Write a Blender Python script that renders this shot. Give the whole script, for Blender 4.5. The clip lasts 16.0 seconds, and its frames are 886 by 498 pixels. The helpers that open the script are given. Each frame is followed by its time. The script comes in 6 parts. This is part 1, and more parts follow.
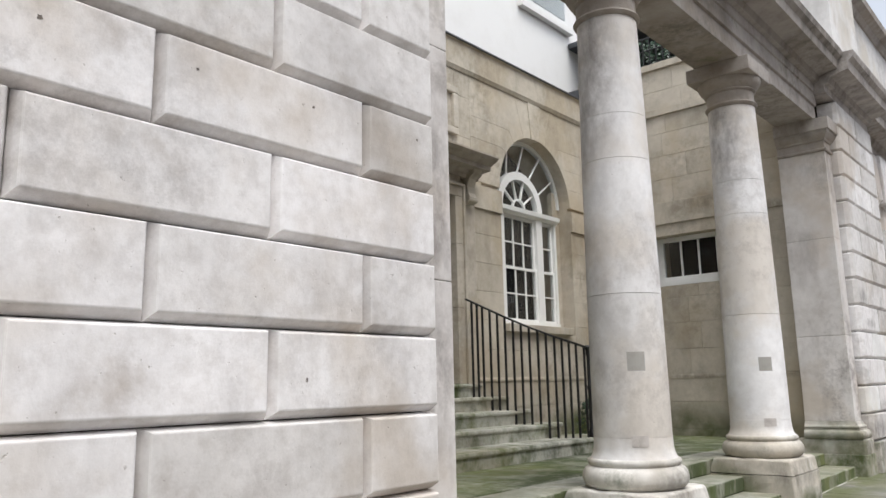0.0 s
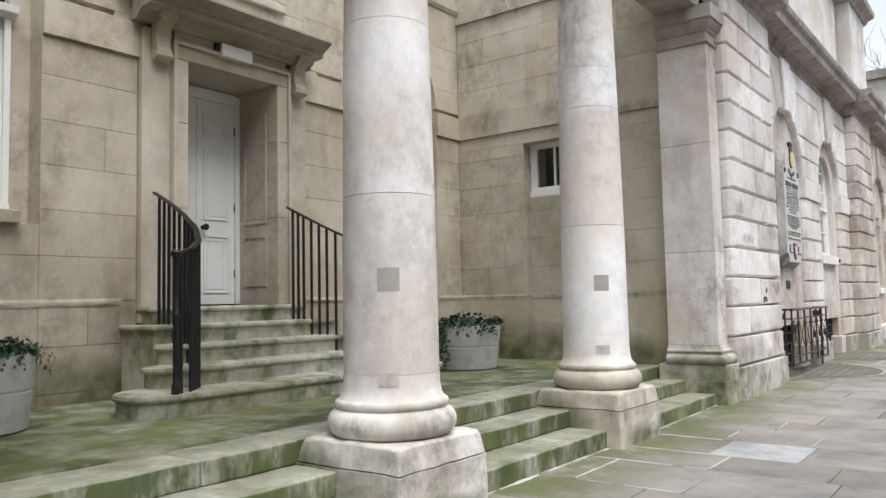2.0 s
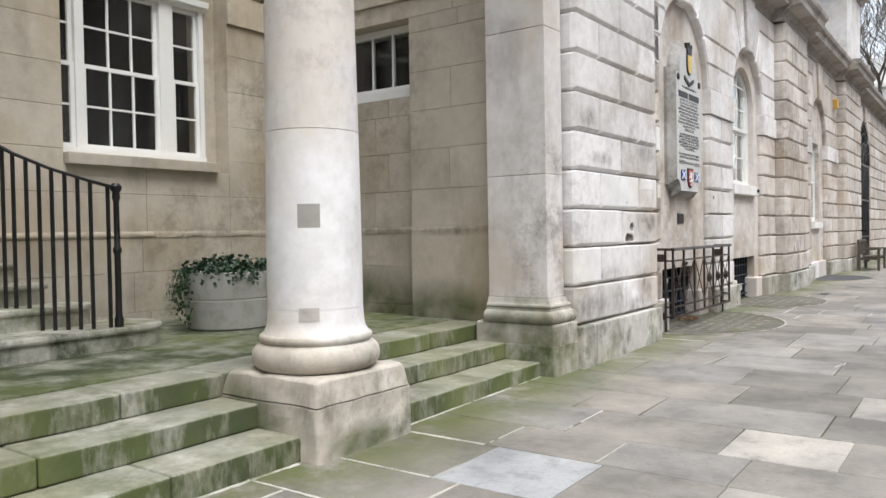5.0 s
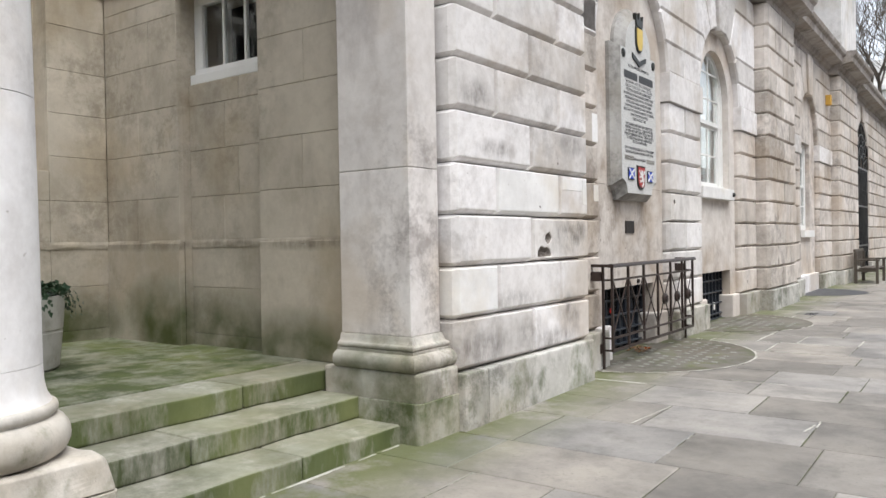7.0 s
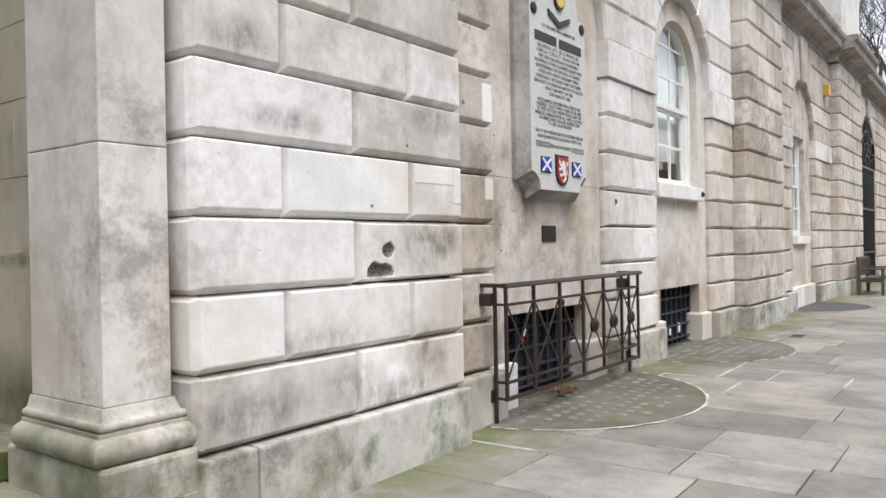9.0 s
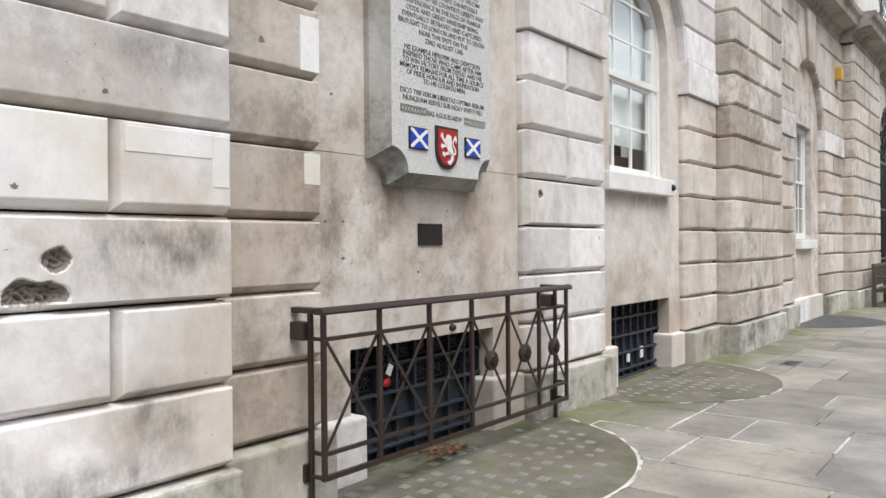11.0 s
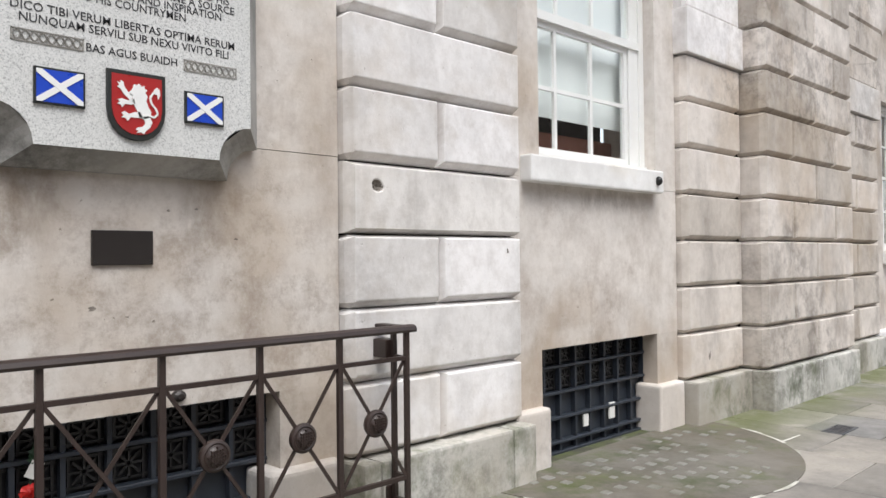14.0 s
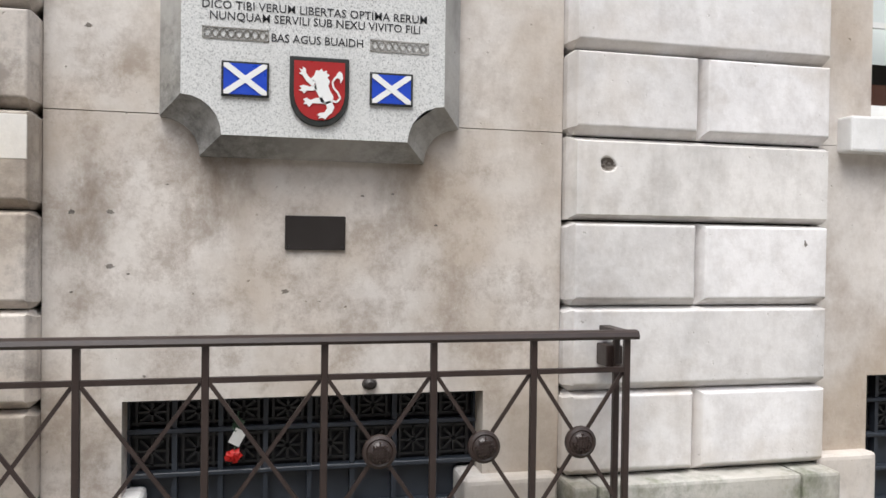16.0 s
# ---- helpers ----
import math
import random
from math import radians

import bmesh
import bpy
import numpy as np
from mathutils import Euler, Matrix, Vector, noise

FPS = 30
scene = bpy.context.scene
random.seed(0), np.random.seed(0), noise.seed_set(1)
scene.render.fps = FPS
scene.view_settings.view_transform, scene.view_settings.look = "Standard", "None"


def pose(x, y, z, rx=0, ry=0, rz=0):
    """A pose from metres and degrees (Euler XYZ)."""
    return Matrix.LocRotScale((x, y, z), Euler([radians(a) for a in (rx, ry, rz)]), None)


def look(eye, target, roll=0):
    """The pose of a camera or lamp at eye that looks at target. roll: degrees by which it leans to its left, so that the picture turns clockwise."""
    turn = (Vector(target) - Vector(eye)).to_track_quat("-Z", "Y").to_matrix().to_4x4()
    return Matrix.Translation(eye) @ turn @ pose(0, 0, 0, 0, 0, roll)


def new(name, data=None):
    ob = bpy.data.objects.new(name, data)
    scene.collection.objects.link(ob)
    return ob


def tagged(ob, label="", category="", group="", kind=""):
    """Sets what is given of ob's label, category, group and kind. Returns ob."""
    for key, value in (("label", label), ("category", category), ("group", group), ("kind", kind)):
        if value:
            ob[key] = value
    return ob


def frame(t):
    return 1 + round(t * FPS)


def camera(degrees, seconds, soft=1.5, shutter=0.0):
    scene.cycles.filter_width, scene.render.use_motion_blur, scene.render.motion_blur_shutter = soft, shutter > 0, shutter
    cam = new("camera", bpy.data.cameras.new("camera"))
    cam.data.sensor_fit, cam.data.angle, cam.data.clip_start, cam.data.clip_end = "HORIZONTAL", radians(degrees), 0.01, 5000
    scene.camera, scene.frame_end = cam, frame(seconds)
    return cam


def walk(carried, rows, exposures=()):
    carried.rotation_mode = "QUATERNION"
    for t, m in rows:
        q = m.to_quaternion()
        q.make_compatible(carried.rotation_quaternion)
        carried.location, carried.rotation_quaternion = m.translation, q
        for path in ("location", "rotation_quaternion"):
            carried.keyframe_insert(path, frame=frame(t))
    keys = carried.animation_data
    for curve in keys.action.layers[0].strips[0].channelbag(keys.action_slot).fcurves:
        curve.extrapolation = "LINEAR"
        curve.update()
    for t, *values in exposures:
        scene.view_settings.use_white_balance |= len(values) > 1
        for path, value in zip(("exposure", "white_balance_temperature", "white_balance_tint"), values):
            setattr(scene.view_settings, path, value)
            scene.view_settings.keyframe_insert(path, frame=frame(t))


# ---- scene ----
cam = camera(60.2, 16.0)
PATH = [
    (0, (-0.347, 0.491, 1.242), (-1.633, 1.982, 1.596), -1.3),
    (0.5, (-0.288, 1.037, 1.215), (-1.573, 2.535, 1.539), -1.3),
    (1, (-0.176, 1.608, 1.195), (-1.456, 3.12, 1.471), -1.3),
    (1.5, (-0.058, 2.103, 1.231), (-1.299, 3.659, 1.422), -1.3),
    (2, (-0.014, 2.664, 1.259), (-1.224, 4.25, 1.397), -1.2),
    (2.5, (0.096, 3.222, 1.247), (-1.079, 4.839, 1.314), -1.2),
    (3, (0.145, 3.79, 1.238), (-1.023, 5.413, 1.299), -1.1),
    (3.5, (0.197, 4.382, 1.242), (-0.968, 6.008, 1.215), -1.2),
    (4, (0.277, 4.913, 1.274), (-0.888, 6.539, 1.236), -1.1),
    (4.5, (0.282, 5.459, 1.317), (-0.883, 7.084, 1.281), -1.0),
    (4.7, (0.294, 5.699, 1.285), (-0.869, 7.326, 1.243), -1.0),
    (6.8, (0.188, 8.198, 1.303), (-0.979, 9.822, 1.276), -1.0),
    (7, (0.165, 8.439, 1.316), (-1.003, 10.062, 1.293), -1.0),
    (7.5, (0.161, 9.011, 1.347), (-1.01, 10.632, 1.324), -1.0),
    (8, (0.108, 9.599, 1.335), (-1.064, 11.22, 1.312), -0.9),
    (8.5, (0.08, 10.238, 1.303), (-1.093, 11.858, 1.292), -1.1),
    (8.7, (0.106, 10.503, 1.324), (-1.074, 12.118, 1.314), -1.1),
    (10.8, (-0.062, 12.965, 1.377), (-1.295, 14.54, 1.367), -0.7),
    (11, (-0.083, 13.193, 1.364), (-1.312, 14.771, 1.353), -0.5),
    (11.5, (-0.048, 13.718, 1.392), (-1.279, 15.294, 1.388), -0.5),
    (12, (-0.063, 14.253, 1.402), (-1.298, 15.826, 1.403), -0.5),
    (12.5, (-0.042, 14.798, 1.437), (-1.278, 16.371, 1.426), -0.2),
    (13, (-0.062, 15.292, 1.446), (-1.3, 16.862, 1.437), -0.1),
    (13.5, (-0.128, 15.713, 1.433), (-1.41, 17.248, 1.431), -0.3),
    (14, (-0.091, 16.06, 1.376), (-1.533, 17.446, 1.401), -0.6),
    (14.5, (-0.094, 16.368, 1.359), (-1.761, 17.472, 1.392), -0.1),
    (15, (-0.131, 16.638, 1.378), (-1.931, 17.508, 1.419), -0.0),
    (15.5, (-0.072, 16.912, 1.393), (-1.954, 17.59, 1.413), 0.5),
    (16, (-0.034, 17.154, 1.42), (-1.984, 17.598, 1.393), 0.8),
]
walk(cam, [(t, look(eye, target, roll)) for t, eye, target, roll in PATH],
     exposures=[(0, 0.98), (1.5, 1.08), (3.5, 1.13), (7.5, 1.13), (11, 1.09), (13, 1.13), (16, 1.15)])

# ---------------- light ----------------
SUN_EL, SUN_AZ = 64.0, 112.0
world = bpy.data.worlds.new("overcast")
scene.world = world
world.use_nodes = True
wn = world.node_tree
wn.nodes.clear()
w_out = wn.nodes.new("ShaderNodeOutputWorld")
w_bg = wn.nodes.new("ShaderNodeBackground")
w_sky = wn.nodes.new("ShaderNodeTexSky")
w_hs = wn.nodes.new("ShaderNodeHueSaturation")
w_sky.sky_type, w_sky.sun_disc = "NISHITA", False
w_sky.sun_elevation, w_sky.sun_rotation = radians(SUN_EL), radians(SUN_AZ)
w_sky.dust_density, w_sky.air_density = 1.6, 1.0
w_hs.inputs["Saturation"].default_value = 0.34
w_bg.inputs["Strength"].default_value = 0.125
wn.links.new(w_sky.outputs[0], w_hs.inputs["Color"])
wn.links.new(w_hs.outputs[0], w_bg.inputs["Color"])
wn.links.new(w_bg.outputs[0], w_out.inputs["Surface"])
sun_data = bpy.data.lights.new("sun", "SUN")
sun_data.energy, sun_data.angle, sun_data.color = 1.5, radians(40), (0.99, 0.988, 0.975)
sun = new("sun", sun_data)
sun.matrix_world = look((30 * math.sin(radians(SUN_AZ)), 12 + 30 * math.cos(radians(SUN_AZ)), 30 * math.tan(radians(SUN_EL))), (0, 12, 0))


# ---------------- materials ----------------
class Nodes:
    """A small helper round one material's node tree."""

    def __init__(self, name):
        self.mat = bpy.data.materials.new(name)
        self.mat.use_nodes = True
        self.t = self.mat.node_tree
        self.b = self.t.nodes["Principled BSDF"]
        self.pos = self.t.nodes.new("ShaderNodeNewGeometry").outputs["Position"]

    def put(self, kind, **values):
        n = self.t.nodes.new(kind)
        for k, v in values.items():
            n.inputs[k].default_value = v
        return n

    def link(self, a, b):
        self.t.links.new(a, b)

    def noise(self, scale, detail=4, rough=0.6, stretch=(1, 1, 1), shift=0.0):
        m = self.put("ShaderNodeMapping", Scale=stretch, Location=(shift, shift * 1.7, shift * 0.6))
        self.link(self.pos, m.inputs["Vector"])
        n = self.put("ShaderNodeTexNoise", Scale=scale, Detail=detail, Roughness=rough)
        self.link(m.outputs[0], n.inputs["Vector"])
        return n.outputs["Fac"]

    def ramp(self, fac, stops):
        r = self.t.nodes.new("ShaderNodeValToRGB")
        e = r.color_ramp.elements
        while len(e) < len(stops):
            e.new(0.5)
        for k, (p, c) in enumerate(stops):
            e[k].position = p
            e[k].color = (*c, 1) if len(c) == 3 else c
        self.link(fac, r.inputs[0])
        return r.outputs[0]

    def grey(self, fac, lo, hi, a=0.0, b=1.0):
        return self.ramp(fac, [(lo, (a, a, a)), (hi, (b, b, b))])

    def mix(self, fac, a, b, blend="MIX"):
        n = self.t.nodes.new("ShaderNodeMix")
        n.data_type, n.blend_type = "RGBA", blend
        for value, port in ((fac, n.inputs[0]), (a, n.inputs[6]), (b, n.inputs[7])):
            if isinstance(value, (int, float)):
                port.default_value = value
            elif isinstance(value, tuple):
                port.default_value = (*value, 1)
            else:
                self.link(value, port)
        return n.outputs[2]

    def spot(self, at, size):
        """1 at a place, falling to 0 at its half-widths."""
        m = self.put("ShaderNodeMapping", Location=tuple(-p / q for p, q in zip(at, size)), Scale=tuple(1 / q for q in size))
        self.link(self.pos, m.inputs["Vector"])
        d = self.t.nodes.new("ShaderNodeVectorMath")
        d.operation = "LENGTH"
        self.link(m.outputs[0], d.inputs[0])
        return self.grey(d.outputs["Value"], 0.35, 1.0, 1.0, 0.0)

    def random(self):
        return self.t.nodes.new("ShaderNodeObjectInfo").outputs["Random"]

    def bump(self, height, strength, distance=0.01):
        n = self.put("ShaderNodeBump", Strength=strength, Distance=distance)
        self.link(height, n.inputs["Height"])
        if self.b.inputs["Normal"].is_linked:
            self.link(self.b.inputs["Normal"].links[0].from_socket, n.inputs["Normal"])
        self.link(n.outputs[0], self.b.inputs["Normal"])

    def done(self, color, rough=0.8, metal=0.0):
        if isinstance(color, tuple):
            self.b.inputs["Base Color"].default_value = (*color, 1)
        else:
            self.link(color, self.b.inputs["Base Color"])
        if isinstance(rough, (int, float)):
            self.b.inputs["Roughness"].default_value = rough
        else:
            self.link(rough, self.b.inputs["Roughness"])
        self.b.inputs["Metallic"].default_value = metal
        return self.mat


def stone(name, light, mid, dark, moss=0.0, risers=False, vary=0.12, soot=0.5, pits=0.5, grain=1.0, stains_and_shade=(), green=(), calm=0.0):
    """Weathered limestone: large staining, vertical run marks, pitting, and a tone of its own for each block.
    Its dark spots are soot marks and painted shade, its green ones algae, each a place and its half-widths."""
    n = Nodes(name)
    big = n.noise(1.3, 7, 0.66)
    fine = n.noise(9, 8, 0.72, shift=3)
    col = n.ramp(big, [(0.32 - calm, mid), (0.44 - calm, light), (0.58 - calm, tuple(min(0.85, c * 1.12) for c in light))])
    col = n.mix(n.grey(fine, 0.44, 0.64, 0.0, 0.34), col, mid)
    warm = n.noise(0.8, 4, 0.6, shift=11)
    col = n.mix(n.grey(warm, 0.48, 0.62, 0.0, 0.6), col, tuple(c * f for c, f in zip(mid, (1.03, 0.95, 0.82))))
    runs = n.noise(2.2, 6, 0.62, (1.0, 1.0, 0.42), 7)
    col = n.mix(n.grey(runs, 0.50, 0.78, 0.0, soot), col, dark)
    where = n.noise(0.55, 3, 0.5, shift=41)
    blot = n.noise(4.2, 8, 0.78, shift=21)
    patch = n.mix(1.0, n.grey(blot, 0.46, 0.62), n.grey(where, 0.44, 0.60), "MULTIPLY")
    col = n.mix(n.mix(1.0, patch, (soot, soot, soot), "MULTIPLY"), col, dark)
    for at, size in stains_and_shade:
        edge = n.mix(1.0, n.spot(at, size), n.grey(n.noise(6, 7, 0.72, (1, 1, 0.55), 51), 0.34, 0.64), "MULTIPLY")
        col = n.mix(n.mix(1.0, edge, (0.72, 0.72, 0.72), "MULTIPLY"), col, tuple(c * 0.75 for c in dark))
    if moss:
        m = n.noise(2.6, 8, 0.70, (1.5, 1.5, 0.5) if risers else (1, 1, 0.8), 31)
        m2 = n.noise(0.9, 3, 0.5, shift=61)
        cover = n.grey(m, 0.63 - 0.34 * moss, 0.84 - 0.34 * moss, 0.0, 0.92)
        green_col = n.ramp(m2, [(0.36, (0.026, 0.042, 0.008)), (0.52, (0.064, 0.088, 0.016)), (0.66, (0.135, 0.155, 0.048))])
        if risers:
            up = n.t.nodes.new("ShaderNodeSeparateXYZ")
            n.link(n.t.nodes["Geometry"].outputs["Normal"], up.inputs[0])
            cover = n.mix(1.0, cover, n.ramp(up.outputs[2], [(0.3, (1, 1, 1)), (0.8, (0.46, 0.46, 0.46))]), "MULTIPLY")
        col = n.mix(cover, col, green_col)
    for at, size in green:
        edge = n.mix(1.0, n.spot(at, size), n.grey(n.noise(2.2, 5, 0.5, shift=71), 0.30, 0.58, 0.35, 1.0), "MULTIPLY")
        col = n.mix(n.mix(1.0, edge, (0.95, 0.95, 0.95), "MULTIPLY"), col, (0.056, 0.074, 0.014))
    tone = n.ramp(n.random(), [(0.0, (1 - vary, 1 - vary * 1.05, 1 - vary * 1.15)), (0.45, (1, 1, 1)), (1.0, (1 + vary * 0.6, 1 + vary * 0.62, 1 + vary * 0.68))])
    col = n.mix(1.0, col, tone, "MULTIPLY")
    hole = n.noise(34, 3, 0.5, shift=5)
    pit = n.grey(hole, 0.22, 0.29)
    col = n.mix(1.0, col, n.mix(1.0, (0.72, 0.70, 0.67), pit, "SCREEN"), "MULTIPLY")
    n.bump(n.noise(60, 6, 0.7, shift=2), 0.25 * grain, 0.004)
    n.bump(n.noise(6, 5, 0.6, shift=9), 0.4 * grain, 0.012)
    n.bump(pit, pits, 0.006)
    return n.done(col, n.grey(fine, 0.2, 0.9, 0.72, 0.95))


PORTLAND = stone("portland_stone", (0.71, 0.688, 0.676), (0.46, 0.42, 0.388), (0.15, 0.125, 0.11), vary=0.17, soot=0.30, calm=0.05,
                 stains_and_shade=(((-3.1, 13.5, 0.47), (0.3, 0.55, 0.17)), ((-3.1, 14.25, 0.52), (0.3, 0.3, 0.16)), ((-3.1, 14.0, 0.80), (0.3, 0.5, 0.12)), ((-3.1, 15.05, 0.62), (0.3, 0.3, 0.24)), ((-3.1, 14.7, 0.40), (0.3, 0.75, 0.14)), ((-3.1, 15.1, 2.2), (0.3, 0.3, 0.14)),
                         ((-3.1, 13.45, 2.45), (0.3, 0.3, 0.16)), ((-3.1, 13.75, 2.05), (0.3, 0.35, 0.10)), 
                         ((-3.1, 3.3, 0.60), (0.3, 0.3, 0.12)), ((-3.1, 1.4, 2.75), (0.3, 0.25, 0.12))))
PORTLAND_PLAIN = stone("portland_smooth", (0.60, 0.558, 0.516), (0.42, 0.362, 0.312), (0.25, 0.19, 0.142), soot=0.58, pits=0.9,
                       stains_and_shade=(((-3.44, 16.95, 1.62), (0.2, 0.22, 0.28)), ((-3.44, 17.72, 1.58), (0.2, 0.14, 0.30)), ((-3.44, 21.05, 1.80), (0.2, 0.6, 0.12)), ((-3.44, 16.4, 1.5), (0.2, 0.14, 0.5))))
# Dark spots on the shaft tops and their rear edges are painted shade.
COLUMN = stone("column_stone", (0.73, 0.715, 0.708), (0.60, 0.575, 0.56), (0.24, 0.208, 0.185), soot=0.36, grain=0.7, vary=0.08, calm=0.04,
               stains_and_shade=(((-3.72, 9.6, 4.25), (0.5, 0.5, 0.9)), ((-3.72, 6.4, 4.2), (0.5, 0.5, 1.4)), ((-3.95, 6.65, 2.4), (0.16, 0.4, 2.2)), ((-3.95, 9.85, 2.6), (0.16, 0.4, 2.0))))
PIER = stone("pilaster_stone", (0.62, 0.59, 0.565), (0.47, 0.43, 0.395), (0.17, 0.142, 0.125), soot=0.6,
             stains_and_shade=(((-3.24, 3.75, 2.3), (0.5, 0.3, 0.8)), ((-3.24, 3.75, 1.3), (0.5, 0.25, 0.5)), ((-3.3, 13.0, 4.5), (0.6, 0.4, 0.7))))
# One dark mottled stone for cornices, capitals, abaci, architrave and copings.
CORNICE = stone("dark_cornice_stone", (0.40, 0.362, 0.33), (0.27, 0.238, 0.212), (0.075, 0.064, 0.055), moss=0.12, soot=0.6)
PLINTH = stone("plinth_stone", (0.64, 0.615, 0.575), (0.45, 0.42, 0.375), (0.14, 0.125, 0.10), moss=0.24, soot=0.52,
               green=(((-3.80, 6.26, 0.0), (0.45, 0.08, 0.30)), ((-3.80, 9.46, 0.0), (0.45, 0.08, 0.32)), ((-3.12, 9.9, -0.1), (0.08, 0.5, 0.16)), ((-3.12, 6.7, -0.12), (0.08, 0.5, 0.12)), ((-3.95, 6.6, 0.1), (0.25, 0.6, 0.4)), ((-3.95, 9.8, 0.1), (0.25, 0.6, 0.45)), ((-3.5, 12.68, 0.3), (0.6, 0.35, 0.45))),
               stains_and_shade=(((-3.2, 6.5, 0.2), (0.4, 0.6, 0.25)), ((-3.2, 9.7, 0.2), (0.4, 0.6, 0.25)), ((-3.1, 6.74, 0.47), (0.3, 0.5, 0.12)), ((-3.1, 12.9, 0.2), (0.3, 0.5, 0.25)), ((-3.80, 6.26, 0.12), (0.40, 0.10, 0.34)), ((-3.80, 9.46, 0.12), (0.40, 0.10, 0.34))))
MOSSY_PLINTH = stone("mossy_plinth_stone", (0.46, 0.45, 0.40), (0.32, 0.31, 0.26), (0.12, 0.12, 0.085), moss=0.66, soot=0.5)
FOOT = stone("plinth_granite", (0.52, 0.505, 0.475), (0.37, 0.355, 0.325), (0.12, 0.12, 0.095), moss=0.38, soot=0.7, grain=1.3, vary=0.2)
# Dark spots: a black streak, and others along the ledge and string courses.
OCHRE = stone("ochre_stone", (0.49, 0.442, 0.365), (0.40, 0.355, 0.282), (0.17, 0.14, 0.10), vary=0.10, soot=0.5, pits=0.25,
              stains_and_shade=(((-6.95, 12.98, 4.18), (0.55, 0.3, 0.26)), ((-5.3, 12.98, 4.22), (0.8, 0.3, 0.2)), ((-6.6, 12.98, 6.0), (0.8, 0.3, 0.35)), ((-7.5, 7.05, 1.0), (0.3, 0.4, 0.8)), ((-6.85, 12.98, 1.31), (0.9, 0.3, 0.07)), ((-5.65, 13.1, 1.32), (0.7, 0.3, 0.06)), ((-4.5, 12.98, 1.31), (0.8, 0.3, 0.07)), ((-4.3, 12.98, 4.0), (0.6, 0.3, 0.12)), ((-7.3, 12.98, 5.2), (0.5, 0.3, 0.9))),
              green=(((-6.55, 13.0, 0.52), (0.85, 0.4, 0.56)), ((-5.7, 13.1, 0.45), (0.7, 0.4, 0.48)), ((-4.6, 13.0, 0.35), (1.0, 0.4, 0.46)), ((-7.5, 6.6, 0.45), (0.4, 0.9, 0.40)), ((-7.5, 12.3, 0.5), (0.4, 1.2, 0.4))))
SURROUND = stone("door_stone", (0.50, 0.455, 0.385), (0.41, 0.365, 0.295), (0.19, 0.16, 0.125), soot=0.5, pits=0.2)
HOOD = stone("hood_stone", (0.37, 0.33, 0.285), (0.28, 0.245, 0.205), (0.09, 0.076, 0.062), soot=0.6, pits=0.2)
STEP = stone("step_stone", (0.42, 0.41, 0.36), (0.26, 0.255, 0.20), (0.10, 0.10, 0.065), moss=0.92, soot=0.6, risers=True)
DOORSTEP = stone("door_step_stone", (0.46, 0.45, 0.395), (0.36, 0.345, 0.285), (0.14, 0.135, 0.095), moss=0.56, soot=0.4)
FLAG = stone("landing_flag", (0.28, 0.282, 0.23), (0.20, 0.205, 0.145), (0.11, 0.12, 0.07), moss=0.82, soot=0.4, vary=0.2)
TAN = stone("tan_limestone", (0.595, 0.545, 0.497), (0.42, 0.366, 0.32), (0.15, 0.125, 0.108), vary=0.2, soot=0.6)
STRUCK = stone("struck_stone", (0.70, 0.672, 0.645), (0.46, 0.42, 0.385), (0.13, 0.11, 0.09), soot=0.55, stains_and_shade=(((-3.1, 15.0, 1.32), (0.3, 0.5, 0.26)), ((-3.1, 15.2, 1.38), (0.3, 0.3, 0.16))))
SCAR = stone("broken_stone", (0.22, 0.195, 0.17), (0.14, 0.12, 0.105), (0.07, 0.06, 0.052), soot=0.8, pits=1.0, grain=3.0)
FRESH = stone("fresh_portland", (0.76, 0.75, 0.735), (0.68, 0.665, 0.645), (0.45, 0.42, 0.39), vary=0.04, soot=0.22, pits=0.3)
ATTIC = stone("attic_stone", (0.66, 0.64, 0.62), (0.54, 0.52, 0.49), (0.22, 0.20, 0.18), soot=0.4)


def paving(name, tones):
    n = Nodes(name)
    tone = n.ramp(n.random(), tones)
    big = n.noise(1.6, 7, 0.68)
    col = n.mix(1.0, tone, n.ramp(big, [(0.36, (0.70, 0.70, 0.69)), (0.5, (1.0, 0.99, 0.97)), (0.64, (1.22, 1.2, 1.16))]), "MULTIPLY")
    spot = n.noise(40, 4, 0.7, shift=4)
    col = n.mix(n.grey(spot, 0.56, 0.70, 0, 0.45), col, (0.10, 0.095, 0.085))
    blot = n.noise(5, 6, 0.7, shift=17)
    col = n.mix(n.grey(blot, 0.54, 0.68, 0, 0.4), col, (0.12, 0.112, 0.098))
    # algae along the foot of the walls and steps
    sep = n.t.nodes.new("ShaderNodeSeparateXYZ")
    n.link(n.pos, sep.inputs[0])
    m = n.t.nodes.new("ShaderNodeMapRange")
    m.inputs[1].default_value, m.inputs[2].default_value, m.inputs[3].default_value, m.inputs[4].default_value = -3.05, -2.3, 1.0, 0.0
    n.link(sep.outputs[0], m.inputs[0])
    algae = n.mix(1.0, m.outputs[0], n.grey(n.noise(2.3, 7, 0.7, shift=23), 0.35, 0.52), "MULTIPLY")
    col = n.mix(n.mix(1.0, algae, (0.85, 0.85, 0.85), "MULTIPLY"), col, (0.10, 0.115, 0.035))
    damp = n.noise(0.9, 5, 0.6, shift=13)
    n.bump(n.noise(22, 7, 0.7, shift=6), 0.35, 0.006)
    return n.done(col, n.grey(damp, 0.38, 0.62, 0.45, 0.8))


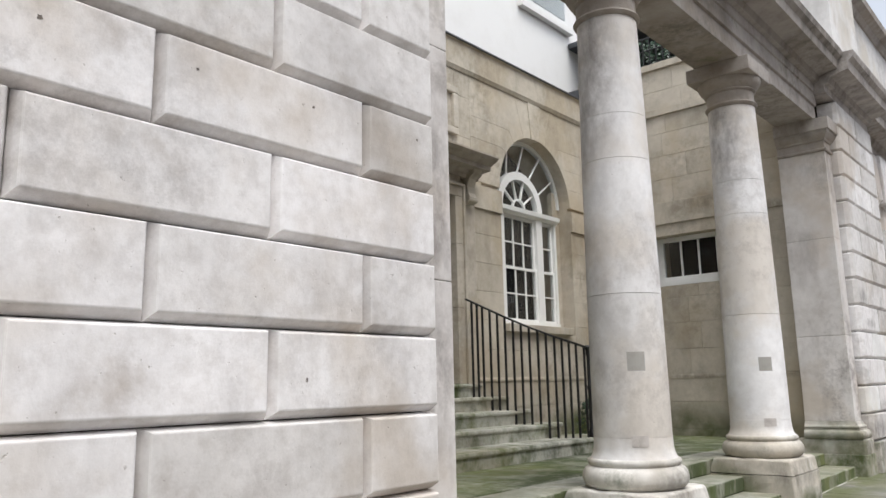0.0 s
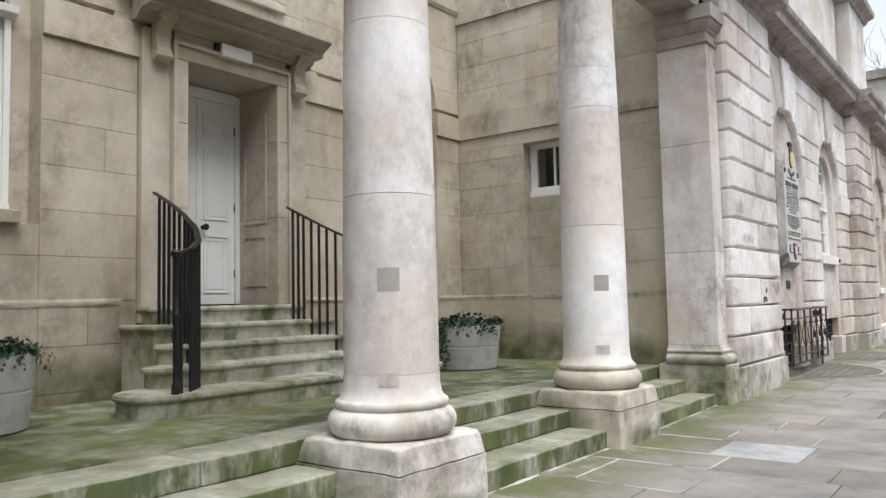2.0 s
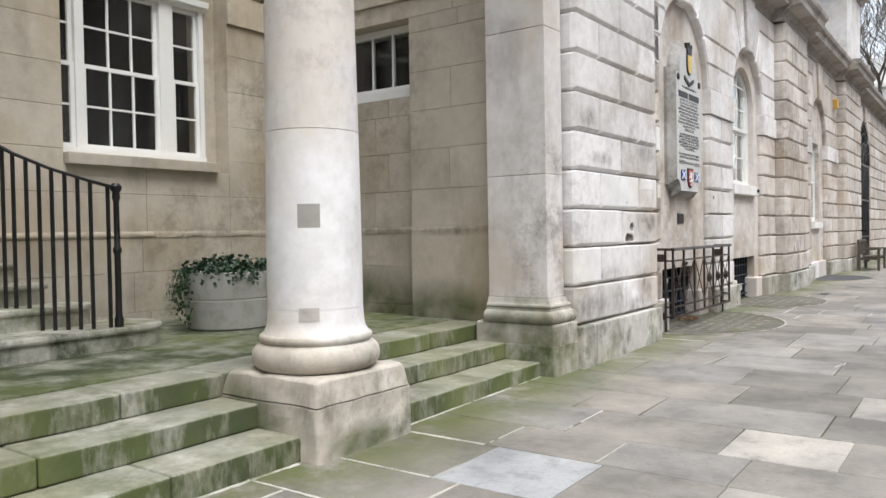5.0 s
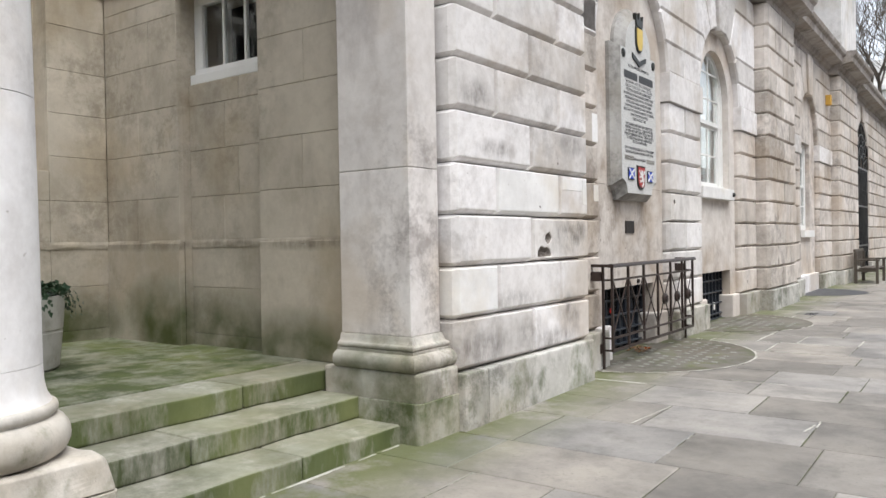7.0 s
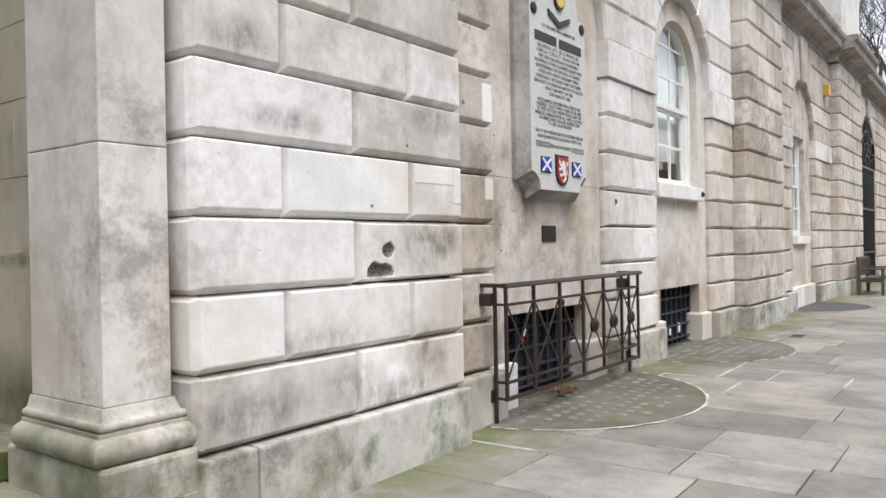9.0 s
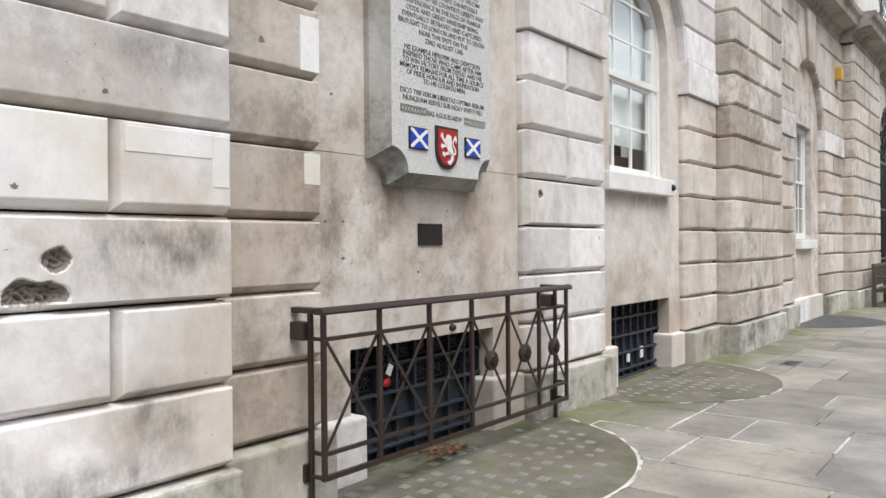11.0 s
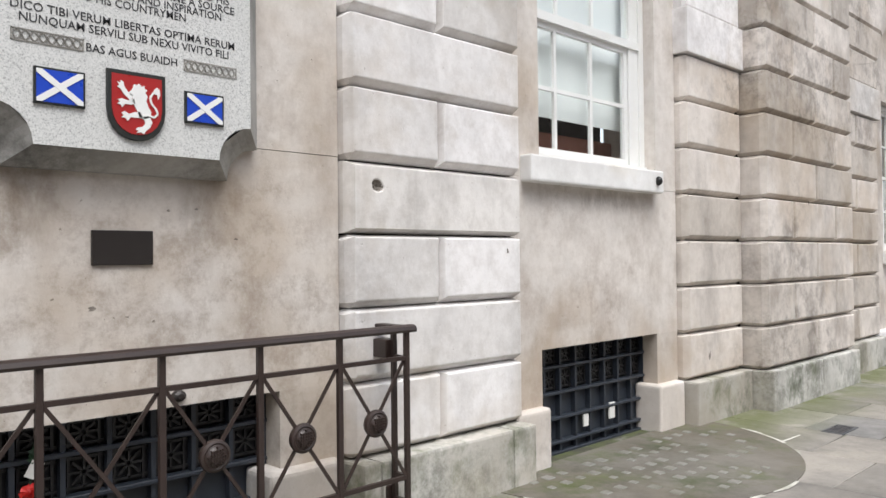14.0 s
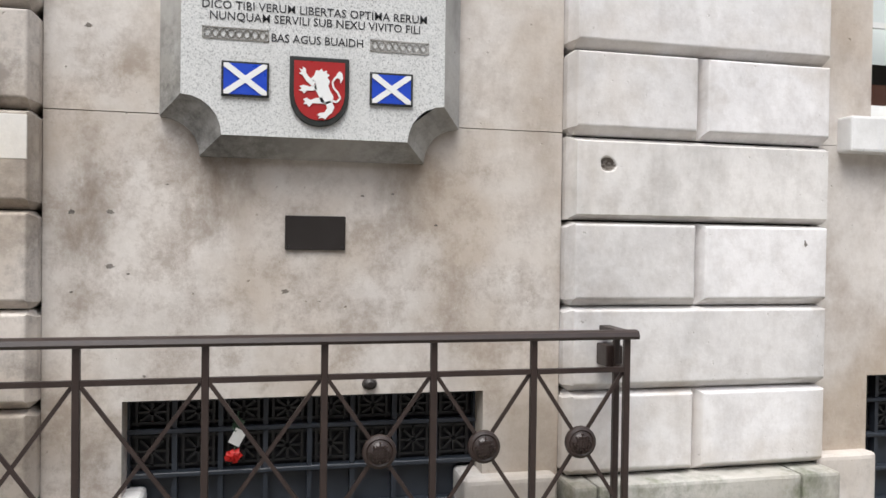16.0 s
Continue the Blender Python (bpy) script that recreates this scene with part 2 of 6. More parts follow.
PAVE_TONES = [(0.0, (0.18, 0.168, 0.153)), (0.3, (0.235, 0.220, 0.203)), (0.6, (0.275, 0.254, 0.230)), (0.85, (0.23, 0.224, 0.22)), (1.0, (0.33, 0.31, 0.288))]
PAVE = paving("york_stone", PAVE_TONES)
PAVE_BLUE = paving("blue_grey_flag", [(0.0, (0.33, 0.345, 0.36)), (1.0, (0.36, 0.37, 0.385))])
PAVE_PALE = paving("pale_flag", [(0.0, (0.43, 0.405, 0.37)), (1.0, (0.45, 0.425, 0.39))])


def plain(name, color, rough=0.5, metal=0.0, wear=None, scale=8, bump=0.1, amount=0.5):
    n = Nodes(name)
    f = n.noise(scale, 6, 0.7)
    other = wear or tuple(c * 0.72 for c in color)
    col = n.mix(n.grey(f, 0.48, 0.72, 0.0, amount), color, other)
    n.bump(n.noise(scale * 5, 5, 0.7, shift=3), bump, 0.003)
    return n.done(col, n.grey(f, 0.3, 0.8, max(0.02, rough - 0.1), min(1, rough + 0.12)), metal)


MORTAR = plain("mortar", (0.52, 0.505, 0.46), 0.9, wear=(0.24, 0.235, 0.18), scale=3, amount=1.0)
JOINT = plain("dark_joint", (0.07, 0.063, 0.054), 0.95, wear=(0.04, 0.038, 0.03))


def joint_bed():
    """Dark, mossy earth in the joints, with stretches of pale mortar left in them."""
    n = Nodes("joint_bed")
    f = n.noise(0.9, 5, 0.65)
    earth = n.mix(n.grey(n.noise(5, 4, 0.6, shift=8), 0.4, 0.6), (0.05, 0.048, 0.036), (0.075, 0.085, 0.035))
    n.bump(n.noise(40, 5, 0.7, shift=3), 0.4, 0.004)
    pale = n.mix(1.0, n.grey(f, 0.57, 0.64), n.spot((-1.0, 16.0, 0.0), (4.0, 34.0, 9.0)), "MULTIPLY")
    return n.done(n.mix(pale, earth, (0.50, 0.485, 0.445)), 0.92)


GROUND = joint_bed()
BRICK = plain("brown_brick", (0.24, 0.19, 0.155), 0.9, wear=(0.17, 0.13, 0.105), scale=3)
ROAD = plain("asphalt", (0.05, 0.05, 0.05), 0.85, wear=(0.07, 0.068, 0.065), scale=4)
WHITE = plain("white_paint", (0.78, 0.78, 0.76), 0.45, wear=(0.66, 0.65, 0.61), scale=2.2, amount=0.6, bump=0.05)
DOORWHITE = plain("door_paint", (0.78, 0.80, 0.79), 0.42, wear=(0.66, 0.66, 0.63), scale=2.0, amount=0.7, bump=0.06)
STUCCO = plain("white_stucco", (0.80, 0.79, 0.77), 0.8, wear=(0.72, 0.70, 0.67), scale=1.2)
IRON = plain("black_iron", (0.012, 0.012, 0.013), 0.38, wear=(0.03, 0.028, 0.026), scale=14, bump=0.25)
BROWN_IRON = plain("brown_painted_iron", (0.030, 0.019, 0.016), 0.42, wear=(0.055, 0.034, 0.028), scale=12, bump=0.25)
BLUE_IRON = plain("blue_black_iron", (0.027, 0.033, 0.044), 0.42, wear=(0.040, 0.047, 0.058), scale=9, bump=0.2)
# Near-black colour stands in for the lack of light in rooms and cellars.
DARK = plain("inside_shade", (0.012, 0.012, 0.014), 0.9)
LEAD = plain("lead_flashing", (0.06, 0.062, 0.068), 0.6)
BRONZE = plain("bronze_plate", (0.026, 0.021, 0.019), 0.45, 0.2, wear=(0.036, 0.030, 0.027), scale=20)
BLUE = plain("blue_enamel", (0.015, 0.06, 0.46), 0.35, wear=(0.02, 0.075, 0.52), scale=20)
RED = plain("red_enamel", (0.36, 0.022, 0.022), 0.35, wear=(0.30, 0.02, 0.02), scale=20)
ENAMEL_WHITE = plain("white_enamel", (0.78, 0.78, 0.76), 0.4, wear=(0.70, 0.70, 0.68), scale=20)
GOLD = plain("gold_leaf", (0.72, 0.50, 0.08), 0.35, 0.3, wear=(0.55, 0.36, 0.05), scale=25)
INK = plain("black_lettering", (0.030, 0.030, 0.033), 0.5, wear=(0.06, 0.06, 0.062), scale=40)
BLACK = plain("black_border", (0.018, 0.020, 0.018), 0.45, wear=(0.035, 0.038, 0.034), scale=30)
YELLOW = plain("yellow_plastic", (0.62, 0.36, 0.06), 0.45)
PAPER = plain("paper", (0.74, 0.73, 0.70), 0.8)
# Pale blind, whitened further to paint in the sky reflected by the panes.
BLIND = plain("blind_with_sky_glare", (0.82, 0.84, 0.83), 0.8, wear=(0.76, 0.78, 0.77), scale=1.5)
SHELF = plain("room_shelf", (0.20, 0.07, 0.045), 0.7)
CONCRETE = plain("planter_concrete", (0.46, 0.45, 0.42), 0.85, wear=(0.27, 0.26, 0.21), scale=5, bump=0.4, amount=0.8)
SOIL = plain("soil", (0.035, 0.026, 0.018), 0.95, bump=0.8)
LEAF = plain("ivy_leaf", (0.022, 0.055, 0.026), 0.4, wear=(0.05, 0.095, 0.05), scale=30)
BARK = plain("bark", (0.085, 0.070, 0.055), 0.9, scale=12, bump=0.6)
TEAK = plain("weathered_bench_wood", (0.085, 0.07, 0.055), 0.8, wear=(0.05, 0.042, 0.034), scale=12)
DRY = plain("dry_leaf", (0.17, 0.085, 0.035), 0.8, wear=(0.09, 0.05, 0.02), scale=30)
PETAL = plain("red_petal", (0.62, 0.02, 0.015), 0.5)
OLD_PATCH = plain("stained_column_patch", (0.52, 0.48, 0.45), 0.85, wear=(0.36, 0.32, 0.29), scale=9, amount=0.9)
PATCH = plain("column_patch", (0.36, 0.345, 0.315), 0.85, wear=(0.28, 0.26, 0.235), scale=10)
LIGHTGLASS = plain("pavement_glass", (0.19, 0.185, 0.165), 0.5, wear=(0.11, 0.11, 0.078), scale=1.6, amount=1.0)
SLAB_DARK = stone("mossy_iron_slab", (0.165, 0.152, 0.132), (0.115, 0.105, 0.086), (0.055, 0.055, 0.04), moss=0.44, soot=0.6, pits=0.3)


def granite():
    n = Nodes("speckled_granite")
    a = n.noise(150, 3, 0.6)
    b = n.noise(2.2, 5, 0.6, shift=5)
    col = n.ramp(a, [(0.33, (0.30, 0.30, 0.292)), (0.45, (0.55, 0.55, 0.535)), (0.62, (0.64, 0.635, 0.615)), (0.75, (0.72, 0.71, 0.685))])
    col = n.mix(n.grey(b, 0.5, 0.75, 0, 0.5), col, (0.48, 0.48, 0.455))
    n.bump(a, 0.15, 0.002)
    return n.done(col, 0.65)


GRANITE = granite()
# Darker granite: shade on the tablet's splayed edge is put into the colour.
GRANITE_DARK = stone("shade_dark_granite", (0.38, 0.37, 0.352), (0.27, 0.262, 0.245), (0.07, 0.066, 0.06), soot=0.7)


def pane_glass():
    n = Nodes("window_glass")
    n.b.inputs["Transmission Weight"].default_value = 1.0
    n.b.inputs["IOR"].default_value = 1.45
    return n.done((0.92, 0.95, 0.95), 0.02)


GLASS = pane_glass()


# ---------------- builders ----------------
def mesh(bm, name, mat):
    bmesh.ops.recalc_face_normals(bm, faces=bm.faces)
    me = bpy.data.meshes.new(name)
    bm.to_mesh(me)
    bm.free()
    me.materials.append(mat)
    return me


def part(name, bm, mat, parent=None, label="", smooth=False):
    """One mesh object out of a bmesh, under a thing or a part."""
    me = mesh(bm, name, mat)
    if smooth:
        for p in me.polygons:
            p.use_smooth = True
        me.set_sharp_from_angle(angle=radians(38))
    ob = new(name, me)
    if parent is not None:
        ob.parent = parent
    if label:
        ob["label"] = label
    return ob


def thing(name, loc, label, category, group="", kind=""):
    ob = new(name)
    ob.location = loc
    return tagged(ob, label, category, group, kind)


def box(bm, x0, x1, y0, y1, z0, z1):
    v = [bm.verts.new((x, y, z)) for x in (x0, x1) for y in (y0, y1) for z in (z0, z1)]
    for f in ((0, 1, 3, 2), (4, 6, 7, 5), (0, 4, 5, 1), (2, 3, 7, 6), (0, 2, 6, 4), (1, 5, 7, 3)):
        bm.faces.new([v[k] for k in f])
    return v


def boxed(*dims, bevel=0.0, seg=2):
    bm = bmesh.new()
    box(bm, *dims)
    if bevel:
        bmesh.ops.bevel(bm, geom=bm.edges[:], offset=bevel, segments=seg, affect="EDGES", profile=0.6)
    return bm


def bar(bm, a, b, w, d=None, up=(0, 0, 1)):
    """A straight bar of rectangular section from a to b."""
    a, b = Vector(a), Vector(b)
    t = (b - a).normalized()
    s = t.cross(Vector(up))
    s = (s if s.length > 0.01 else t.cross(Vector((1, 0, 0)))).normalized()
    u = s.cross(t)
    d = d or w
    ring = [[bm.verts.new(p + s * i * w / 2 + u * j * d / 2) for i, j in ((1, 1), (-1, 1), (-1, -1), (1, -1))] for p in (a, b)]
    for k in range(4):
        bm.faces.new((ring[0][k], ring[0][(k + 1) % 4], ring[1][(k + 1) % 4], ring[1][k]))
    bm.faces.new(ring[0])
    bm.faces.new(ring[1][::-1])


def tube(bm, pts, r, n=8):
    """A round bar along a line of points; r is one radius, or one for each point."""
    pts = [Vector(p) for p in pts]
    rs = r if isinstance(r, (list, tuple)) else [r] * len(pts)
    rings = []
    for k, p in enumerate(pts):
        t = (pts[min(k + 1, len(pts) - 1)] - pts[max(k - 1, 0)]).normalized()
        s = t.cross(Vector((0, 0, 1)))
        s = (s if s.length > 0.05 else t.cross(Vector((1, 0, 0)))).normalized()
        u = s.cross(t)
        rings.append([bm.verts.new(p + (s * math.cos(a) + u * math.sin(a)) * rs[k]) for a in (2 * math.pi * i / n for i in range(n))])
    for a, b in zip(rings, rings[1:]):
        for k in range(n):
            bm.faces.new((a[k], a[(k + 1) % n], b[(k + 1) % n], b[k]))
    bm.faces.new(rings[0][::-1])
    bm.faces.new(rings[-1])


def lathe(bm, profile, n=48, cx=0.0, cy=0.0):
    rings = [[bm.verts.new((cx + r * math.cos(2 * math.pi * k / n), cy + r * math.sin(2 * math.pi * k / n), z)) for k in range(n)] for r, z in profile]
    for a, b in zip(rings, rings[1:]):
        for k in range(n):
            bm.faces.new((a[k], a[(k + 1) % n], b[(k + 1) % n], b[k]))
    bm.faces.new(rings[0][::-1])
    bm.faces.new(rings[-1])


def area(poly):
    return 0.5 * sum(a[0] * b[1] - b[0] * a[1] for a, b in zip(poly, poly[1:] + poly[:1]))


def inset(poly, d):
    """A counter-clockwise polygon with every side moved inwards by d."""
    out = []
    n = len(poly)
    for k in range(n):
        p, q, r = Vector(poly[k - 1]), Vector(poly[k]), Vector(poly[(k + 1) % n])
        a, b = (q - p).normalized(), (r - q).normalized()
        na, nb = Vector((-a.y, a.x)), Vector((-b.y, b.x))
        m = na + nb
        m = m / max(0.35, 1 + na.dot(nb))
        out.append(tuple(q + m * d))
    return out


def slab_yz(bm, poly, x_back, x_front, chamfer=0.0, depth=None):
    """A polygon in y and z, thickened along x; the front edge is cut back by a chamfer."""
    if area(poly) < 0:
        poly = poly[::-1]
    depth = chamfer if depth is None else depth
    s = 1 if x_front > x_back else -1
    rings = [[bm.verts.new((x_back, y, z)) for y, z in poly], [bm.verts.new((x_front - s * depth, y, z)) for y, z in poly]]
    if chamfer:
        rings.append([bm.verts.new((x_front, y, z)) for y, z in inset(poly, chamfer)])
    for a, b in zip(rings, rings[1:]):
        for k in range(len(poly)):
            bm.faces.new((a[k], a[(k + 1) % len(poly)], b[(k + 1) % len(poly)], b[k]))
    bm.faces.new(rings[0][::-1])
    bm.faces.new(rings[-1])


def run_y(bm, profile, y0, y1):
    """A moulding: a profile in x and z, drawn along y."""
    a = [bm.verts.new((x, y0, z)) for x, z in profile]
    b = [bm.verts.new((x, y1, z)) for x, z in profile]
    n = len(profile)
    for k in range(n):
        bm.faces.new((a[k], a[(k + 1) % n], b[(k + 1) % n], b[k]))
    bm.faces.new(a[::-1])
    bm.faces.new(b)


def arc(yc, zc, r, a0, a1, n):
    return [(yc + r * math.cos(radians(a0 + (a1 - a0) * k / n)), zc + r * math.sin(radians(a0 + (a1 - a0) * k / n))) for k in range(n + 1)]


def arch_wall(bm, x0, x1, y0, y1, z0, z1, yc, r, spring, sill=None, n=24):
    """A wall along y with an arched opening right through it."""
    box(bm, x0, x1, y0, yc - r, z0, z1)
    box(bm, x0, x1, yc + r, y1, z0, z1)
    if sill is not None and sill > z0:
        box(bm, x0, x1, yc - r, yc + r, z0, sill)
    pts = arc(yc, spring, r, 180, 0, n)
    for (ya, za), (yb, zb) in zip(pts, pts[1:]):
        slab_yz(bm, [(ya, za), (yb, zb), (yb, z1), (ya, z1)], x0, x1)


GROUND_KEYS = [(-400, -0.16), (10.5, -0.16), (18.5, -0.06), (400, -0.06)]


def gz(y):
    for (a, za), (b, zb) in zip(GROUND_KEYS, GROUND_KEYS[1:]):
        if y <= b:
            return za + (zb - za) * (y - a) / (b - a)
    return GROUND_KEYS[-1][1]


# ---------------- ground ----------------
Z0, COURSE = 1.112, 0.40          # a bed joint's height, and the height of a course
FRONT, SET, PANEL = -3.10, -3.33, -3.44


def level(k):
    return Z0 + COURSE * k


bm = bmesh.new()
xs = [-400, -60, -12, -3.0, 3.2, 3.22, 12, 60, 400]
ys = [-400, -60, -10, 0, 10.5, 12.5, 14.5, 16.5, 18.5, 30, 60, 400]
grid = [[bm.verts.new((x, y, gz(y) - 0.006 if x < 3.21 else -0.35)) for y in ys] for x in xs]
for i in range(len(xs) - 1):
    for j in range(len(ys) - 1):
        bm.faces.new((grid[i][j], grid[i + 1][j], grid[i + 1][j + 1], grid[i][j + 1]))
ground = part("ground", bm, GROUND)
tagged(ground, "mossy mortar bed under the pavement", "ground", kind="structure")
bm = boxed(3.28, 19.2, -60, 95, -0.6, -0.19)
tagged(part("road", bm, ROAD), "dark asphalt road beyond the pavement", "road", kind="structure")
bm = boxed(3.1, 3.28, -60, 90, -0.6, -0.03, bevel=0.02)
tagged(part("kerb", bm, PLINTH), "pale stone kerb along the pavement", "kerb", kind="structure")

# ---------------- the street front ----------------
BLOCKS = {}
# stones with shrapnel hollows, by their first joint and course: place, half-widths and depth of each
FRESH_STONES = {(13.76, 1), (13.165, -1)}   # stones renewed in clean white limestone
HOLLOWS = {(14.33, 0): [(14.617, 1.318, 0.062, 0.062, 0.040), (14.540, 1.185, 0.135, 0.068, 0.050)], (18.50, 1): [(18.69, 1.775, 0.045, 0.036, 0.03)]}


def block(parent, y0, y1, z0, z1, face, mat=None, thick=0.28, gap=0.0025, chamfer=0.029, deep=0.062, ends=(False, False)):
    """One rusticated stone, its joints cut back by a chamfer; alike stones share their mesh."""
    w, h = round(y1 - y0 - 2 * gap, 3), round(z1 - z0 - 2 * gap, 3)
    mat = mat or PORTLAND
    key = (w, h, thick, chamfer, mat.name, ends)
    if key not in BLOCKS:
        bm = bmesh.new()
        box(bm, -thick, 0, -w / 2, w / 2, -h / 2, h / 2)
        cut = []
        for e in bm.edges:
            p, q = e.verts[0].co, e.verts[1].co
            if p.x > -1e-6 and q.x > -1e-6:
                cut.append(e)
            elif abs(p.x - q.x) > 0.01 and ends[0 if p.y < 0 else 1]:
                cut.append(e)
        bmesh.ops.bevel(bm, geom=cut, offset=chamfer, segments=1, affect="EDGES")
        for v in bm.verts:
            if -0.1 < v.co.x < -1e-5:
                v.co.x = -deep
            elif v.co.x > -1e-5:
                v.co.z += chamfer - 0.015 if v.co.z > 0 else 0.038 - chamfer
        arris = [e for e in bm.edges if all(v.co.x > -1e-6 for v in e.verts)]
        bmesh.ops.bevel(bm, geom=arris, offset=0.007, segments=2, affect="EDGES", profile=0.5)
        BLOCKS[key] = mesh(bm, "stone_block", mat)
    ob = new("stone_block", BLOCKS[key])
    ob.parent = parent
    ob.location = (face, (y0 + y1) / 2, (z0 + z1) / 2)
    return ob


def wall_root(name, label):
    return tagged(new(name), label, "wall", kind="structure")


def rusticated(name, label, y0, y1, face, rows_a, rows_b, k0=-2, k1=11, core_back=-3.95, flip=0, mat=None):
    """A stretch of coursed, channelled masonry; rows_a and rows_b are the upright joints of alternate courses."""
    root = wall_root(name, label)
    part("core", boxed(core_back, face - 0.10, y0 + 0.05, y1 - 0.05, -0.3, level(k1)), JOINT, root)
    for k in range(k0, k1):
        cuts = [y0, *(rows_a if (k + flip) % 2 == 0 else rows_b), y1]
        for a, b in zip(cuts, cuts[1:]):
            if (a, k) in HOLLOWS:
                struck_block(root, a, b, level(k), level(k + 1), face, HOLLOWS[(a, k)])
            else:
                block(root, a, b, level(k), level(k + 1), face, FRESH if (a, k) in FRESH_STONES else mat, ends=(a == y0, b == y1))
    return root


def foot(root, y0, y1, face, proud=0.05, top=None, stones=()):
    cuts = [y0, *stones, y1]
    for a, b in zip(cuts, cuts[1:]):
        bm = boxed(-3.95, face + proud, a + 0.004, b - 0.004, -0.45, level(-2) - 0.004 if top is None else top, bevel=0.018)
        part("plinth_stone", bm, FOOT, root)


near = rusticated("wall_south", "pale channelled limestone wall beside the portico", -3.4, 3.64, FRONT,
                  [-2.37, -1.27, -0.17, 0.87, 1.96, 3.10], [-1.82, -0.72, 0.33, 1.43, 2.54], flip=1)
foot(near, -3.4, 3.64, FRONT, stones=(-1.2, 1.0, 2.6))


def struck_block(parent, y0, y1, z0, z1, face, marks):
    """A stone with hollows knocked into its face."""
    c, g = 0.026, 0.006
    ny, nz = 200, 76
    ys_, zs_ = np.linspace(y0 + g + c, y1 - g - c, ny), np.linspace(z0 + g + c, z1 - g - c, nz)
    bm = bmesh.new()
    rows = []
    for y in ys_:
        col = []
        for z in zs_:
            d = 0.0
            for my, mz, ry, rz, deep in marks:
                wob = 1 + 0.35 * noise.noise(Vector((y * 16, z * 16, my)))
                q = math.hypot((y - my) / (ry * wob), (z - mz) / (rz * wob))
                if q < 1:
                    d = max(d, deep * min(1.0, (1 - q) * 2.4) * (0.8 + 0.5 * noise.noise(Vector((y * 60, z * 60, 3)))))
            col.append(bm.verts.new((face - d, y, z)))
        rows.append(col)
    for i in range(ny - 1):
        for j in range(nz - 1):
            bm.faces.new((rows[i][j], rows[i + 1][j], rows[i + 1][j + 1], rows[i][j + 1]))
    rim = [rows[i][0] for i in range(ny)] + [rows[-1][j] for j in range(1, nz)] + [rows[i][-1] for i in range(ny - 2, -1, -1)] + [rows[0][j] for j in range(nz - 2, 0, -1)]
    low = [bm.verts.new((face - 0.075, min(max(v.co.y, y0 + g + c), y1 - g - c) + (c if v.co.y > y1 - g - c - 1e-6 else -c if v.co.y < y0 + g + c + 1e-6 else 0),
                         v.co.z + (c if v.co.z > z1 - g - c - 1e-6 else -c if v.co.z < z0 + g + c + 1e-6 else 0))) for v in rim]
    deepv = [bm.verts.new((face - 0.25, v.co.y, v.co.z)) for v in low]
    for a, b in ((rim, low), (low, deepv)):
        for k in range(len(a)):
            bm.faces.new((a[k], a[(k + 1) % len(a)], b[(k + 1) % len(a)], b[k]))
    ob = part("stone_block", bm, STRUCK, parent, "stone with deep shrapnel hollows and brown blotches")
    ob.data.materials.append(SCAR)
    for p in ob.data.polygons:
        if -0.06 < p.center.x - face < -0.008 and y0 + 0.04 < p.center.y < y1 - 0.04 and z0 + 0.04 < p.center.z < z1 - 0.04:
            p.material_index = 1


PATCHES_A = ((14.905, 15.332, 1.77, 1.88), (15.335, 15.424, 1.64, 1.88))
wall_a = rusticated("wall_north", "pale channelled limestone wall with shrapnel scars", 13.165, 15.465, FRONT, [13.76, 14.86], [14.33], flip=1)
foot(wall_a, 13.165, 15.465, FRONT, stones=(13.5,))
for q in PATCHES_A:
    part("repair_stone", boxed(FRONT - 0.03, FRONT + 0.003, *q, bevel=0.002, seg=1), FRESH, wall_a, "clean white inset repair")
strip_a = rusticated("wall_strip", "set-back strip of channelled limestone", 15.465, 16.25, SET, [], [], core_back=-3.95, mat=TAN)
for q in ((16.10, 16.222, 1.71, 1.885), (16.08, 16.222, 2.35, 2.66)):
    part("repair_stone", boxed(SET - 0.03, SET + 0.002, *q, bevel=0.002, seg=1), FRESH, strip_a, "clean white inset repair")
foot(strip_a, 15.465, 16.25, SET, 0.10)
pier_r = rusticated("wall_pier", "channelled limestone pier between the arched bays", 18.50, 19.90, SET, [19.17], [], k1=5, flip=0)
foot(pier_r, 18.50, 19.90, SET, 0.10, stones=(18.62, 19.68))
strip_b = rusticated("wall_strip", "set-back strip of channelled limestone", 22.06, 23.10, SET, [], [], k1=5, mat=TAN)
foot(strip_b, 22.06, 23.10, SET, 0.08)
wall_b = rusticated("wall_north", "pale channelled limestone wall between the windows", 23.10, 25.40, FRONT, [23.75, 24.86], [24.33], flip=1, mat=TAN)
foot(wall_b, 23.10, 25.40, FRONT, stones=(24.3,))
strip_c = rusticated("wall_strip", "set-back strip of channelled limestone", 25.40, 27.07, SET, [26.25], [], k1=5, mat=TAN)
foot(strip_c, 25.40, 27.07, SET, 0.08)
strip_d = rusticated("wall_strip", "set-back strip of channelled limestone", 29.32, 31.15, SET, [30.2], [], k1=5, mat=TAN)
foot(strip_d, 29.32, 31.15, SET, 0.08)
wall_c = rusticated("wall_north", "channelled limestone wall beside the gateway", 31.15, 34.4, FRONT, [31.8, 32.9], [32.35, 33.5], flip=1, mat=TAN)
foot(wall_c, 31.15, 34.4, FRONT, stones=(32.6,))
strip_e = rusticated("wall_strip", "set-back strip of channelled limestone", 34.4, 35.75, SET, [], [], k1=5, mat=TAN)
foot(strip_e, 34.4, 35.75, SET, 0.08)
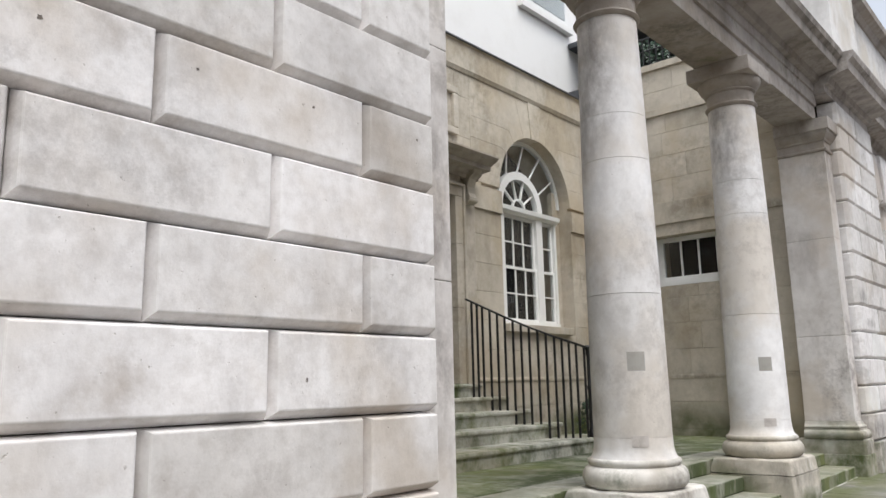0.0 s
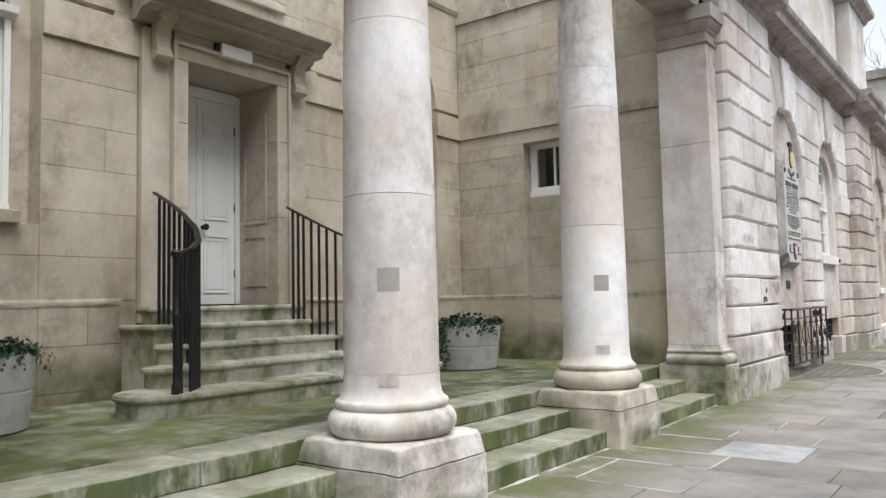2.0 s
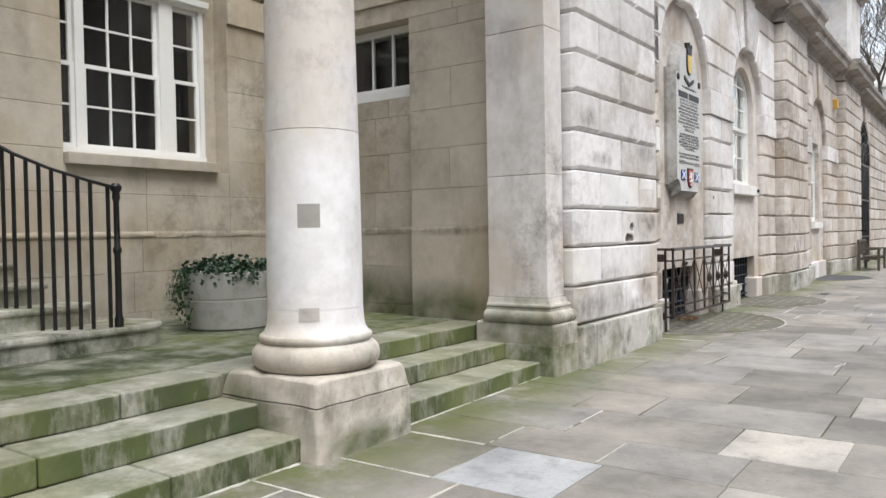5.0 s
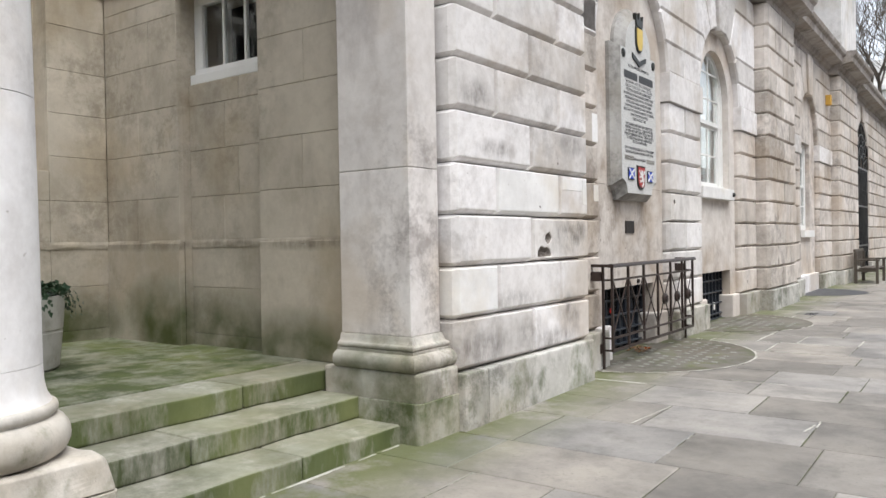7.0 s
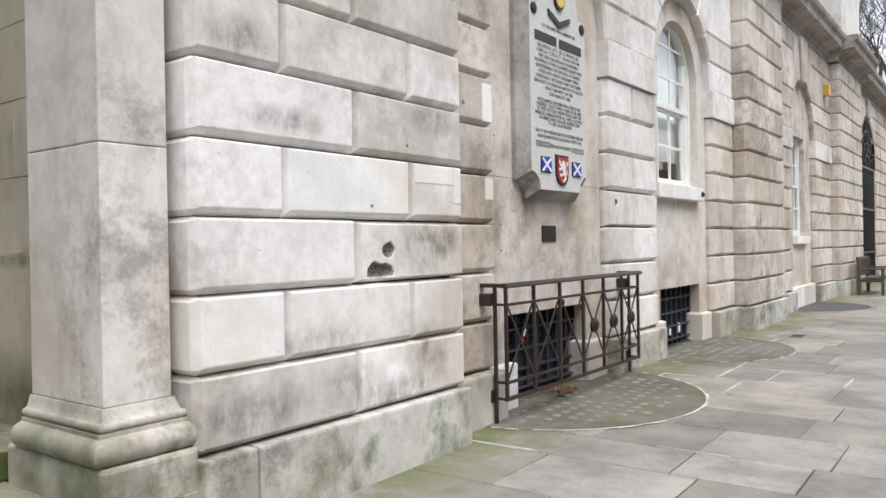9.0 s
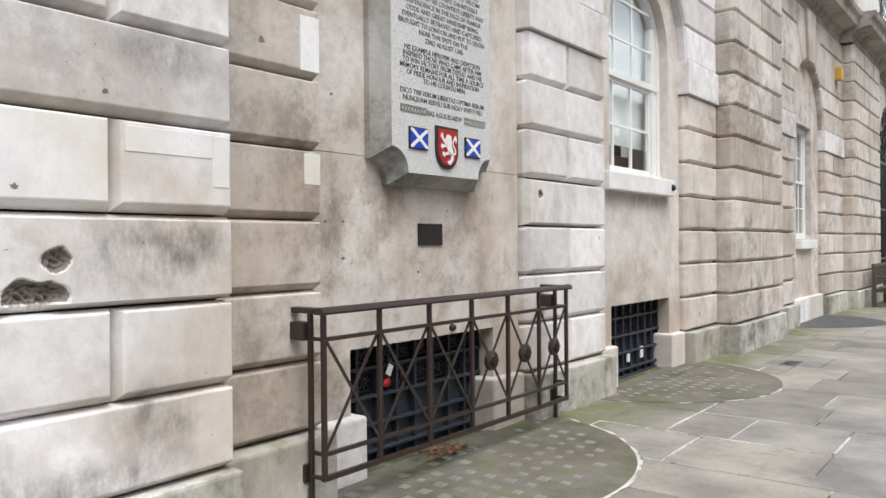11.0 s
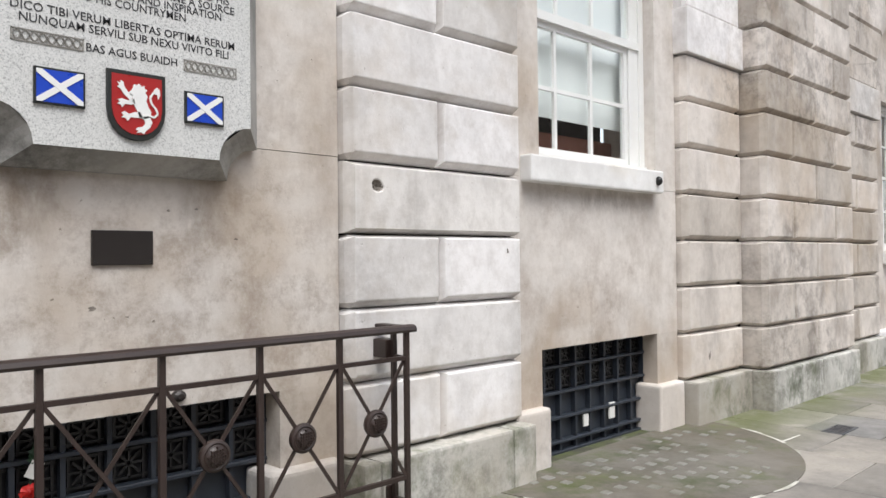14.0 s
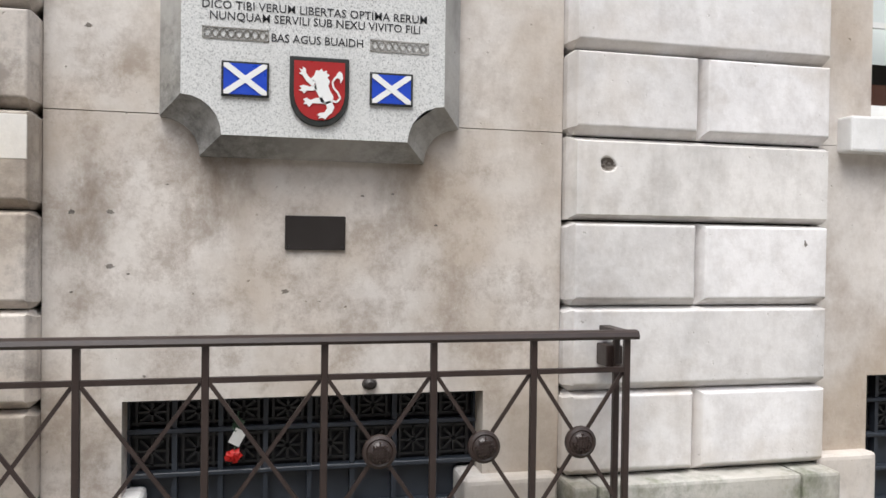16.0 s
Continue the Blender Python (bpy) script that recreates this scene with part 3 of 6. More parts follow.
strip_f = rusticated("wall_strip", "channelled limestone beyond the gateway", 38.75, 46.0, SET, [39, 41, 43], [40, 42, 44], k1=11, mat=TAN)
foot(strip_f, 38.75, 46.0, SET, 0.08, stones=(41,))


def imposts(root, y0, y1):
    part("impost_stone", boxed(-3.60, SET + 0.03, y0 - 0.012, y1 + 0.012, level(5) + 0.004, level(6) - 0.006, bevel=0.01), PORTLAND, root)


for root, y0, y1 in ((pier_r, 18.50, 19.90), (strip_b, 22.06, 23.09), (strip_c, 25.41, 27.07), (strip_d, 29.32, 31.14), (strip_e, 34.41, 35.75)):
    imposts(root, y0, y1)


def arch_bay(name, label, ya, yb, left_edge, right_edge, mat=PORTLAND):
    """The arch over a bay, from its imposts up to the cornice: stepped voussoirs and a keystone."""
    root = wall_root(name, label)
    yc, r, spring, top = (ya + yb) / 2, (yb - ya) / 2, level(6), level(11)
    angles = [0, 20.5, 41, 61, 80]
    levels = [6, 7, 8, 10, 11]
    bm = bmesh.new()
    pts = arc(yc, spring, r + 0.03, 180, 0, 24)
    for (y0, z0), (y1, z1) in zip(pts, pts[1:]):
        slab_yz(bm, [(y0, z0), (y1, z1), (y1, top), (y0, top)], -3.60, SET - 0.085)
    box(bm, -3.60, SET - 0.085, left_edge, yc - r - 0.03, spring, top)
    box(bm, -3.60, SET - 0.085, yc + r + 0.03, right_edge, spring, top)
    part("core", bm, JOINT, root)
    for side in (1, -1):
        edge = (right_edge - yc) if side > 0 else (yc - left_edge)
        if edge < r + 0.02:
            edge = r + 0.02
        for k in range(4):
            a0, a1 = angles[k], angles[k + 1]
            z0, z1 = level(levels[k]) - spring, level(levels[k + 1]) - spring
            inner = [(r * math.cos(radians(a)), r * math.sin(radians(a))) for a in np.linspace(a0, a1, 5)]
            poly = list(inner)
            top_r = z1 / math.sin(radians(a1))
            if top_r * math.cos(radians(a1)) < edge:
                poly += [(top_r * math.cos(radians(a1)), z1), (edge, z1)]
            else:
                poly += [(edge, edge * math.tan(radians(a1)))]
            if k > 0:
                low_r = z0 / math.sin(radians(a0))
                if low_r * math.cos(radians(a0)) < edge:
                    poly += [(edge, z0), (low_r * math.cos(radians(a0)), z0)]
                else:
                    poly += [(edge, edge * math.tan(radians(a0)))]
            else:
                poly += [(edge, z0)]
            bm = bmesh.new()
            slab_yz(bm, [(yc + side * y, spring + z) for y, z in poly], -3.60, SET, 0.028, 0.028)
            part("voussoir", bm, mat, root)
    bm = bmesh.new()
    t = math.tan(radians(10))
    slab_yz(bm, [(yc - (r - 0.06) * t, spring + r - 0.06), (yc + (r - 0.06) * t, spring + r - 0.06), (yc + (top - spring) * t * 0.86, top), (yc - (top - spring) * t * 0.86, top)],
            -3.60, SET + 0.05, 0.015, 0.015)
    part("keystone", bm, mat, root)
    return root


arch_bay("wall_arch", "stepped limestone arch over the memorial bay", 16.25, 18.50, 15.465, 19.18)
arch_bay("wall_arch", "stepped limestone arch over the sash window", 19.90, 22.06, 19.18, 23.10)
arch_bay("wall_arch", "stepped limestone arch over a narrow window", 27.07, 29.32, 25.40, 31.15, TAN)
arch_bay("wall_arch", "stepped limestone arch over the gateway", 35.75, 38.75, 34.4, 38.77, TAN)


def panel_wall(name, label, y0, y1, opening, mat=PORTLAND_PLAIN, window=None):
    """The plain ashlar in an arched bay: a cellar opening below, and a window or none."""
    root = wall_root(name, label)
    oy0, oy1, oz1 = opening
    x0, x1 = -3.95, PANEL
    bm = bmesh.new()
    if oz1 > -0.3:
        part("jamb", boxed(x0, x1, y0, oy0, -0.4, oz1), mat, root)
        part("jamb", boxed(x0, x1, oy1, y1, -0.4, oz1), mat, root)
    z = 1.93
    box(bm, x0, x1, y0, y1, max(oz1, -0.4), z - 0.003)
    part("lower_stone", bm, mat, root)
    bm = bmesh.new()
    if window:
        wy0, wy1, sill, spring = window
        arch_wall(bm, x0, x1, y0, y1, z, 5.2, (wy0 + wy1) / 2, (wy1 - wy0) / 2, spring, sill)
        bmesh.ops.remove_doubles(bm, verts=bm.verts, dist=0.0005)
    else:
        box(bm, x0, x1, y0, y1, z + 0.001, 5.2)
    part("upper_stone", bm, mat, root)
    return root


WIN = (20.21, 21.74, 2.075, 3.50)
panel_wall("wall_bay", "plain limestone recess behind the memorial tablet", 16.25, 18.50, (16.56, 18.13, 0.718))
panel_wall("wall_bay", "plain limestone recess round the sash window", 19.90, 22.06, (20.22, 21.73, 0.735), window=WIN)
bay3 = wall_root("wall_bay", "plain limestone recess round a narrow window")
for q in ((27.07, 27.60, -0.4, 5.2), (28.74, 29.32, -0.4, 5.2), (27.60, 28.74, -0.4, 1.40), (27.60, 28.74, 3.47, 5.2)):
    part("plain_stone", boxed(-3.95, PANEL, *q), TAN, bay3)


# cornice and attic
def cornice(name, y0, y1, face, z0=5.54, out=0.42, mat=CORNICE):
    p = [(-3.9, z0), (face - 0.03, z0), (face - 0.03, z0 + 0.12), (face + 0.03, z0 + 0.14), (face + 0.06, z0 + 0.22), (face + out - 0.10, z0 + 0.27), (face + out - 0.08, z0 + 0.40),
         (face + out - 0.02, z0 + 0.45), (face + out, z0 + 0.52), (face + out, z0 + 0.545), (-3.9, z0 + 0.60)]
    bm = bmesh.new()
    run_y(bm, p, y0, y1)
    ob = part(name, bm, mat)
    return tagged(ob, "dark mottled limestone cornice with mouldings", "cornice", kind="structure")


for y0, y1, face in ((-3.4, 3.95, FRONT), (12.72, 15.43, FRONT), (15.43, 22.95, SET), (22.95, 25.60, FRONT), (25.60, 30.98, SET), (30.98, 34.6, FRONT), (34.6, 46, SET)):
    cornice("cornice", y0, y1, face)


def attic(y0, y1, face, top=8.35, die=False):
    root = wall_root("attic_wall", "pale limestone attic above the cornice")
    part("attic_stone", boxed(-4.3, face, y0, y1, 6.12, top, bevel=0.01), ATTIC, root)
    bm = bmesh.new()
    run_y(bm, [(-4.4, top), (face + 0.04, top), (face + 0.10, top + 0.10), (face + 0.24, top + 0.16), (face + 0.26, top + 0.27), (-4.4, top + 0.30)], y0 - (0.2 if die else 0), y1 + (0.2 if die else 0))
    part("coping", bm, CORNICE, root)


attic(13.4, 15.2, FRONT + 0.02, die=True)
attic(15.42, 22.98, SET - 0.05)
attic(23.2, 25.2, FRONT + 0.02, die=True)
attic(31.4, 34.1, FRONT + 0.02, die=True)

for y0, y1, z in ((-3.4, 3.30, 6.10), (13.96, 46.0, 8.30)):
    bm = boxed(-8.3, -4.32, y0, y1, z, z + 0.12, bevel=0.02)
    tagged(part("roof", bm, LEAD), "flat grey lead roof behind the parapet", "roof", kind="structure")

# ---------------- portico ----------------
COLS = ((-3.60, 6.74), (-3.60, 9.94))


def worn(bm, size, amount=0.012, bed=None):
    """Rounds a stone's edges unevenly, as feet and frost do, but for those at the height of its bed joint."""
    bmesh.ops.subdivide_edges(bm, edges=bm.edges[:], cuts=7, use_grid_fill=True)
    sharp = [e for e in bm.edges if len(e.link_faces) == 2 and e.calc_face_angle() > 0.5 and (bed is None or max(abs(v.co.z - bed) for v in e.verts) > 0.005)]
    bmesh.ops.bevel(bm, geom=sharp, offset=size, segments=3, affect="EDGES", profile=0.5)
    for v in bm.verts:
        v.co += Vector((noise.noise(v.co * 7), noise.noise(v.co * 7 + Vector((9, 0, 0))), noise.noise(v.co * 7 + Vector((0, 9, 0))))) * amount


def column(cx, cy):
    root = thing("column", (cx, cy, 0), "smooth weathered limestone column with square repair patches", "column", "portico columns")
    bm = bmesh.new()
    box(bm, -0.475, 0.475, -0.475, 0.475, -0.45, 0.187)
    worn(bm, 0.03, 0.014, 0.187)
    part("lower_plinth", bm, PLINTH, root)
    bm = bmesh.new()
    v = box(bm, -0.468, 0.468, -0.468, 0.468, 0.197, 0.358)
    for q in v:
        if q.co.z > 0.3:
            q.co.x *= 0.94
            q.co.y *= 0.94
    worn(bm, 0.03, 0.012, 0.197)
    part("upper_plinth", bm, PLINTH, root)
    torus = [(0.36, 0.33)] + [(0.365 + 0.085 * math.cos(radians(a)), 0.450 + 0.095 * math.sin(radians(a))) for a in range(-80, 81, 16)] + [(0.376 + 0.022 * math.cos(radians(a)), 0.577 + 0.027 * math.sin(radians(a))) for a in range(-75, 91, 15)] + [(0.35, 0.61)]
    bm = bmesh.new()
    lathe(bm, torus)
    part("base_moulding", bm, PLINTH, root, smooth=True)
    rings = [(0.372, 0.605), (0.352, 0.64), (0.341, 0.69), (0.336, 0.78)]
    drums = [0.78, 2.0, 3.22, 3.64, 4.60]

    def radius(z):
        t = (z - 0.78) / (4.60 - 0.78)
        return 0.336 - 0.056 * t ** 1.5
    bm = bmesh.new()
    lathe(bm, rings)
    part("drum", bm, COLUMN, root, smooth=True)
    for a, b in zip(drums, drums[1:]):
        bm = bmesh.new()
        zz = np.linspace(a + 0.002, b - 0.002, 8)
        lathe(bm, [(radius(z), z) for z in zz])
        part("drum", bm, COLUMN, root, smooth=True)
    bm = bmesh.new()
    lathe(bm, [(0.28, 4.60), (0.305, 4.612), (0.316, 4.632), (0.305, 4.652), (0.283, 4.66), (0.283, 4.79), (0.30, 4.795), (0.312, 4.81), (0.302, 4.825), (0.318, 4.84), (0.352, 4.872), (0.378, 4.92), (0.380, 4.955)])
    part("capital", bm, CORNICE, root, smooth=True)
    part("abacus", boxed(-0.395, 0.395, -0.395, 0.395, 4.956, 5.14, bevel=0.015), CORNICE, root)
    return root


def curved_patch(root, z0, z1, a0, a1, r, mat=PATCH):
    bm = bmesh.new()
    vs = [[bm.verts.new((r * math.cos(radians(a)), r * math.sin(radians(a)), z)) for z in (z0, z1)] for a in np.linspace(a0, a1, 7)]
    inner = [[bm.verts.new(((r - 0.02) * math.cos(radians(a)), (r - 0.02) * math.sin(radians(a)), z)) for z in (z0, z1)] for a in np.linspace(a0, a1, 7)]
    for k in range(6):
        bm.faces.new((vs[k][0], vs[k + 1][0], vs[k + 1][1], vs[k][1]))
        bm.faces.new((inner[k][0], inner[k][1], inner[k + 1][1], inner[k + 1][0]))
        for j in (0, 1):
            bm.faces.new((vs[k][j], inner[k][j], inner[k + 1][j], vs[k + 1][j]))
    for k in (0, 6):
        bm.faces.new((vs[k][0], vs[k][1], inner[k][1], inner[k][0]))
    part("repair_patch", bm, mat, root, "square stone repair patch let into the shaft")


for (cx, cy) in COLS:
    c = column(cx, cy)
    curved_patch(c, 1.335, 1.495, -64, -38, 0.3335)
    curved_patch(c, 0.71, 0.80, -64, -41, 0.3440, OLD_PATCH)


def respond(y0, y1, away):
    """The flat pilaster at an end of the colonnade."""
    root = wall_root("pilaster", "tall plain limestone pilaster with moulded base, stained grey")
    xb, xf = -3.92, -3.24
    for a, b in ((0.62, 1.85), (1.85, 3.3), (3.3, 4.64)):
        part("shaft_stone", boxed(xb, xf, y0, y1, a + 0.0015, b - 0.0015, bevel=0.008), PIER, root)
    for name, z0, z1, o, mat in (("lower_plinth", -0.45, 0.16, 0.09, MOSSY_PLINTH), ("upper_plinth", 0.163, 0.37, 0.08, PLINTH)):
        bm = bmesh.new()
        box(bm, xb - 0.05 - o, xf + 0.04 + o, y0 - o, y1 + o, z0, z1)
        bmesh.ops.bevel(bm, geom=[e for e in bm.edges if abs(e.verts[0].co.z - e.verts[1].co.z) > 0.1], offset=0.04, segments=4, affect="EDGES", profile=0.5)
        bmesh.ops.bevel(bm, geom=[e for e in bm.edges if all(abs(v.co.z - z1) < 0.001 for v in e.verts)], offset=0.02 if z1 > 0.2 else 0.006, segments=2, affect="EDGES", profile=0.5)
        part(name, bm, mat, root)
    bm = bmesh.new()
    prof = [(0.05, 0.366)] + [(0.055 + 0.055 * math.cos(radians(a)), 0.430 + 0.062 * math.sin(radians(a))) for a in range(-80, 81, 16)] + [(0.055, 0.497), (0.055, 0.515)]
    prof += [(0.030 + 0.022 * math.cos(radians(a)), 0.538 + 0.022 * math.sin(radians(a))) for a in range(-80, 81, 20)] + [(0.026, 0.565), (0.018, 0.59), (0.010, 0.62)]
    rings = []
    for o, z in prof:
        rings.append([bm.verts.new(p) for p in ((xb, y0 - o, z), (xf + o, y0 - o, z), (xf + o, y1 + o, z), (xb, y1 + o, z))])
    for a, b in zip(rings, rings[1:]):
        for k in range(4):
            bm.faces.new((a[k], a[(k + 1) % 4], b[(k + 1) % 4], b[k]))
    bm.faces.new(rings[0][::-1])
    bm.faces.new(rings[-1])
    part("base_moulding", bm, PLINTH, root, smooth=True)
    bm = bmesh.new()
    rings = []
    for o, z in ((0.0, 4.64), (0.025, 4.65), (0.03, 4.675), (0.0, 4.69), (0.0, 4.80), (0.02, 4.81), (0.025, 4.835), (0.05, 4.86), (0.085, 4.91), (0.09, 4.95), (0.115, 4.955), (0.115, 5.14)):
        rings.append([bm.verts.new(p) for p in ((xb, y0 - o, z), (xf + o, y0 - o, z), (xf + o, y1 + o, z), (xb, y1 + o, z))])
    for a, b in zip(rings, rings[1:]):
        for k in range(4):
            bm.faces.new((a[k], a[(k + 1) % 4], b[(k + 1) % 4], b[k]))
    bm.faces.new(rings[0][::-1])
    bm.faces.new(rings[-1])
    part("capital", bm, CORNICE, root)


respond(12.76, 13.115, 1)
respond(3.645, 3.92, -1)

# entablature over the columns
root = wall_root("entablature", "limestone beam carried by the columns, in darker stone")
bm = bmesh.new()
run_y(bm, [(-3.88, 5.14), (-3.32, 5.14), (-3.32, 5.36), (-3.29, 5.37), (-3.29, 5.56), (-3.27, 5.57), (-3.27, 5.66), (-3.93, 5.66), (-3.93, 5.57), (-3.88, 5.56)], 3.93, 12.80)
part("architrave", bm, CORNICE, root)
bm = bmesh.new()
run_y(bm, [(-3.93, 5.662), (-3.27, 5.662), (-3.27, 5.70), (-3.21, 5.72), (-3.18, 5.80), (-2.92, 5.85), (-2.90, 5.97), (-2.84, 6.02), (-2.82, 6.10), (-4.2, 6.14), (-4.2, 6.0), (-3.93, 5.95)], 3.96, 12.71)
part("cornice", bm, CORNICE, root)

# front steps between the plinths
STEPS = ((-3.29, 0.005), (-3.68, 0.170), (-4.06, 0.335))


def worn_step(x0, x1, y0, y1, z0, z1):
    """A long stone step, its nosing rounded and worn unevenly."""
    bm = boxed(x0, x1, y0, y1, z0, z1, bevel=0.020, seg=3)
    long = [e for e in bm.edges if abs(e.verts[0].co.y - e.verts[1].co.y) > 0.5]
    bmesh.ops.subdivide_edges(bm, edges=long, cuts=26, use_grid_fill=True)
    for v in bm.verts:
        if v.co.x > x1 - 0.03 or v.co.z > z1 - 0.03:
            v.co.z += 0.007 * noise.noise(Vector((x1, v.co.y * 2.3, 1.0))) - 0.004
            if v.co.x > x1 - 0.03:
                v.co.x += 0.012 * noise.noise(Vector((z1, v.co.y * 3.1, 4.0))) + 0.005 * noise.noise(Vector((v.co.z * 9, v.co.y * 11, 7.0)))
    return bm


stair = tagged(new("front_steps"), "worn stone steps covered with green moss", "steps", kind="structure")
for y0, y1 in ((3.95, 6.30), (7.18, 9.50), (10.38, 12.70)):
    for k, (x, z) in enumerate(STEPS):
        back = STEPS[k + 1][0] - 0.10 if k < 2 else x - 0.45
        low = (-0.4, 0.005, 0.17)[k]
        cut = y0 + (y1 - y0) * (0.58, 0.36, 0.66)[k]
        for a, b in ((y0 - (0.3 if k == 2 and y0 < 4 else 0), cut - 0.003), (cut + 0.003, y1 + (0.27 if k == 2 and y1 > 12 else 0))):
            part("step", worn_step(back, x, a, b, low + 0.001, z), STEP, stair)
for cx, cy in COLS:
    part("filler_step", boxed(-4.51, -4.06, cy - 0.47, cy + 0.47, -0.3, 0.335, bevel=0.012), STEP, stair)

landing = tagged(new("landing"), "mossy flagstone landing behind the columns", "floor", kind="structure")
rng = random.Random(4)
part("bed", boxed(-7.6, -4.4, 3.5, 13.2, -0.3, 0.30), JOINT, landing)
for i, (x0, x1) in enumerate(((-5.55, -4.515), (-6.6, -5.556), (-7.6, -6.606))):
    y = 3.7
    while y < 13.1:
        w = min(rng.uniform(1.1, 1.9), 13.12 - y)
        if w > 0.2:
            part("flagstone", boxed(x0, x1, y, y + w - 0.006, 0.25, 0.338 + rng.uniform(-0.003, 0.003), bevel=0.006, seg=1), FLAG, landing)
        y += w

# ---------------- the recess behind the columns ----------------
BACK = -7.5
ASHLAR = {}


def ashlar(parent, u0, u1, z0, z1, where, courses, seed, mat=OCHRE, along="y", thick=0.06):
    """Smooth ashlar in thin-jointed courses over a stretch of wall; alike stones share their mesh."""
    r = random.Random(seed)
    cuts = [z0] + [c for c in courses if z0 + 0.05 < c < z1 - 0.05] + [z1]
    for k, (a, b) in enumerate(zip(cuts, cuts[1:])):
        joints, u = [u0], u0 + r.uniform(0.45, 1.1)
        while u < u1 - 0.35:
            joints.append(u)
            u += r.uniform(0.75, 1.35)
        joints.append(u1)
        for p, q in zip(joints, joints[1:]):
            w, h = round(q - p - 0.003, 3), round(b - a - 0.003, 3)
            key = (w, h, along, mat.name)
            if key not in ASHLAR:
                bm = bmesh.new()
                slab_yz(bm, [(-w / 2, -h / 2), (w / 2, -h / 2), (w / 2, h / 2), (-w / 2, h / 2)], -thick, 0, 0.004, 0.004)
                if along == "x":
                    for v in bm.verts:
                        v.co = (v.co.y, -v.co.x, v.co.z)
                ASHLAR[key] = mesh(bm, "stone_block", mat)
            ob = new("stone_block", ASHLAR[key])
            ob.parent = parent
            mid = (p + q) / 2
            ob.location = (where, mid, (a + b) / 2) if along == "y" else (mid, where, (a + b) / 2)


COURSES = [0.45, 0.9, 1.34, 1.78, 2.23, 2.67, 3.11, 3.56, 3.95, 4.34, 4.76, 5.18, 5.6]
SILL_Z, SPRING = 2.08, 4.40
back = wall_root("wall_west", "ochre ashlar wall at the back of the portico, damp and green at its foot")
WINDOWS = (5.05, 11.30)
WR = 1.06
bm = bmesh.new()
box(bm, -8.4, BACK - 0.055, 3.3, WINDOWS[0] - WR, 0.2, SPRING)
box(bm, -8.4, BACK - 0.055, WINDOWS[0] + WR, 7.58, 0.2, SPRING)
box(bm, -8.4, BACK - 0.055, 9.02, WINDOWS[1] - WR, 0.2, SPRING)
box(bm, -8.4, BACK - 0.055, WINDOWS[1] + WR, 13.2, 0.2, SPRING)
box(bm, -8.4, BACK - 0.055, 7.58, 9.02, 4.06, SPRING)
for wy in WINDOWS:
    box(bm, -8.4, BACK - 0.055, wy - WR, wy + WR, 0.2, SILL_Z)
    pts = arc(wy, SPRING, WR, 180, 0, 24)
    for (ya, za), (yb, zb) in zip(pts, pts[1:]):
        slab_yz(bm, [(ya, za), (yb, zb), (yb, 6.1), (ya, 6.1)], -8.4, BACK - 0.055)
for a, b in ((3.3, WINDOWS[0] - WR), (WINDOWS[0] + WR, WINDOWS[1] - WR), (WINDOWS[1] + WR, 13.2)):
    box(bm, -8.4, BACK - 0.055, a, b, SPRING, 6.1)
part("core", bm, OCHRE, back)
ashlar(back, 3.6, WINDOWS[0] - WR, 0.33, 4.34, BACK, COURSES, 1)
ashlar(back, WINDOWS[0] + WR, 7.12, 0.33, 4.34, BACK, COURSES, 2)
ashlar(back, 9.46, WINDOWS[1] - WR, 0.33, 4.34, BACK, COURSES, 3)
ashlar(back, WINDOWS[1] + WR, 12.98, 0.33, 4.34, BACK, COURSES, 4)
for k, wy in enumerate(WINDOWS):
    ashlar(back, wy - WR, wy + WR, 0.33, SILL_Z, BACK, COURSES, 5 + k)
ashlar(back, 7.353, 9.46, 4.34, 5.04, BACK, COURSES, 8)
ashlar(back, 3.6, 3.95, 4.34, 6.1, BACK, COURSES, 9)
for wy, lo, hi in ((WINDOWS[0], 1.10, 2.30), (WINDOWS[1], 1.80, 1.68)):
    angles, levels = [0, 18, 36, 54, 72, 84], [0.0, 0.345, 0.70, 1.05, 1.70, 1.70]
    for side, edge in ((1, hi), (-1, lo)):
        for k in range(5):
            a0, a1, z0, z1 = angles[k], angles[k + 1], levels[k], levels[k + 1]
            poly = [(WR * math.cos(radians(a)), WR * math.sin(radians(a))) for a in np.linspace(a0, a1, 5)]
            ru = max(z1 / math.sin(radians(a1)), WR)
            poly += [(ru * math.cos(radians(a1)), ru * math.sin(radians(a1)))]
            if z1 > z0:
                poly += [(edge, z1), (edge, z0)]
            if k:
                rl = max(z0 / math.sin(radians(a0)), WR)
                poly += [(rl * math.cos(radians(a0)), rl * math.sin(radians(a0)))]
            bm = bmesh.new()
            slab_yz(bm, [(wy + side * y, SPRING + z) for y, z in poly], BACK - 0.06, BACK, 0.004, 0.004)
            part("voussoir", bm, OCHRE, back)
    bm = bmesh.new()
    slab_yz(bm, [(wy - 0.11, SPRING + WR - 0.02), (wy + 0.11, SPRING + WR - 0.02), (wy + 0.19, 6.1), (wy - 0.19, 6.1)], BACK - 0.06, BACK + 0.02, 0.006, 0.006)
    part("keystone", bm, OCHRE, back)
ashlar(back, 7.353, 9.497, 5.04, 6.1, BACK, [5.7], 15)
bm = bmesh.new()
run_y(bm, [(-8.4, 6.10), (BACK + 0.02, 6.10), (BACK + 0.05, 6.16), (BACK + 0.05, 6.56), (BACK + 0.08, 6.58), (-8.4, 6.58)], 3.3, 13.2)
part("parapet_band", bm, OCHRE, back)
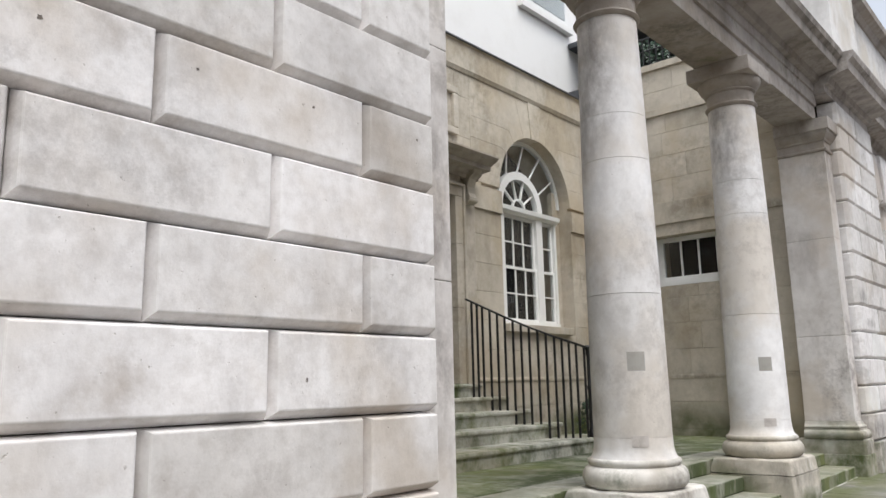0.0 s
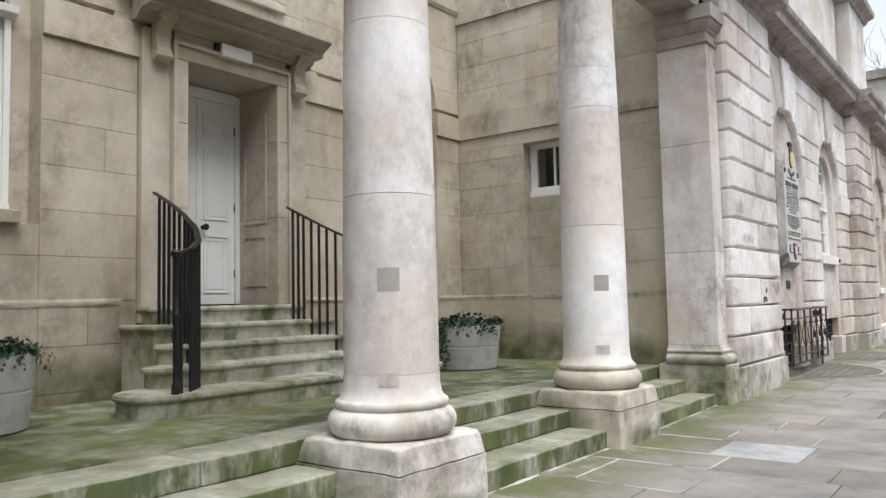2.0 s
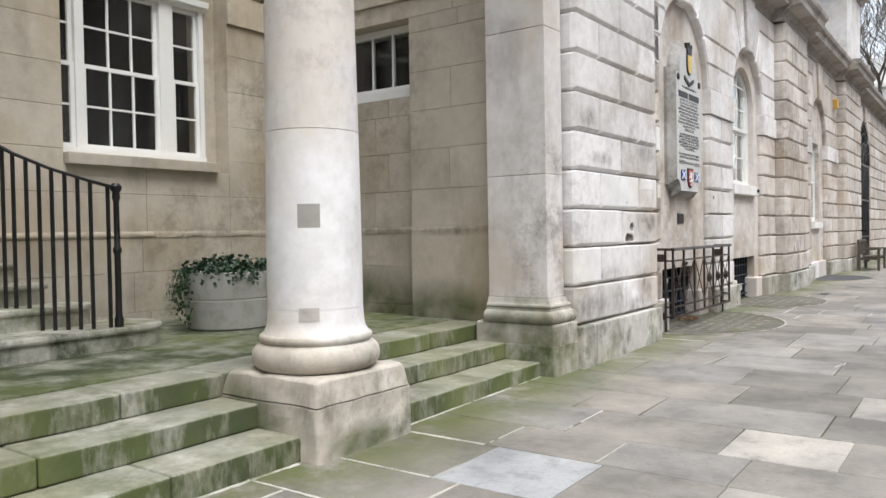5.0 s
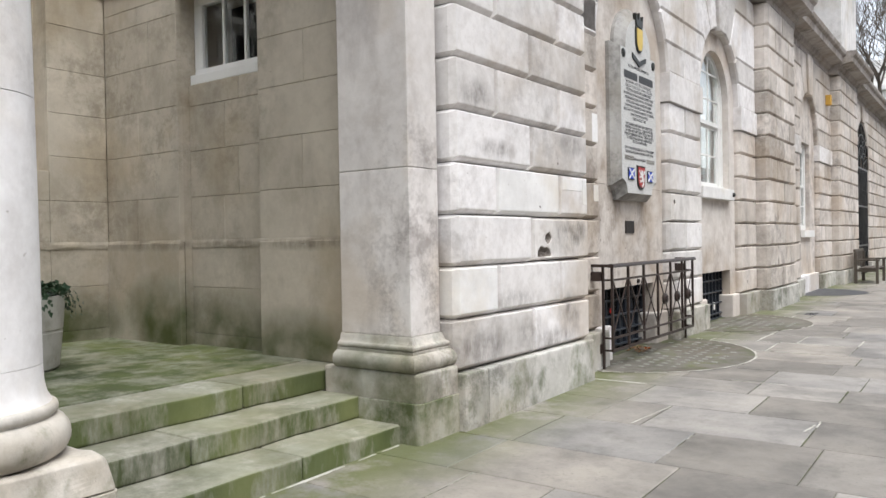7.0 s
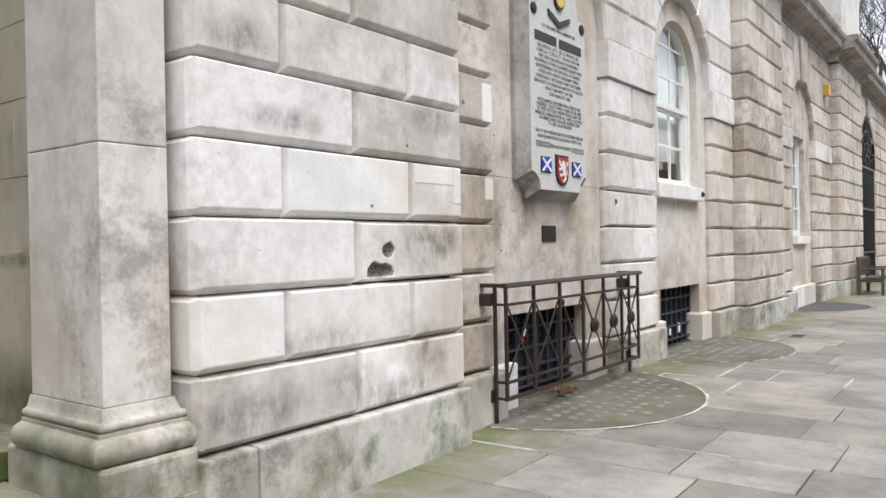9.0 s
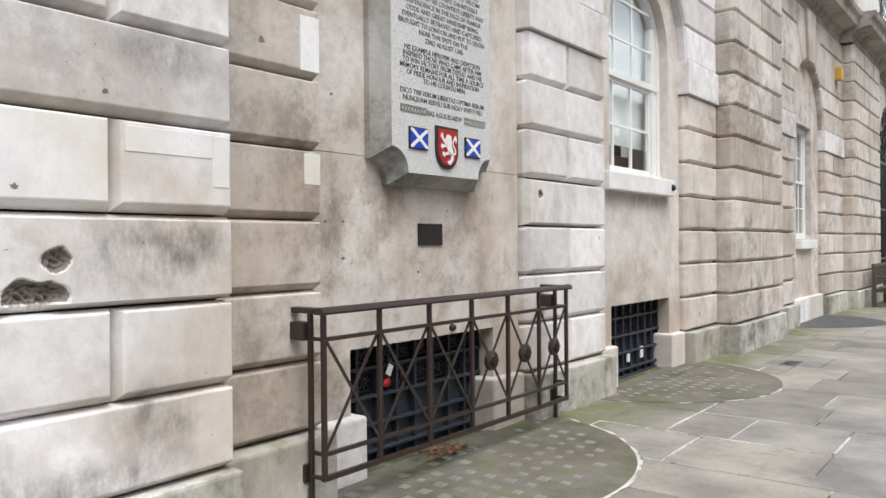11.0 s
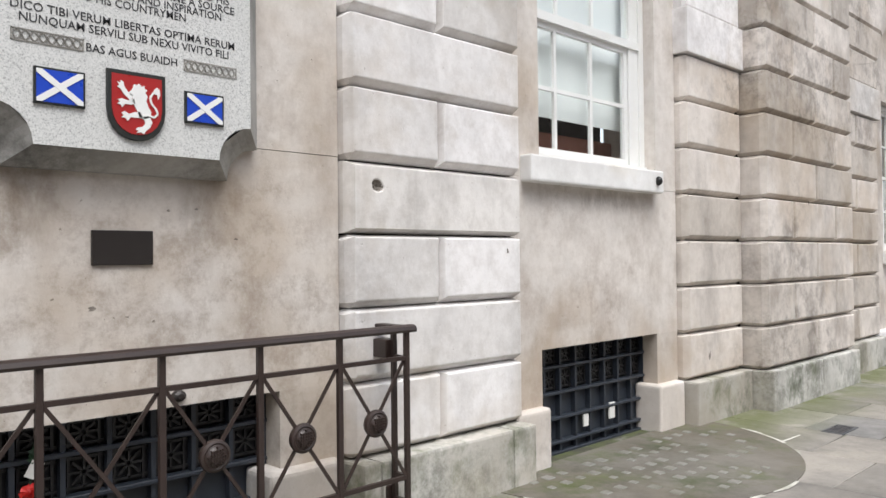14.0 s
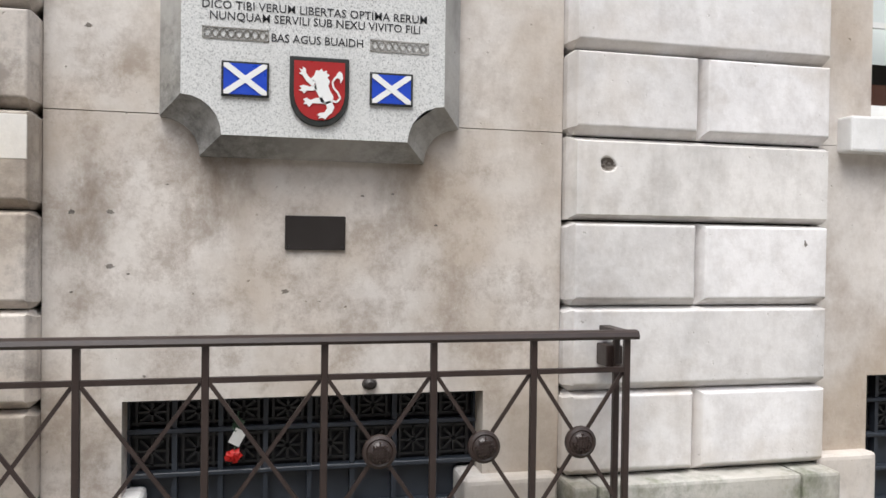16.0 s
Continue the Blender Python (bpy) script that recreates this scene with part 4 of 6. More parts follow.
part("lead_flashing", boxed(-8.4, BACK + 0.10, 3.3, 13.2, 6.582, 6.615, bevel=0.008), LEAD, back)
bm = bmesh.new()
run_y(bm, [(BACK - 0.05, 3.945), (BACK + 0.035, 3.96), (BACK + 0.035, 4.33), (BACK - 0.05, 4.34)], WINDOWS[0] + WR, 7.12)
run_y(bm, [(BACK - 0.05, 3.945), (BACK + 0.035, 3.96), (BACK + 0.035, 4.33), (BACK - 0.05, 4.34)], 9.46, WINDOWS[1] - WR)
run_y(bm, [(BACK - 0.05, 3.945), (BACK + 0.035, 3.96), (BACK + 0.035, 4.33), (BACK - 0.05, 4.34)], WINDOWS[1] + WR, 12.98)
part("string_course", bm, OCHRE, back)

side = wall_root("wall_return", "ochre ashlar side wall of the portico, streaked black, mossy at its foot")
SIDE_Y = 12.98
bm = bmesh.new()
box(bm, -7.56, -6.25, SIDE_Y + 0.055, 13.9, 0.2, 3.74)
box(bm, -5.085, -3.9, SIDE_Y + 0.055, 13.9, 0.2, 3.74)
box(bm, -6.25, -5.085, 13.16, 13.9, 0.2, 2.90)
box(bm, -7.56, -3.9, SIDE_Y + 0.055, 13.9, 3.74, 6.86)
part("core", bm, OCHRE, side)


def worn_ledge(parent, a, b, where, along, out):
    """A weathered ledge at the head of the plinth, broken along its edge."""
    bm = bmesh.new()
    n = max(8, int((b - a) / 0.05))
    rings = []
    for k in range(n + 1):
        u = a + (b - a) * k / n
        e = out * (0.75 + 0.9 * noise.noise(Vector((u * 4.3, where, 1.0))) + 0.4 * noise.noise(Vector((u * 13, where, 5.0))))
        e = max(0.004, e)
        dz = 0.008 * noise.noise(Vector((u * 5, where, 9.0)))
        ring = [(-0.03, 1.285), (0.006, 1.288 + dz), (e, 1.312 + dz), (e * 0.9, 1.335 + dz), (0.0, 1.362 + dz), (-0.03, 1.364)]
        rings.append([bm.verts.new((where + o, u, z) if along == "y" else (u, where - o, z)) for o, z in ring])
    for p, q in zip(rings, rings[1:]):
        for k in range(6):
            bm.faces.new((p[k], p[(k + 1) % 6], q[(k + 1) % 6], q[k]))
    bm.faces.new(rings[0])
    bm.faces.new(rings[-1][::-1])
    part("plinth_ledge", bm, OCHRE, parent, "broken weathered ledge")


worn_ledge(side, -7.5, -6.24, SIDE_Y, "x", 0.012)
worn_ledge(side, -6.26, -5.075, 13.115, "x", 0.009)
worn_ledge(side, -5.095, -3.93, SIDE_Y, "x", 0.014)
worn_ledge(back, 9.46, 12.98, BACK, "y", 0.018)
worn_ledge(back, 3.6, 6.95, BACK, "y", 0.018)
part("plinth_course", boxed(-7.5, -6.25, SIDE_Y - 0.015, SIDE_Y + 0.05, 0.33, 1.335, bevel=0.008), OCHRE, side)
part("plinth_course", boxed(-5.085, -3.93, SIDE_Y - 0.015, SIDE_Y + 0.05, 0.33, 1.335, bevel=0.008), OCHRE, side)
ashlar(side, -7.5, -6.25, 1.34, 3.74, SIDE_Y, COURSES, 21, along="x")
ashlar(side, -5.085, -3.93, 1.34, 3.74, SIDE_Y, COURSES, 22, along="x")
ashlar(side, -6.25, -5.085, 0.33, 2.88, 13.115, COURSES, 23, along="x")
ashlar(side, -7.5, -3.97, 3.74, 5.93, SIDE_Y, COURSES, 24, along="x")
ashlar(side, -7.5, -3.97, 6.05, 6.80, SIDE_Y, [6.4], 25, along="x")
for z0, z1, o in ((3.95, 4.34, 0.035), (5.93, 6.05, 0.05), (6.80, 6.92, 0.06)):
    bm = boxed(-7.5, -3.97, SIDE_Y - o, SIDE_Y + 0.05, z0, z1, bevel=0.008)
    part("string_course", bm, OCHRE, side)
far_side = wall_root("wall_return", "ochre ashlar side wall near the first pilaster")
part("core", boxed(-7.56, -3.95, 3.0, 3.60, 0.2, 6.6), OCHRE, far_side)

# white upper storey behind
upper = wall_root("upper_storey", "white stucco upper storey set back above the parapet")
part("stucco_wall", boxed(-12, -8.32, 2.5, 13.0, 6.4, 10.8), STUCCO, upper)
part("stucco_wall", boxed(-12, -8.32, 13.0, 26.0, 6.4, 10.8), STUCCO, upper)
w = thing("window", (-8.31, 13.1, 8.75), "white-framed window high in the stucco wall", "window", kind="structure")
part("sill", boxed(0, 0.12, -0.95, 0.95, -0.14, 0.0, bevel=0.01), STUCCO, w)
part("window_frame", boxed(0.0, 0.06, -0.8, 0.8, 0.02, 1.6, bevel=0.01), WHITE, w)
part("pane", boxed(0.062, 0.07, -0.7, 0.7, 0.12, 1.5), GLASS, w)


# ---------------- the door and its surround ----------------
DY, DZ = 8.30, 1.27
door = tagged(new("doorway"), "moulded stone doorway with a hood on scrolled brackets", "doorway", kind="structure")
SF = BACK + 0.13
for s_ in (-1, 1):
    a, b = sorted((DY + s_ * 0.64, DY + s_ * 0.80))
    for z0, z1 in ((DZ, 2.35), (2.353, 3.3), (3.303, 4.02)):
        part("architrave", boxed(-8.38, SF, a, b, z0, z1, bevel=0.01), SURROUND, door)
    a, b = sorted((DY + s_ * 0.803, DY + s_ * 1.17))
    part("pilaster_strip", boxed(-7.6, SF - 0.06, a, b, 1.10, 4.30, bevel=0.01), SURROUND, door)
part("architrave", boxed(-8.38, SF, DY - 0.80, DY + 0.80, 4.023, 4.18, bevel=0.01), SURROUND, door)
bm = bmesh.new()
for q in ((DY - 0.84, DY - 0.80, DZ, 4.22), (DY + 0.80, DY + 0.84, DZ, 4.22)):
    box(bm, -7.5, SF + 0.03, q[0], q[1], q[2], q[3])
box(bm, -7.5, SF + 0.03, DY - 0.80, DY + 0.80, 4.18, 4.22)
part("outer_moulding", bm, SURROUND, door)
part("frieze", boxed(-7.6, SF - 0.03, DY - 0.80, DY + 0.80, 4.222, 4.52, bevel=0.006), SURROUND, door)


def hood_profile(o):
    return [(BACK, 4.34), (SF, 4.34), (SF + 0.02, 4.38), (SF + 0.06, 4.40), (SF + 0.09, 4.435), (SF + 0.25, 4.45), (SF + 0.255, 4.515), (SF + 0.28, 4.525), (SF + 0.32, 4.55), (SF + 0.37, 4.57), (SF + 0.41, 4.61), (SF + 0.41, 4.635), (BACK, 4.70)]


bm = bmesh.new()
run_y(bm, hood_profile(0), DY - 1.28, DY + 1.20)
part("hood", bm, HOOD, door, "weathered projecting stone hood")
part("hood_lead", boxed(BACK, BACK + 0.05, DY - 1.27, DY + 1.19, 4.66, 4.715), LEAD, door)


def bracket(y):
    bm = bmesh.new()
    pts = [(SF - 0.06, 3.95), (SF + 0.0, 3.93), (SF + 0.06, 3.97), (SF + 0.075, 4.03), (SF + 0.04, 4.10), (SF + 0.03, 4.20), (SF + 0.07, 4.32), (SF + 0.15, 4.38), (SF + 0.19, 4.45), (SF + 0.17, 4.515), (SF - 0.06, 4.52)]
    run_y(bm, pts, y - 0.085, y + 0.085)
    part("bracket", bm, SURROUND, door, "scrolled stone bracket")
    bm = bmesh.new()
    tube(bm, [(SF + 0.03, y - 0.10, 4.0), (SF + 0.03, y + 0.10, 4.0)], 0.045, 14)
    tube(bm, [(SF + 0.115, y - 0.10, 4.45), (SF + 0.115, y + 0.10, 4.45)], 0.06, 14)
    part("scroll", bm, SURROUND, door)


bracket(DY - 0.98)
bracket(DY + 0.98)
# panelled reveals and soffit
for s_ in (-1, 1):
    for z0, z1 in ((1.5, 2.15), (2.3, 3.7)):
        bm = bmesh.new()
        y = DY + s_ * 0.638
        y2 = DY + s_ * 0.625
        a, b = sorted((y, y2))
        for q in ((-8.02, -7.58, z0, z0 + 0.03), (-8.02, -7.58, z1 - 0.03, z1), (-8.02, -7.99, z0 + 0.03, z1 - 0.03), (-7.61, -7.58, z0 + 0.03, z1 - 0.03)):
            box(bm, q[0], q[1], a, b, q[2], q[3])
        part("reveal_panel", bm, SURROUND, door)
for y0, y1 in ((6.85, 7.42), (9.38, 9.75)):
    part("plain_stone", boxed(BACK - 0.055, BACK - 0.004, y0, y1, 4.30, 6.10), OCHRE, back)
# panel above the hood
pan = tagged(new("wall_tablet"), "blank sunk stone panel in a raised moulded frame", "panel", kind="structure")
for q in ((7.44, 9.16, 5.02, 5.13), (7.44, 9.16, 5.68, 5.79), (7.44, 7.55, 5.133, 5.677), (9.05, 9.16, 5.133, 5.677)):
    part("panel_frame", boxed(BACK - 0.02, BACK + 0.06, q[0], q[1], q[2], q[3], bevel=0.018), SURROUND, pan)

XD = -8.15
leafd = thing("double_door", (XD, DY, DZ), "tall white panelled double door with black knobs, closed", "door", kind="structure")
part("door_frame", boxed(-0.08, 0.03, -0.64, -0.575, 0.02, 2.72, bevel=0.006), DOORWHITE, leafd)
part("door_frame", boxed(-0.08, 0.03, 0.575, 0.64, 0.02, 2.72, bevel=0.006), DOORWHITE, leafd)
part("door_frame", boxed(-0.08, 0.03, -0.575, 0.575, 2.60, 2.74, bevel=0.006), DOORWHITE, leafd)
for s_ in (-1, 1):
    a, b = sorted((s_ * 0.003, s_ * 0.572))
    dl = part("door_leaf", boxed(-0.05, 0.0, a, b, 0.02, 2.597, bevel=0.004), DOORWHITE, leafd)
    for z0, z1 in ((0.16, 0.88), (1.08, 1.98), (2.12, 2.42)):
        bm = bmesh.new()
        for o, d in ((0.10, 0.012), (0.15, 0.008)):
            aa, bb = a + o, b - o
            for q in ((aa, bb, z0 + o - 0.1, z0 + o - 0.085), (aa, bb, z1 - o + 0.085, z1 - o + 0.1), (aa, aa + 0.015, z0 + o - 0.085, z1 - o + 0.085), (bb - 0.015, bb, z0 + o - 0.085, z1 - o + 0.085)):
                box(bm, -0.002, d, *q)
        part("door_panel", bm, DOORWHITE, dl)
    bm = bmesh.new()
    prof = [(0.028, 0.0), (0.028, 0.012), (0.012, 0.016), (0.012, 0.05), (0.034, 0.06), (0.042, 0.075), (0.034, 0.095), (0.01, 0.102)]
    lathe(bm, prof, 20)
    for v in bm.verts:
        v.co = Vector((v.co.z, v.co.x + s_ * 0.09, v.co.y + 0.98))
    part("door_knob", bm, IRON, dl, "round black door knob", smooth=True)
    for z in (0.35, 1.2, 2.2):
        part("hinge", boxed(-0.004, 0.014, min(s_ * 0.565, s_ * 0.585), max(s_ * 0.565, s_ * 0.585), z, z + 0.11, bevel=0.003), IRON, dl)
back_door = boxed(-8.45, XD - 0.085, DY - 0.635, DY + 0.635, 0.3, 4.015)
part("dark_backing", back_door, DARK, door)

lamp = thing("bulkhead_light", (SF - 0.03, 8.28, 4.25), "small white box light above the door", "lamp")
part("housing", boxed(0, 0.10, -0.22, 0.22, -0.075, 0.075, bevel=0.012), ENAMEL_WHITE, lamp)
part("bracket", boxed(-0.0, 0.06, -0.27, -0.222, -0.04, 0.07, bevel=0.006), IRON, lamp)
flood = thing("wall_sensor", (BACK + 0.02, 6.95, 4.72), "blue-grey box fixed to the wall beside the hood", "sensor")
part("body", boxed(0, 0.16, -0.13, 0.10, -0.05, 0.05, bevel=0.012), plain("blue_grey_plastic", (0.09, 0.115, 0.19), 0.5), flood)


# ---------------- windows of the recess ----------------
def sash(parent, x, y0, y1, z0, z1, cols, rows, frame_w=0.045, bar_w=0.022, name="sash"):
    sh = part(name, bmesh.new(), WHITE, parent)
    bm = bmesh.new()
    box(bm, x - 0.02, x + 0.02, y0, y1, z0, z0 + frame_w)
    box(bm, x - 0.02, x + 0.02, y0, y1, z1 - frame_w, z1)
    box(bm, x - 0.02, x + 0.02, y0, y0 + frame_w, z0 + frame_w, z1 - frame_w)
    box(bm, x - 0.02, x + 0.02, y1 - frame_w, y1, z0 + frame_w, z1 - frame_w)
    for k in range(1, cols):
        y = y0 + frame_w + (y1 - y0 - 2 * frame_w) * k / cols
        box(bm, x - 0.012, x + 0.016, y - bar_w / 2, y + bar_w / 2, z0 + frame_w, z1 - frame_w)
    for k in range(1, rows):
        z = z0 + frame_w + (z1 - z0 - 2 * frame_w) * k / rows
        box(bm, x - 0.011, x + 0.0145, y0 + frame_w, y1 - frame_w, z - bar_w / 2, z + bar_w / 2)
    bmesh.ops.recalc_face_normals(bm, faces=bm.faces)
    bm.to_mesh(sh.data)
    bm.free()
    for i in range(cols):
        for j in range(rows):
            w, h = (y1 - y0 - 2 * frame_w) / cols, (z1 - z0 - 2 * frame_w) / rows
            ya, za = y0 + frame_w + i * w, z0 + frame_w + j * h
            pane = part("pane", boxed(x - 0.006, x - 0.002, ya + 0.004, ya + w - 0.004, za + 0.004, za + h - 0.004), GLASS, sh)
            pane.visible_shadow = False
    return sh


def arched_bar(bm, yc, zc, r0, r1, x0, x1, a0=0, a1=180, n=20):
    for k in range(n):
        b0, b1 = a0 + (a1 - a0) * k / n, a0 + (a1 - a0) * (k + 1) / n
        p = [(yc + r * math.cos(radians(b)), zc + r * math.sin(radians(b))) for r, b in ((r0, b0), (r1, b0), (r1, b1), (r0, b1))]
        slab_yz(bm, p, x0, x1)


def venetian(y):
    root = thing("window", (-7.75, y, 0), "white three-light sash window under an arched fanlight", "window", "portico windows", "structure")
    bm = bmesh.new()
    zb, zt, c = 2.20, 4.08, -0.21
    lights = ((-1.02, -0.80, 1), (-0.71, 0.24, 3), (0.42, 0.80, 1))
    cuts = [-1.06, -1.02, -0.80, -0.71, 0.24, 0.42, 0.80, 0.86]
    for a, b in zip(cuts[::2], cuts[1::2]):
        box(bm, -0.08, 0.05, a, b, zb + 0.08, zt - 0.002)
    box(bm, -0.10, 0.07, -1.06, 0.86, zb, zb + 0.078)
    part("window_frame", bm, WHITE, root)
    bm = bmesh.new()
    run_y(bm, [(-0.1, zt), (0.05, zt), (0.07, zt + 0.03), (0.12, zt + 0.05), (0.13, zt + 0.12), (-0.1, zt + 0.13)], -1.06, 0.90)
    part("transom", bm, WHITE, root)
    for a, b, cols in lights:
        sash(root, 0.0, a, b, zb + 0.08, 3.20, cols, 2)
        sash(root, -0.026, a, b, 3.16, zt - 0.004, cols, 2)
    bm = bmesh.new()
    zc = zt + 0.13
    arched_bar(bm, c, zc, 0.52, 0.66, -0.06, 0.05)
    arched_bar(bm, c, zc, 0.16, 0.19, -0.03, 0.02)
    for a in (36, 72, 108, 144):
        q = [(c + r * math.cos(radians(a)), zc + r * math.sin(radians(a))) for r in (0.19, 0.52)]
        bar(bm, (-0.005, *q[0]), (-0.005, *q[1]), 0.022, 0.045, (1, 0, 0))
    arched_bar(bm, 0.0, SPRING, WR - 0.07, WR - 0.002, -0.05, 0.03)
    for a in (30, 60, 90, 120, 150):
        q = [(c + 0.66 * math.cos(radians(a)), zc + 0.66 * math.sin(radians(a))), ((WR - 0.07) * math.cos(radians(a)), SPRING + (WR - 0.07) * math.sin(radians(a)))]
        bar(bm, (-0.005, *q[0]), (-0.005, *q[1]), 0.02, 0.03, (1, 0, 0))
    part("fanlight_frame", bm, WHITE, root)
    bm = bmesh.new()
    slab_yz(bm, [(-1.05, zc)] + arc(0, SPRING, WR - 0.02, 0, 180, 24)[::-1] + [(1.05, zc)], -0.012, -0.008)
    p = part("fanlight_pane", bm, GLASS, root)
    p.visible_shadow = False
    part("sill", boxed(-0.12, 0.335, -1.055, 0.86, zb - 0.13, zb - 0.004, bevel=0.012), SURROUND, root)
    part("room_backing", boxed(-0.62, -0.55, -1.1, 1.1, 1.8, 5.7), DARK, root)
    bm = bmesh.new()
    box(bm, -0.10, -0.0, 0.86, WR + 0.02, zb - 0.13, SPRING + 0.3)
    part("jamb", bm, OCHRE, root)
    return root


for wy in WINDOWS:
    venetian(wy)

w = thing("window", (-5.655, 13.22, 2.88), "low white side window with three dark panes", "window", kind="structure")
for q in ((-0.59, 0.565, 0.10, 0.16), (-0.59, 0.565, 0.78, 0.86), (-0.59, -0.47, 0.16, 0.78), (0.47, 0.565, 0.16, 0.78)):
    part("window_frame", boxed(q[0], q[1], -0.03, 0.04, q[2], q[3], bevel=0.006), WHITE, w)
for x in (-0.157, 0.157):
    part("glazing_bar", boxed(x - 0.014, x + 0.014, -0.02, 0.02, 0.16, 0.78), WHITE, w)
for k in range(3):
    p = part("pane", boxed(-0.47 + k * 0.313 + 0.015, -0.47 + (k + 1) * 0.313 - 0.015, 0.0, 0.004, 0.16, 0.78), GLASS, w)
    p.visible_shadow = False
part("sill", boxed(-0.575, 0.56, -0.10, 0.05, 0.0, 0.096, bevel=0.01), WHITE, w)
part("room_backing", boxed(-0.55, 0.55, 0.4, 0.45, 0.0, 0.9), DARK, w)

# ---------------- door steps and their railings ----------------
DSTEPS = ((2.06, -5.71, 0.53), (1.62, -6.20, 0.715), (1.36, -6.55, 0.90), (1.24, -6.90, 1.085), (1.05, -7.22, 1.27))
dsteps = tagged(new("door_steps"), "five worn stone door steps with rounded ends, green with moss", "steps", kind="structure")
SC = 8.20
for k, (half, x, z) in enumerate(DSTEPS):
    z0 = 0.30 if k == 0 else DSTEPS[k - 1][2]
    rad = (0.36, 0.20, 0.10, 0.05, 0.05)[k]

    def outline(o):
        h, f, r = half + o, x + o, rad + o
        back_x, inner = max(x - 2 * rad, -7.5), min(half, 1.24)
        turn = range(-180, 1, 15) if k < 3 else range(-90, 1, 15)
        left = [(f - r + r * math.cos(radians(a)), SC - h + r + r * math.sin(radians(a))) for a in turn]
        right = [(px, 2 * SC - py) for px, py in left[::-1]]
        if k < 3:
            return [(-7.5, SC - inner), (back_x - o, SC - inner)] + left + right + [(back_x - o, SC + inner), (-7.5, SC + inner)]
        return [(-7.5, SC - h)] + left + right + [(-7.5, SC + h)]
    bm = bmesh.new()
    spec = [(0.0, z0 + 0.001), (0.0, z - 0.055), (0.028, z - 0.05), (0.034, z - 0.03), (0.028, z - 0.006), (0.015, z)]
    rings = [[bm.verts.new((px, py, zz)) for px, py in outline(o)] for o, zz in spec]
    for a, b in zip(rings, rings[1:]):
        for j in range(len(a)):
            bm.faces.new((a[j], a[(j + 1) % len(a)], b[(j + 1) % len(a)], b[j]))
    bm.faces.new(rings[0][::-1])
    bm.faces.new(rings[-1])
    part("step", bm, DOORSTEP, dsteps)


def stair_rail(s_):
    root = thing("stair_railing", (0, 0, 0), "black iron stair railing with a turned newel post", "railing", "door step railings")
    pts = [(-7.28, 0.91, 2.47), (-7.00, 0.92, 2.34), (-6.65, 0.97, 2.17), (-6.32, 1.07, 2.01), (-6.03, 1.24, 1.87), (-5.83, 1.46, 1.77), (-5.76, 1.65, 1.715)]
    pts = [(x, 8.10 + s_ * d, z) for x, d, z in pts]
    fine = []
    for k in range(len(pts) - 1):
        for f in (0, 0.34, 0.67):
            a, b = Vector(pts[k]), Vector(pts[k + 1])
            fine.append(a.lerp(b, f))
    fine.append(Vector(pts[-1]))
    bm = bmesh.new()
    rings = []
    for k, p in enumerate(fine):
        t = (fine[min(k + 1, len(fine) - 1)] - fine[max(k - 1, 0)]).normalized()
        w = t.cross(Vector((0, 0, 1))).normalized()
        u = w.cross(t)
        rings.append([bm.verts.new(p + w * i + u * j) for i, j in ((0.025, -0.008), (0.025, 0.008), (0.014, 0.015), (-0.014, 0.015), (-0.025, 0.008), (-0.025, -0.008), (-0.014, -0.012), (0.014, -0.012))])
    for a, b in zip(rings, rings[1:]):
        for k in range(8):
            bm.faces.new((a[k], a[(k + 1) % 8], b[(k + 1) % 8], b[k]))
    bm.faces.new(rings[0][::-1])
    bm.faces.new(rings[-1])
    part("handrail", bm, IRON, root)
    acc = 0.0
    for k, (a, b) in enumerate(zip(fine, fine[1:])):
        acc += (b - a).length
        if acc > 0.095 and k < len(fine) - 2:
            acc = 0.0
            foot_z = 0.30
            for half, fx, fz in DSTEPS:
                if b.x <= fx - 0.02 and abs(b.y - SC) < half + 0.02:
                    foot_z = fz
            bm = bmesh.new()
            tube(bm, [(b.x, b.y, foot_z), (b.x, b.y, b.z)], 0.0175, 8)
            part("baluster", bm, IRON, root)
    e = fine[-1]
    bm = bmesh.new()
    lathe(bm, [(0.038, 0.53), (0.038, 0.60), (0.028, 0.63), (0.026, 1.15), (0.036, 1.17), (0.036, 1.20), (0.026, 1.22), (0.024, 1.60), (0.034, 1.63), (0.030, 1.68), (0.045, 1.70), (0.05, 1.73), (0.03, 1.755)], 16, e.x, e.y)
    part("newel_post", bm, IRON, root, "turned iron newel post", smooth=True)


stair_rail(1)
stair_rail(-1)


# ---------------- planters ----------------
def leaf(bm, at, aim, size, r):
    n = aim.normalized()
    s = n.cross(Vector((r.uniform(-1, 1), r.uniform(-1, 1), r.uniform(-1, 1)))).normalized()
    u = s.cross(n)
    tip, base = at + u * size, at - u * size * 0.6
    fold = n * size * 0.18
    v = [bm.verts.new(p) for p in (base, at + s * size * 0.75 - u * 0.2 * size + fold, at + s * size * 0.4 + u * 0.35 * size + fold * 0.5, tip, at - s * size * 0.4 + u * 0.35 * size + fold * 0.5, at - s * size * 0.75 - u * 0.2 * size + fold)]
    bm.faces.new((v[0], v[1], v[2], v[3]))
    bm.faces.new((v[0], v[3], v[4], v[5]))


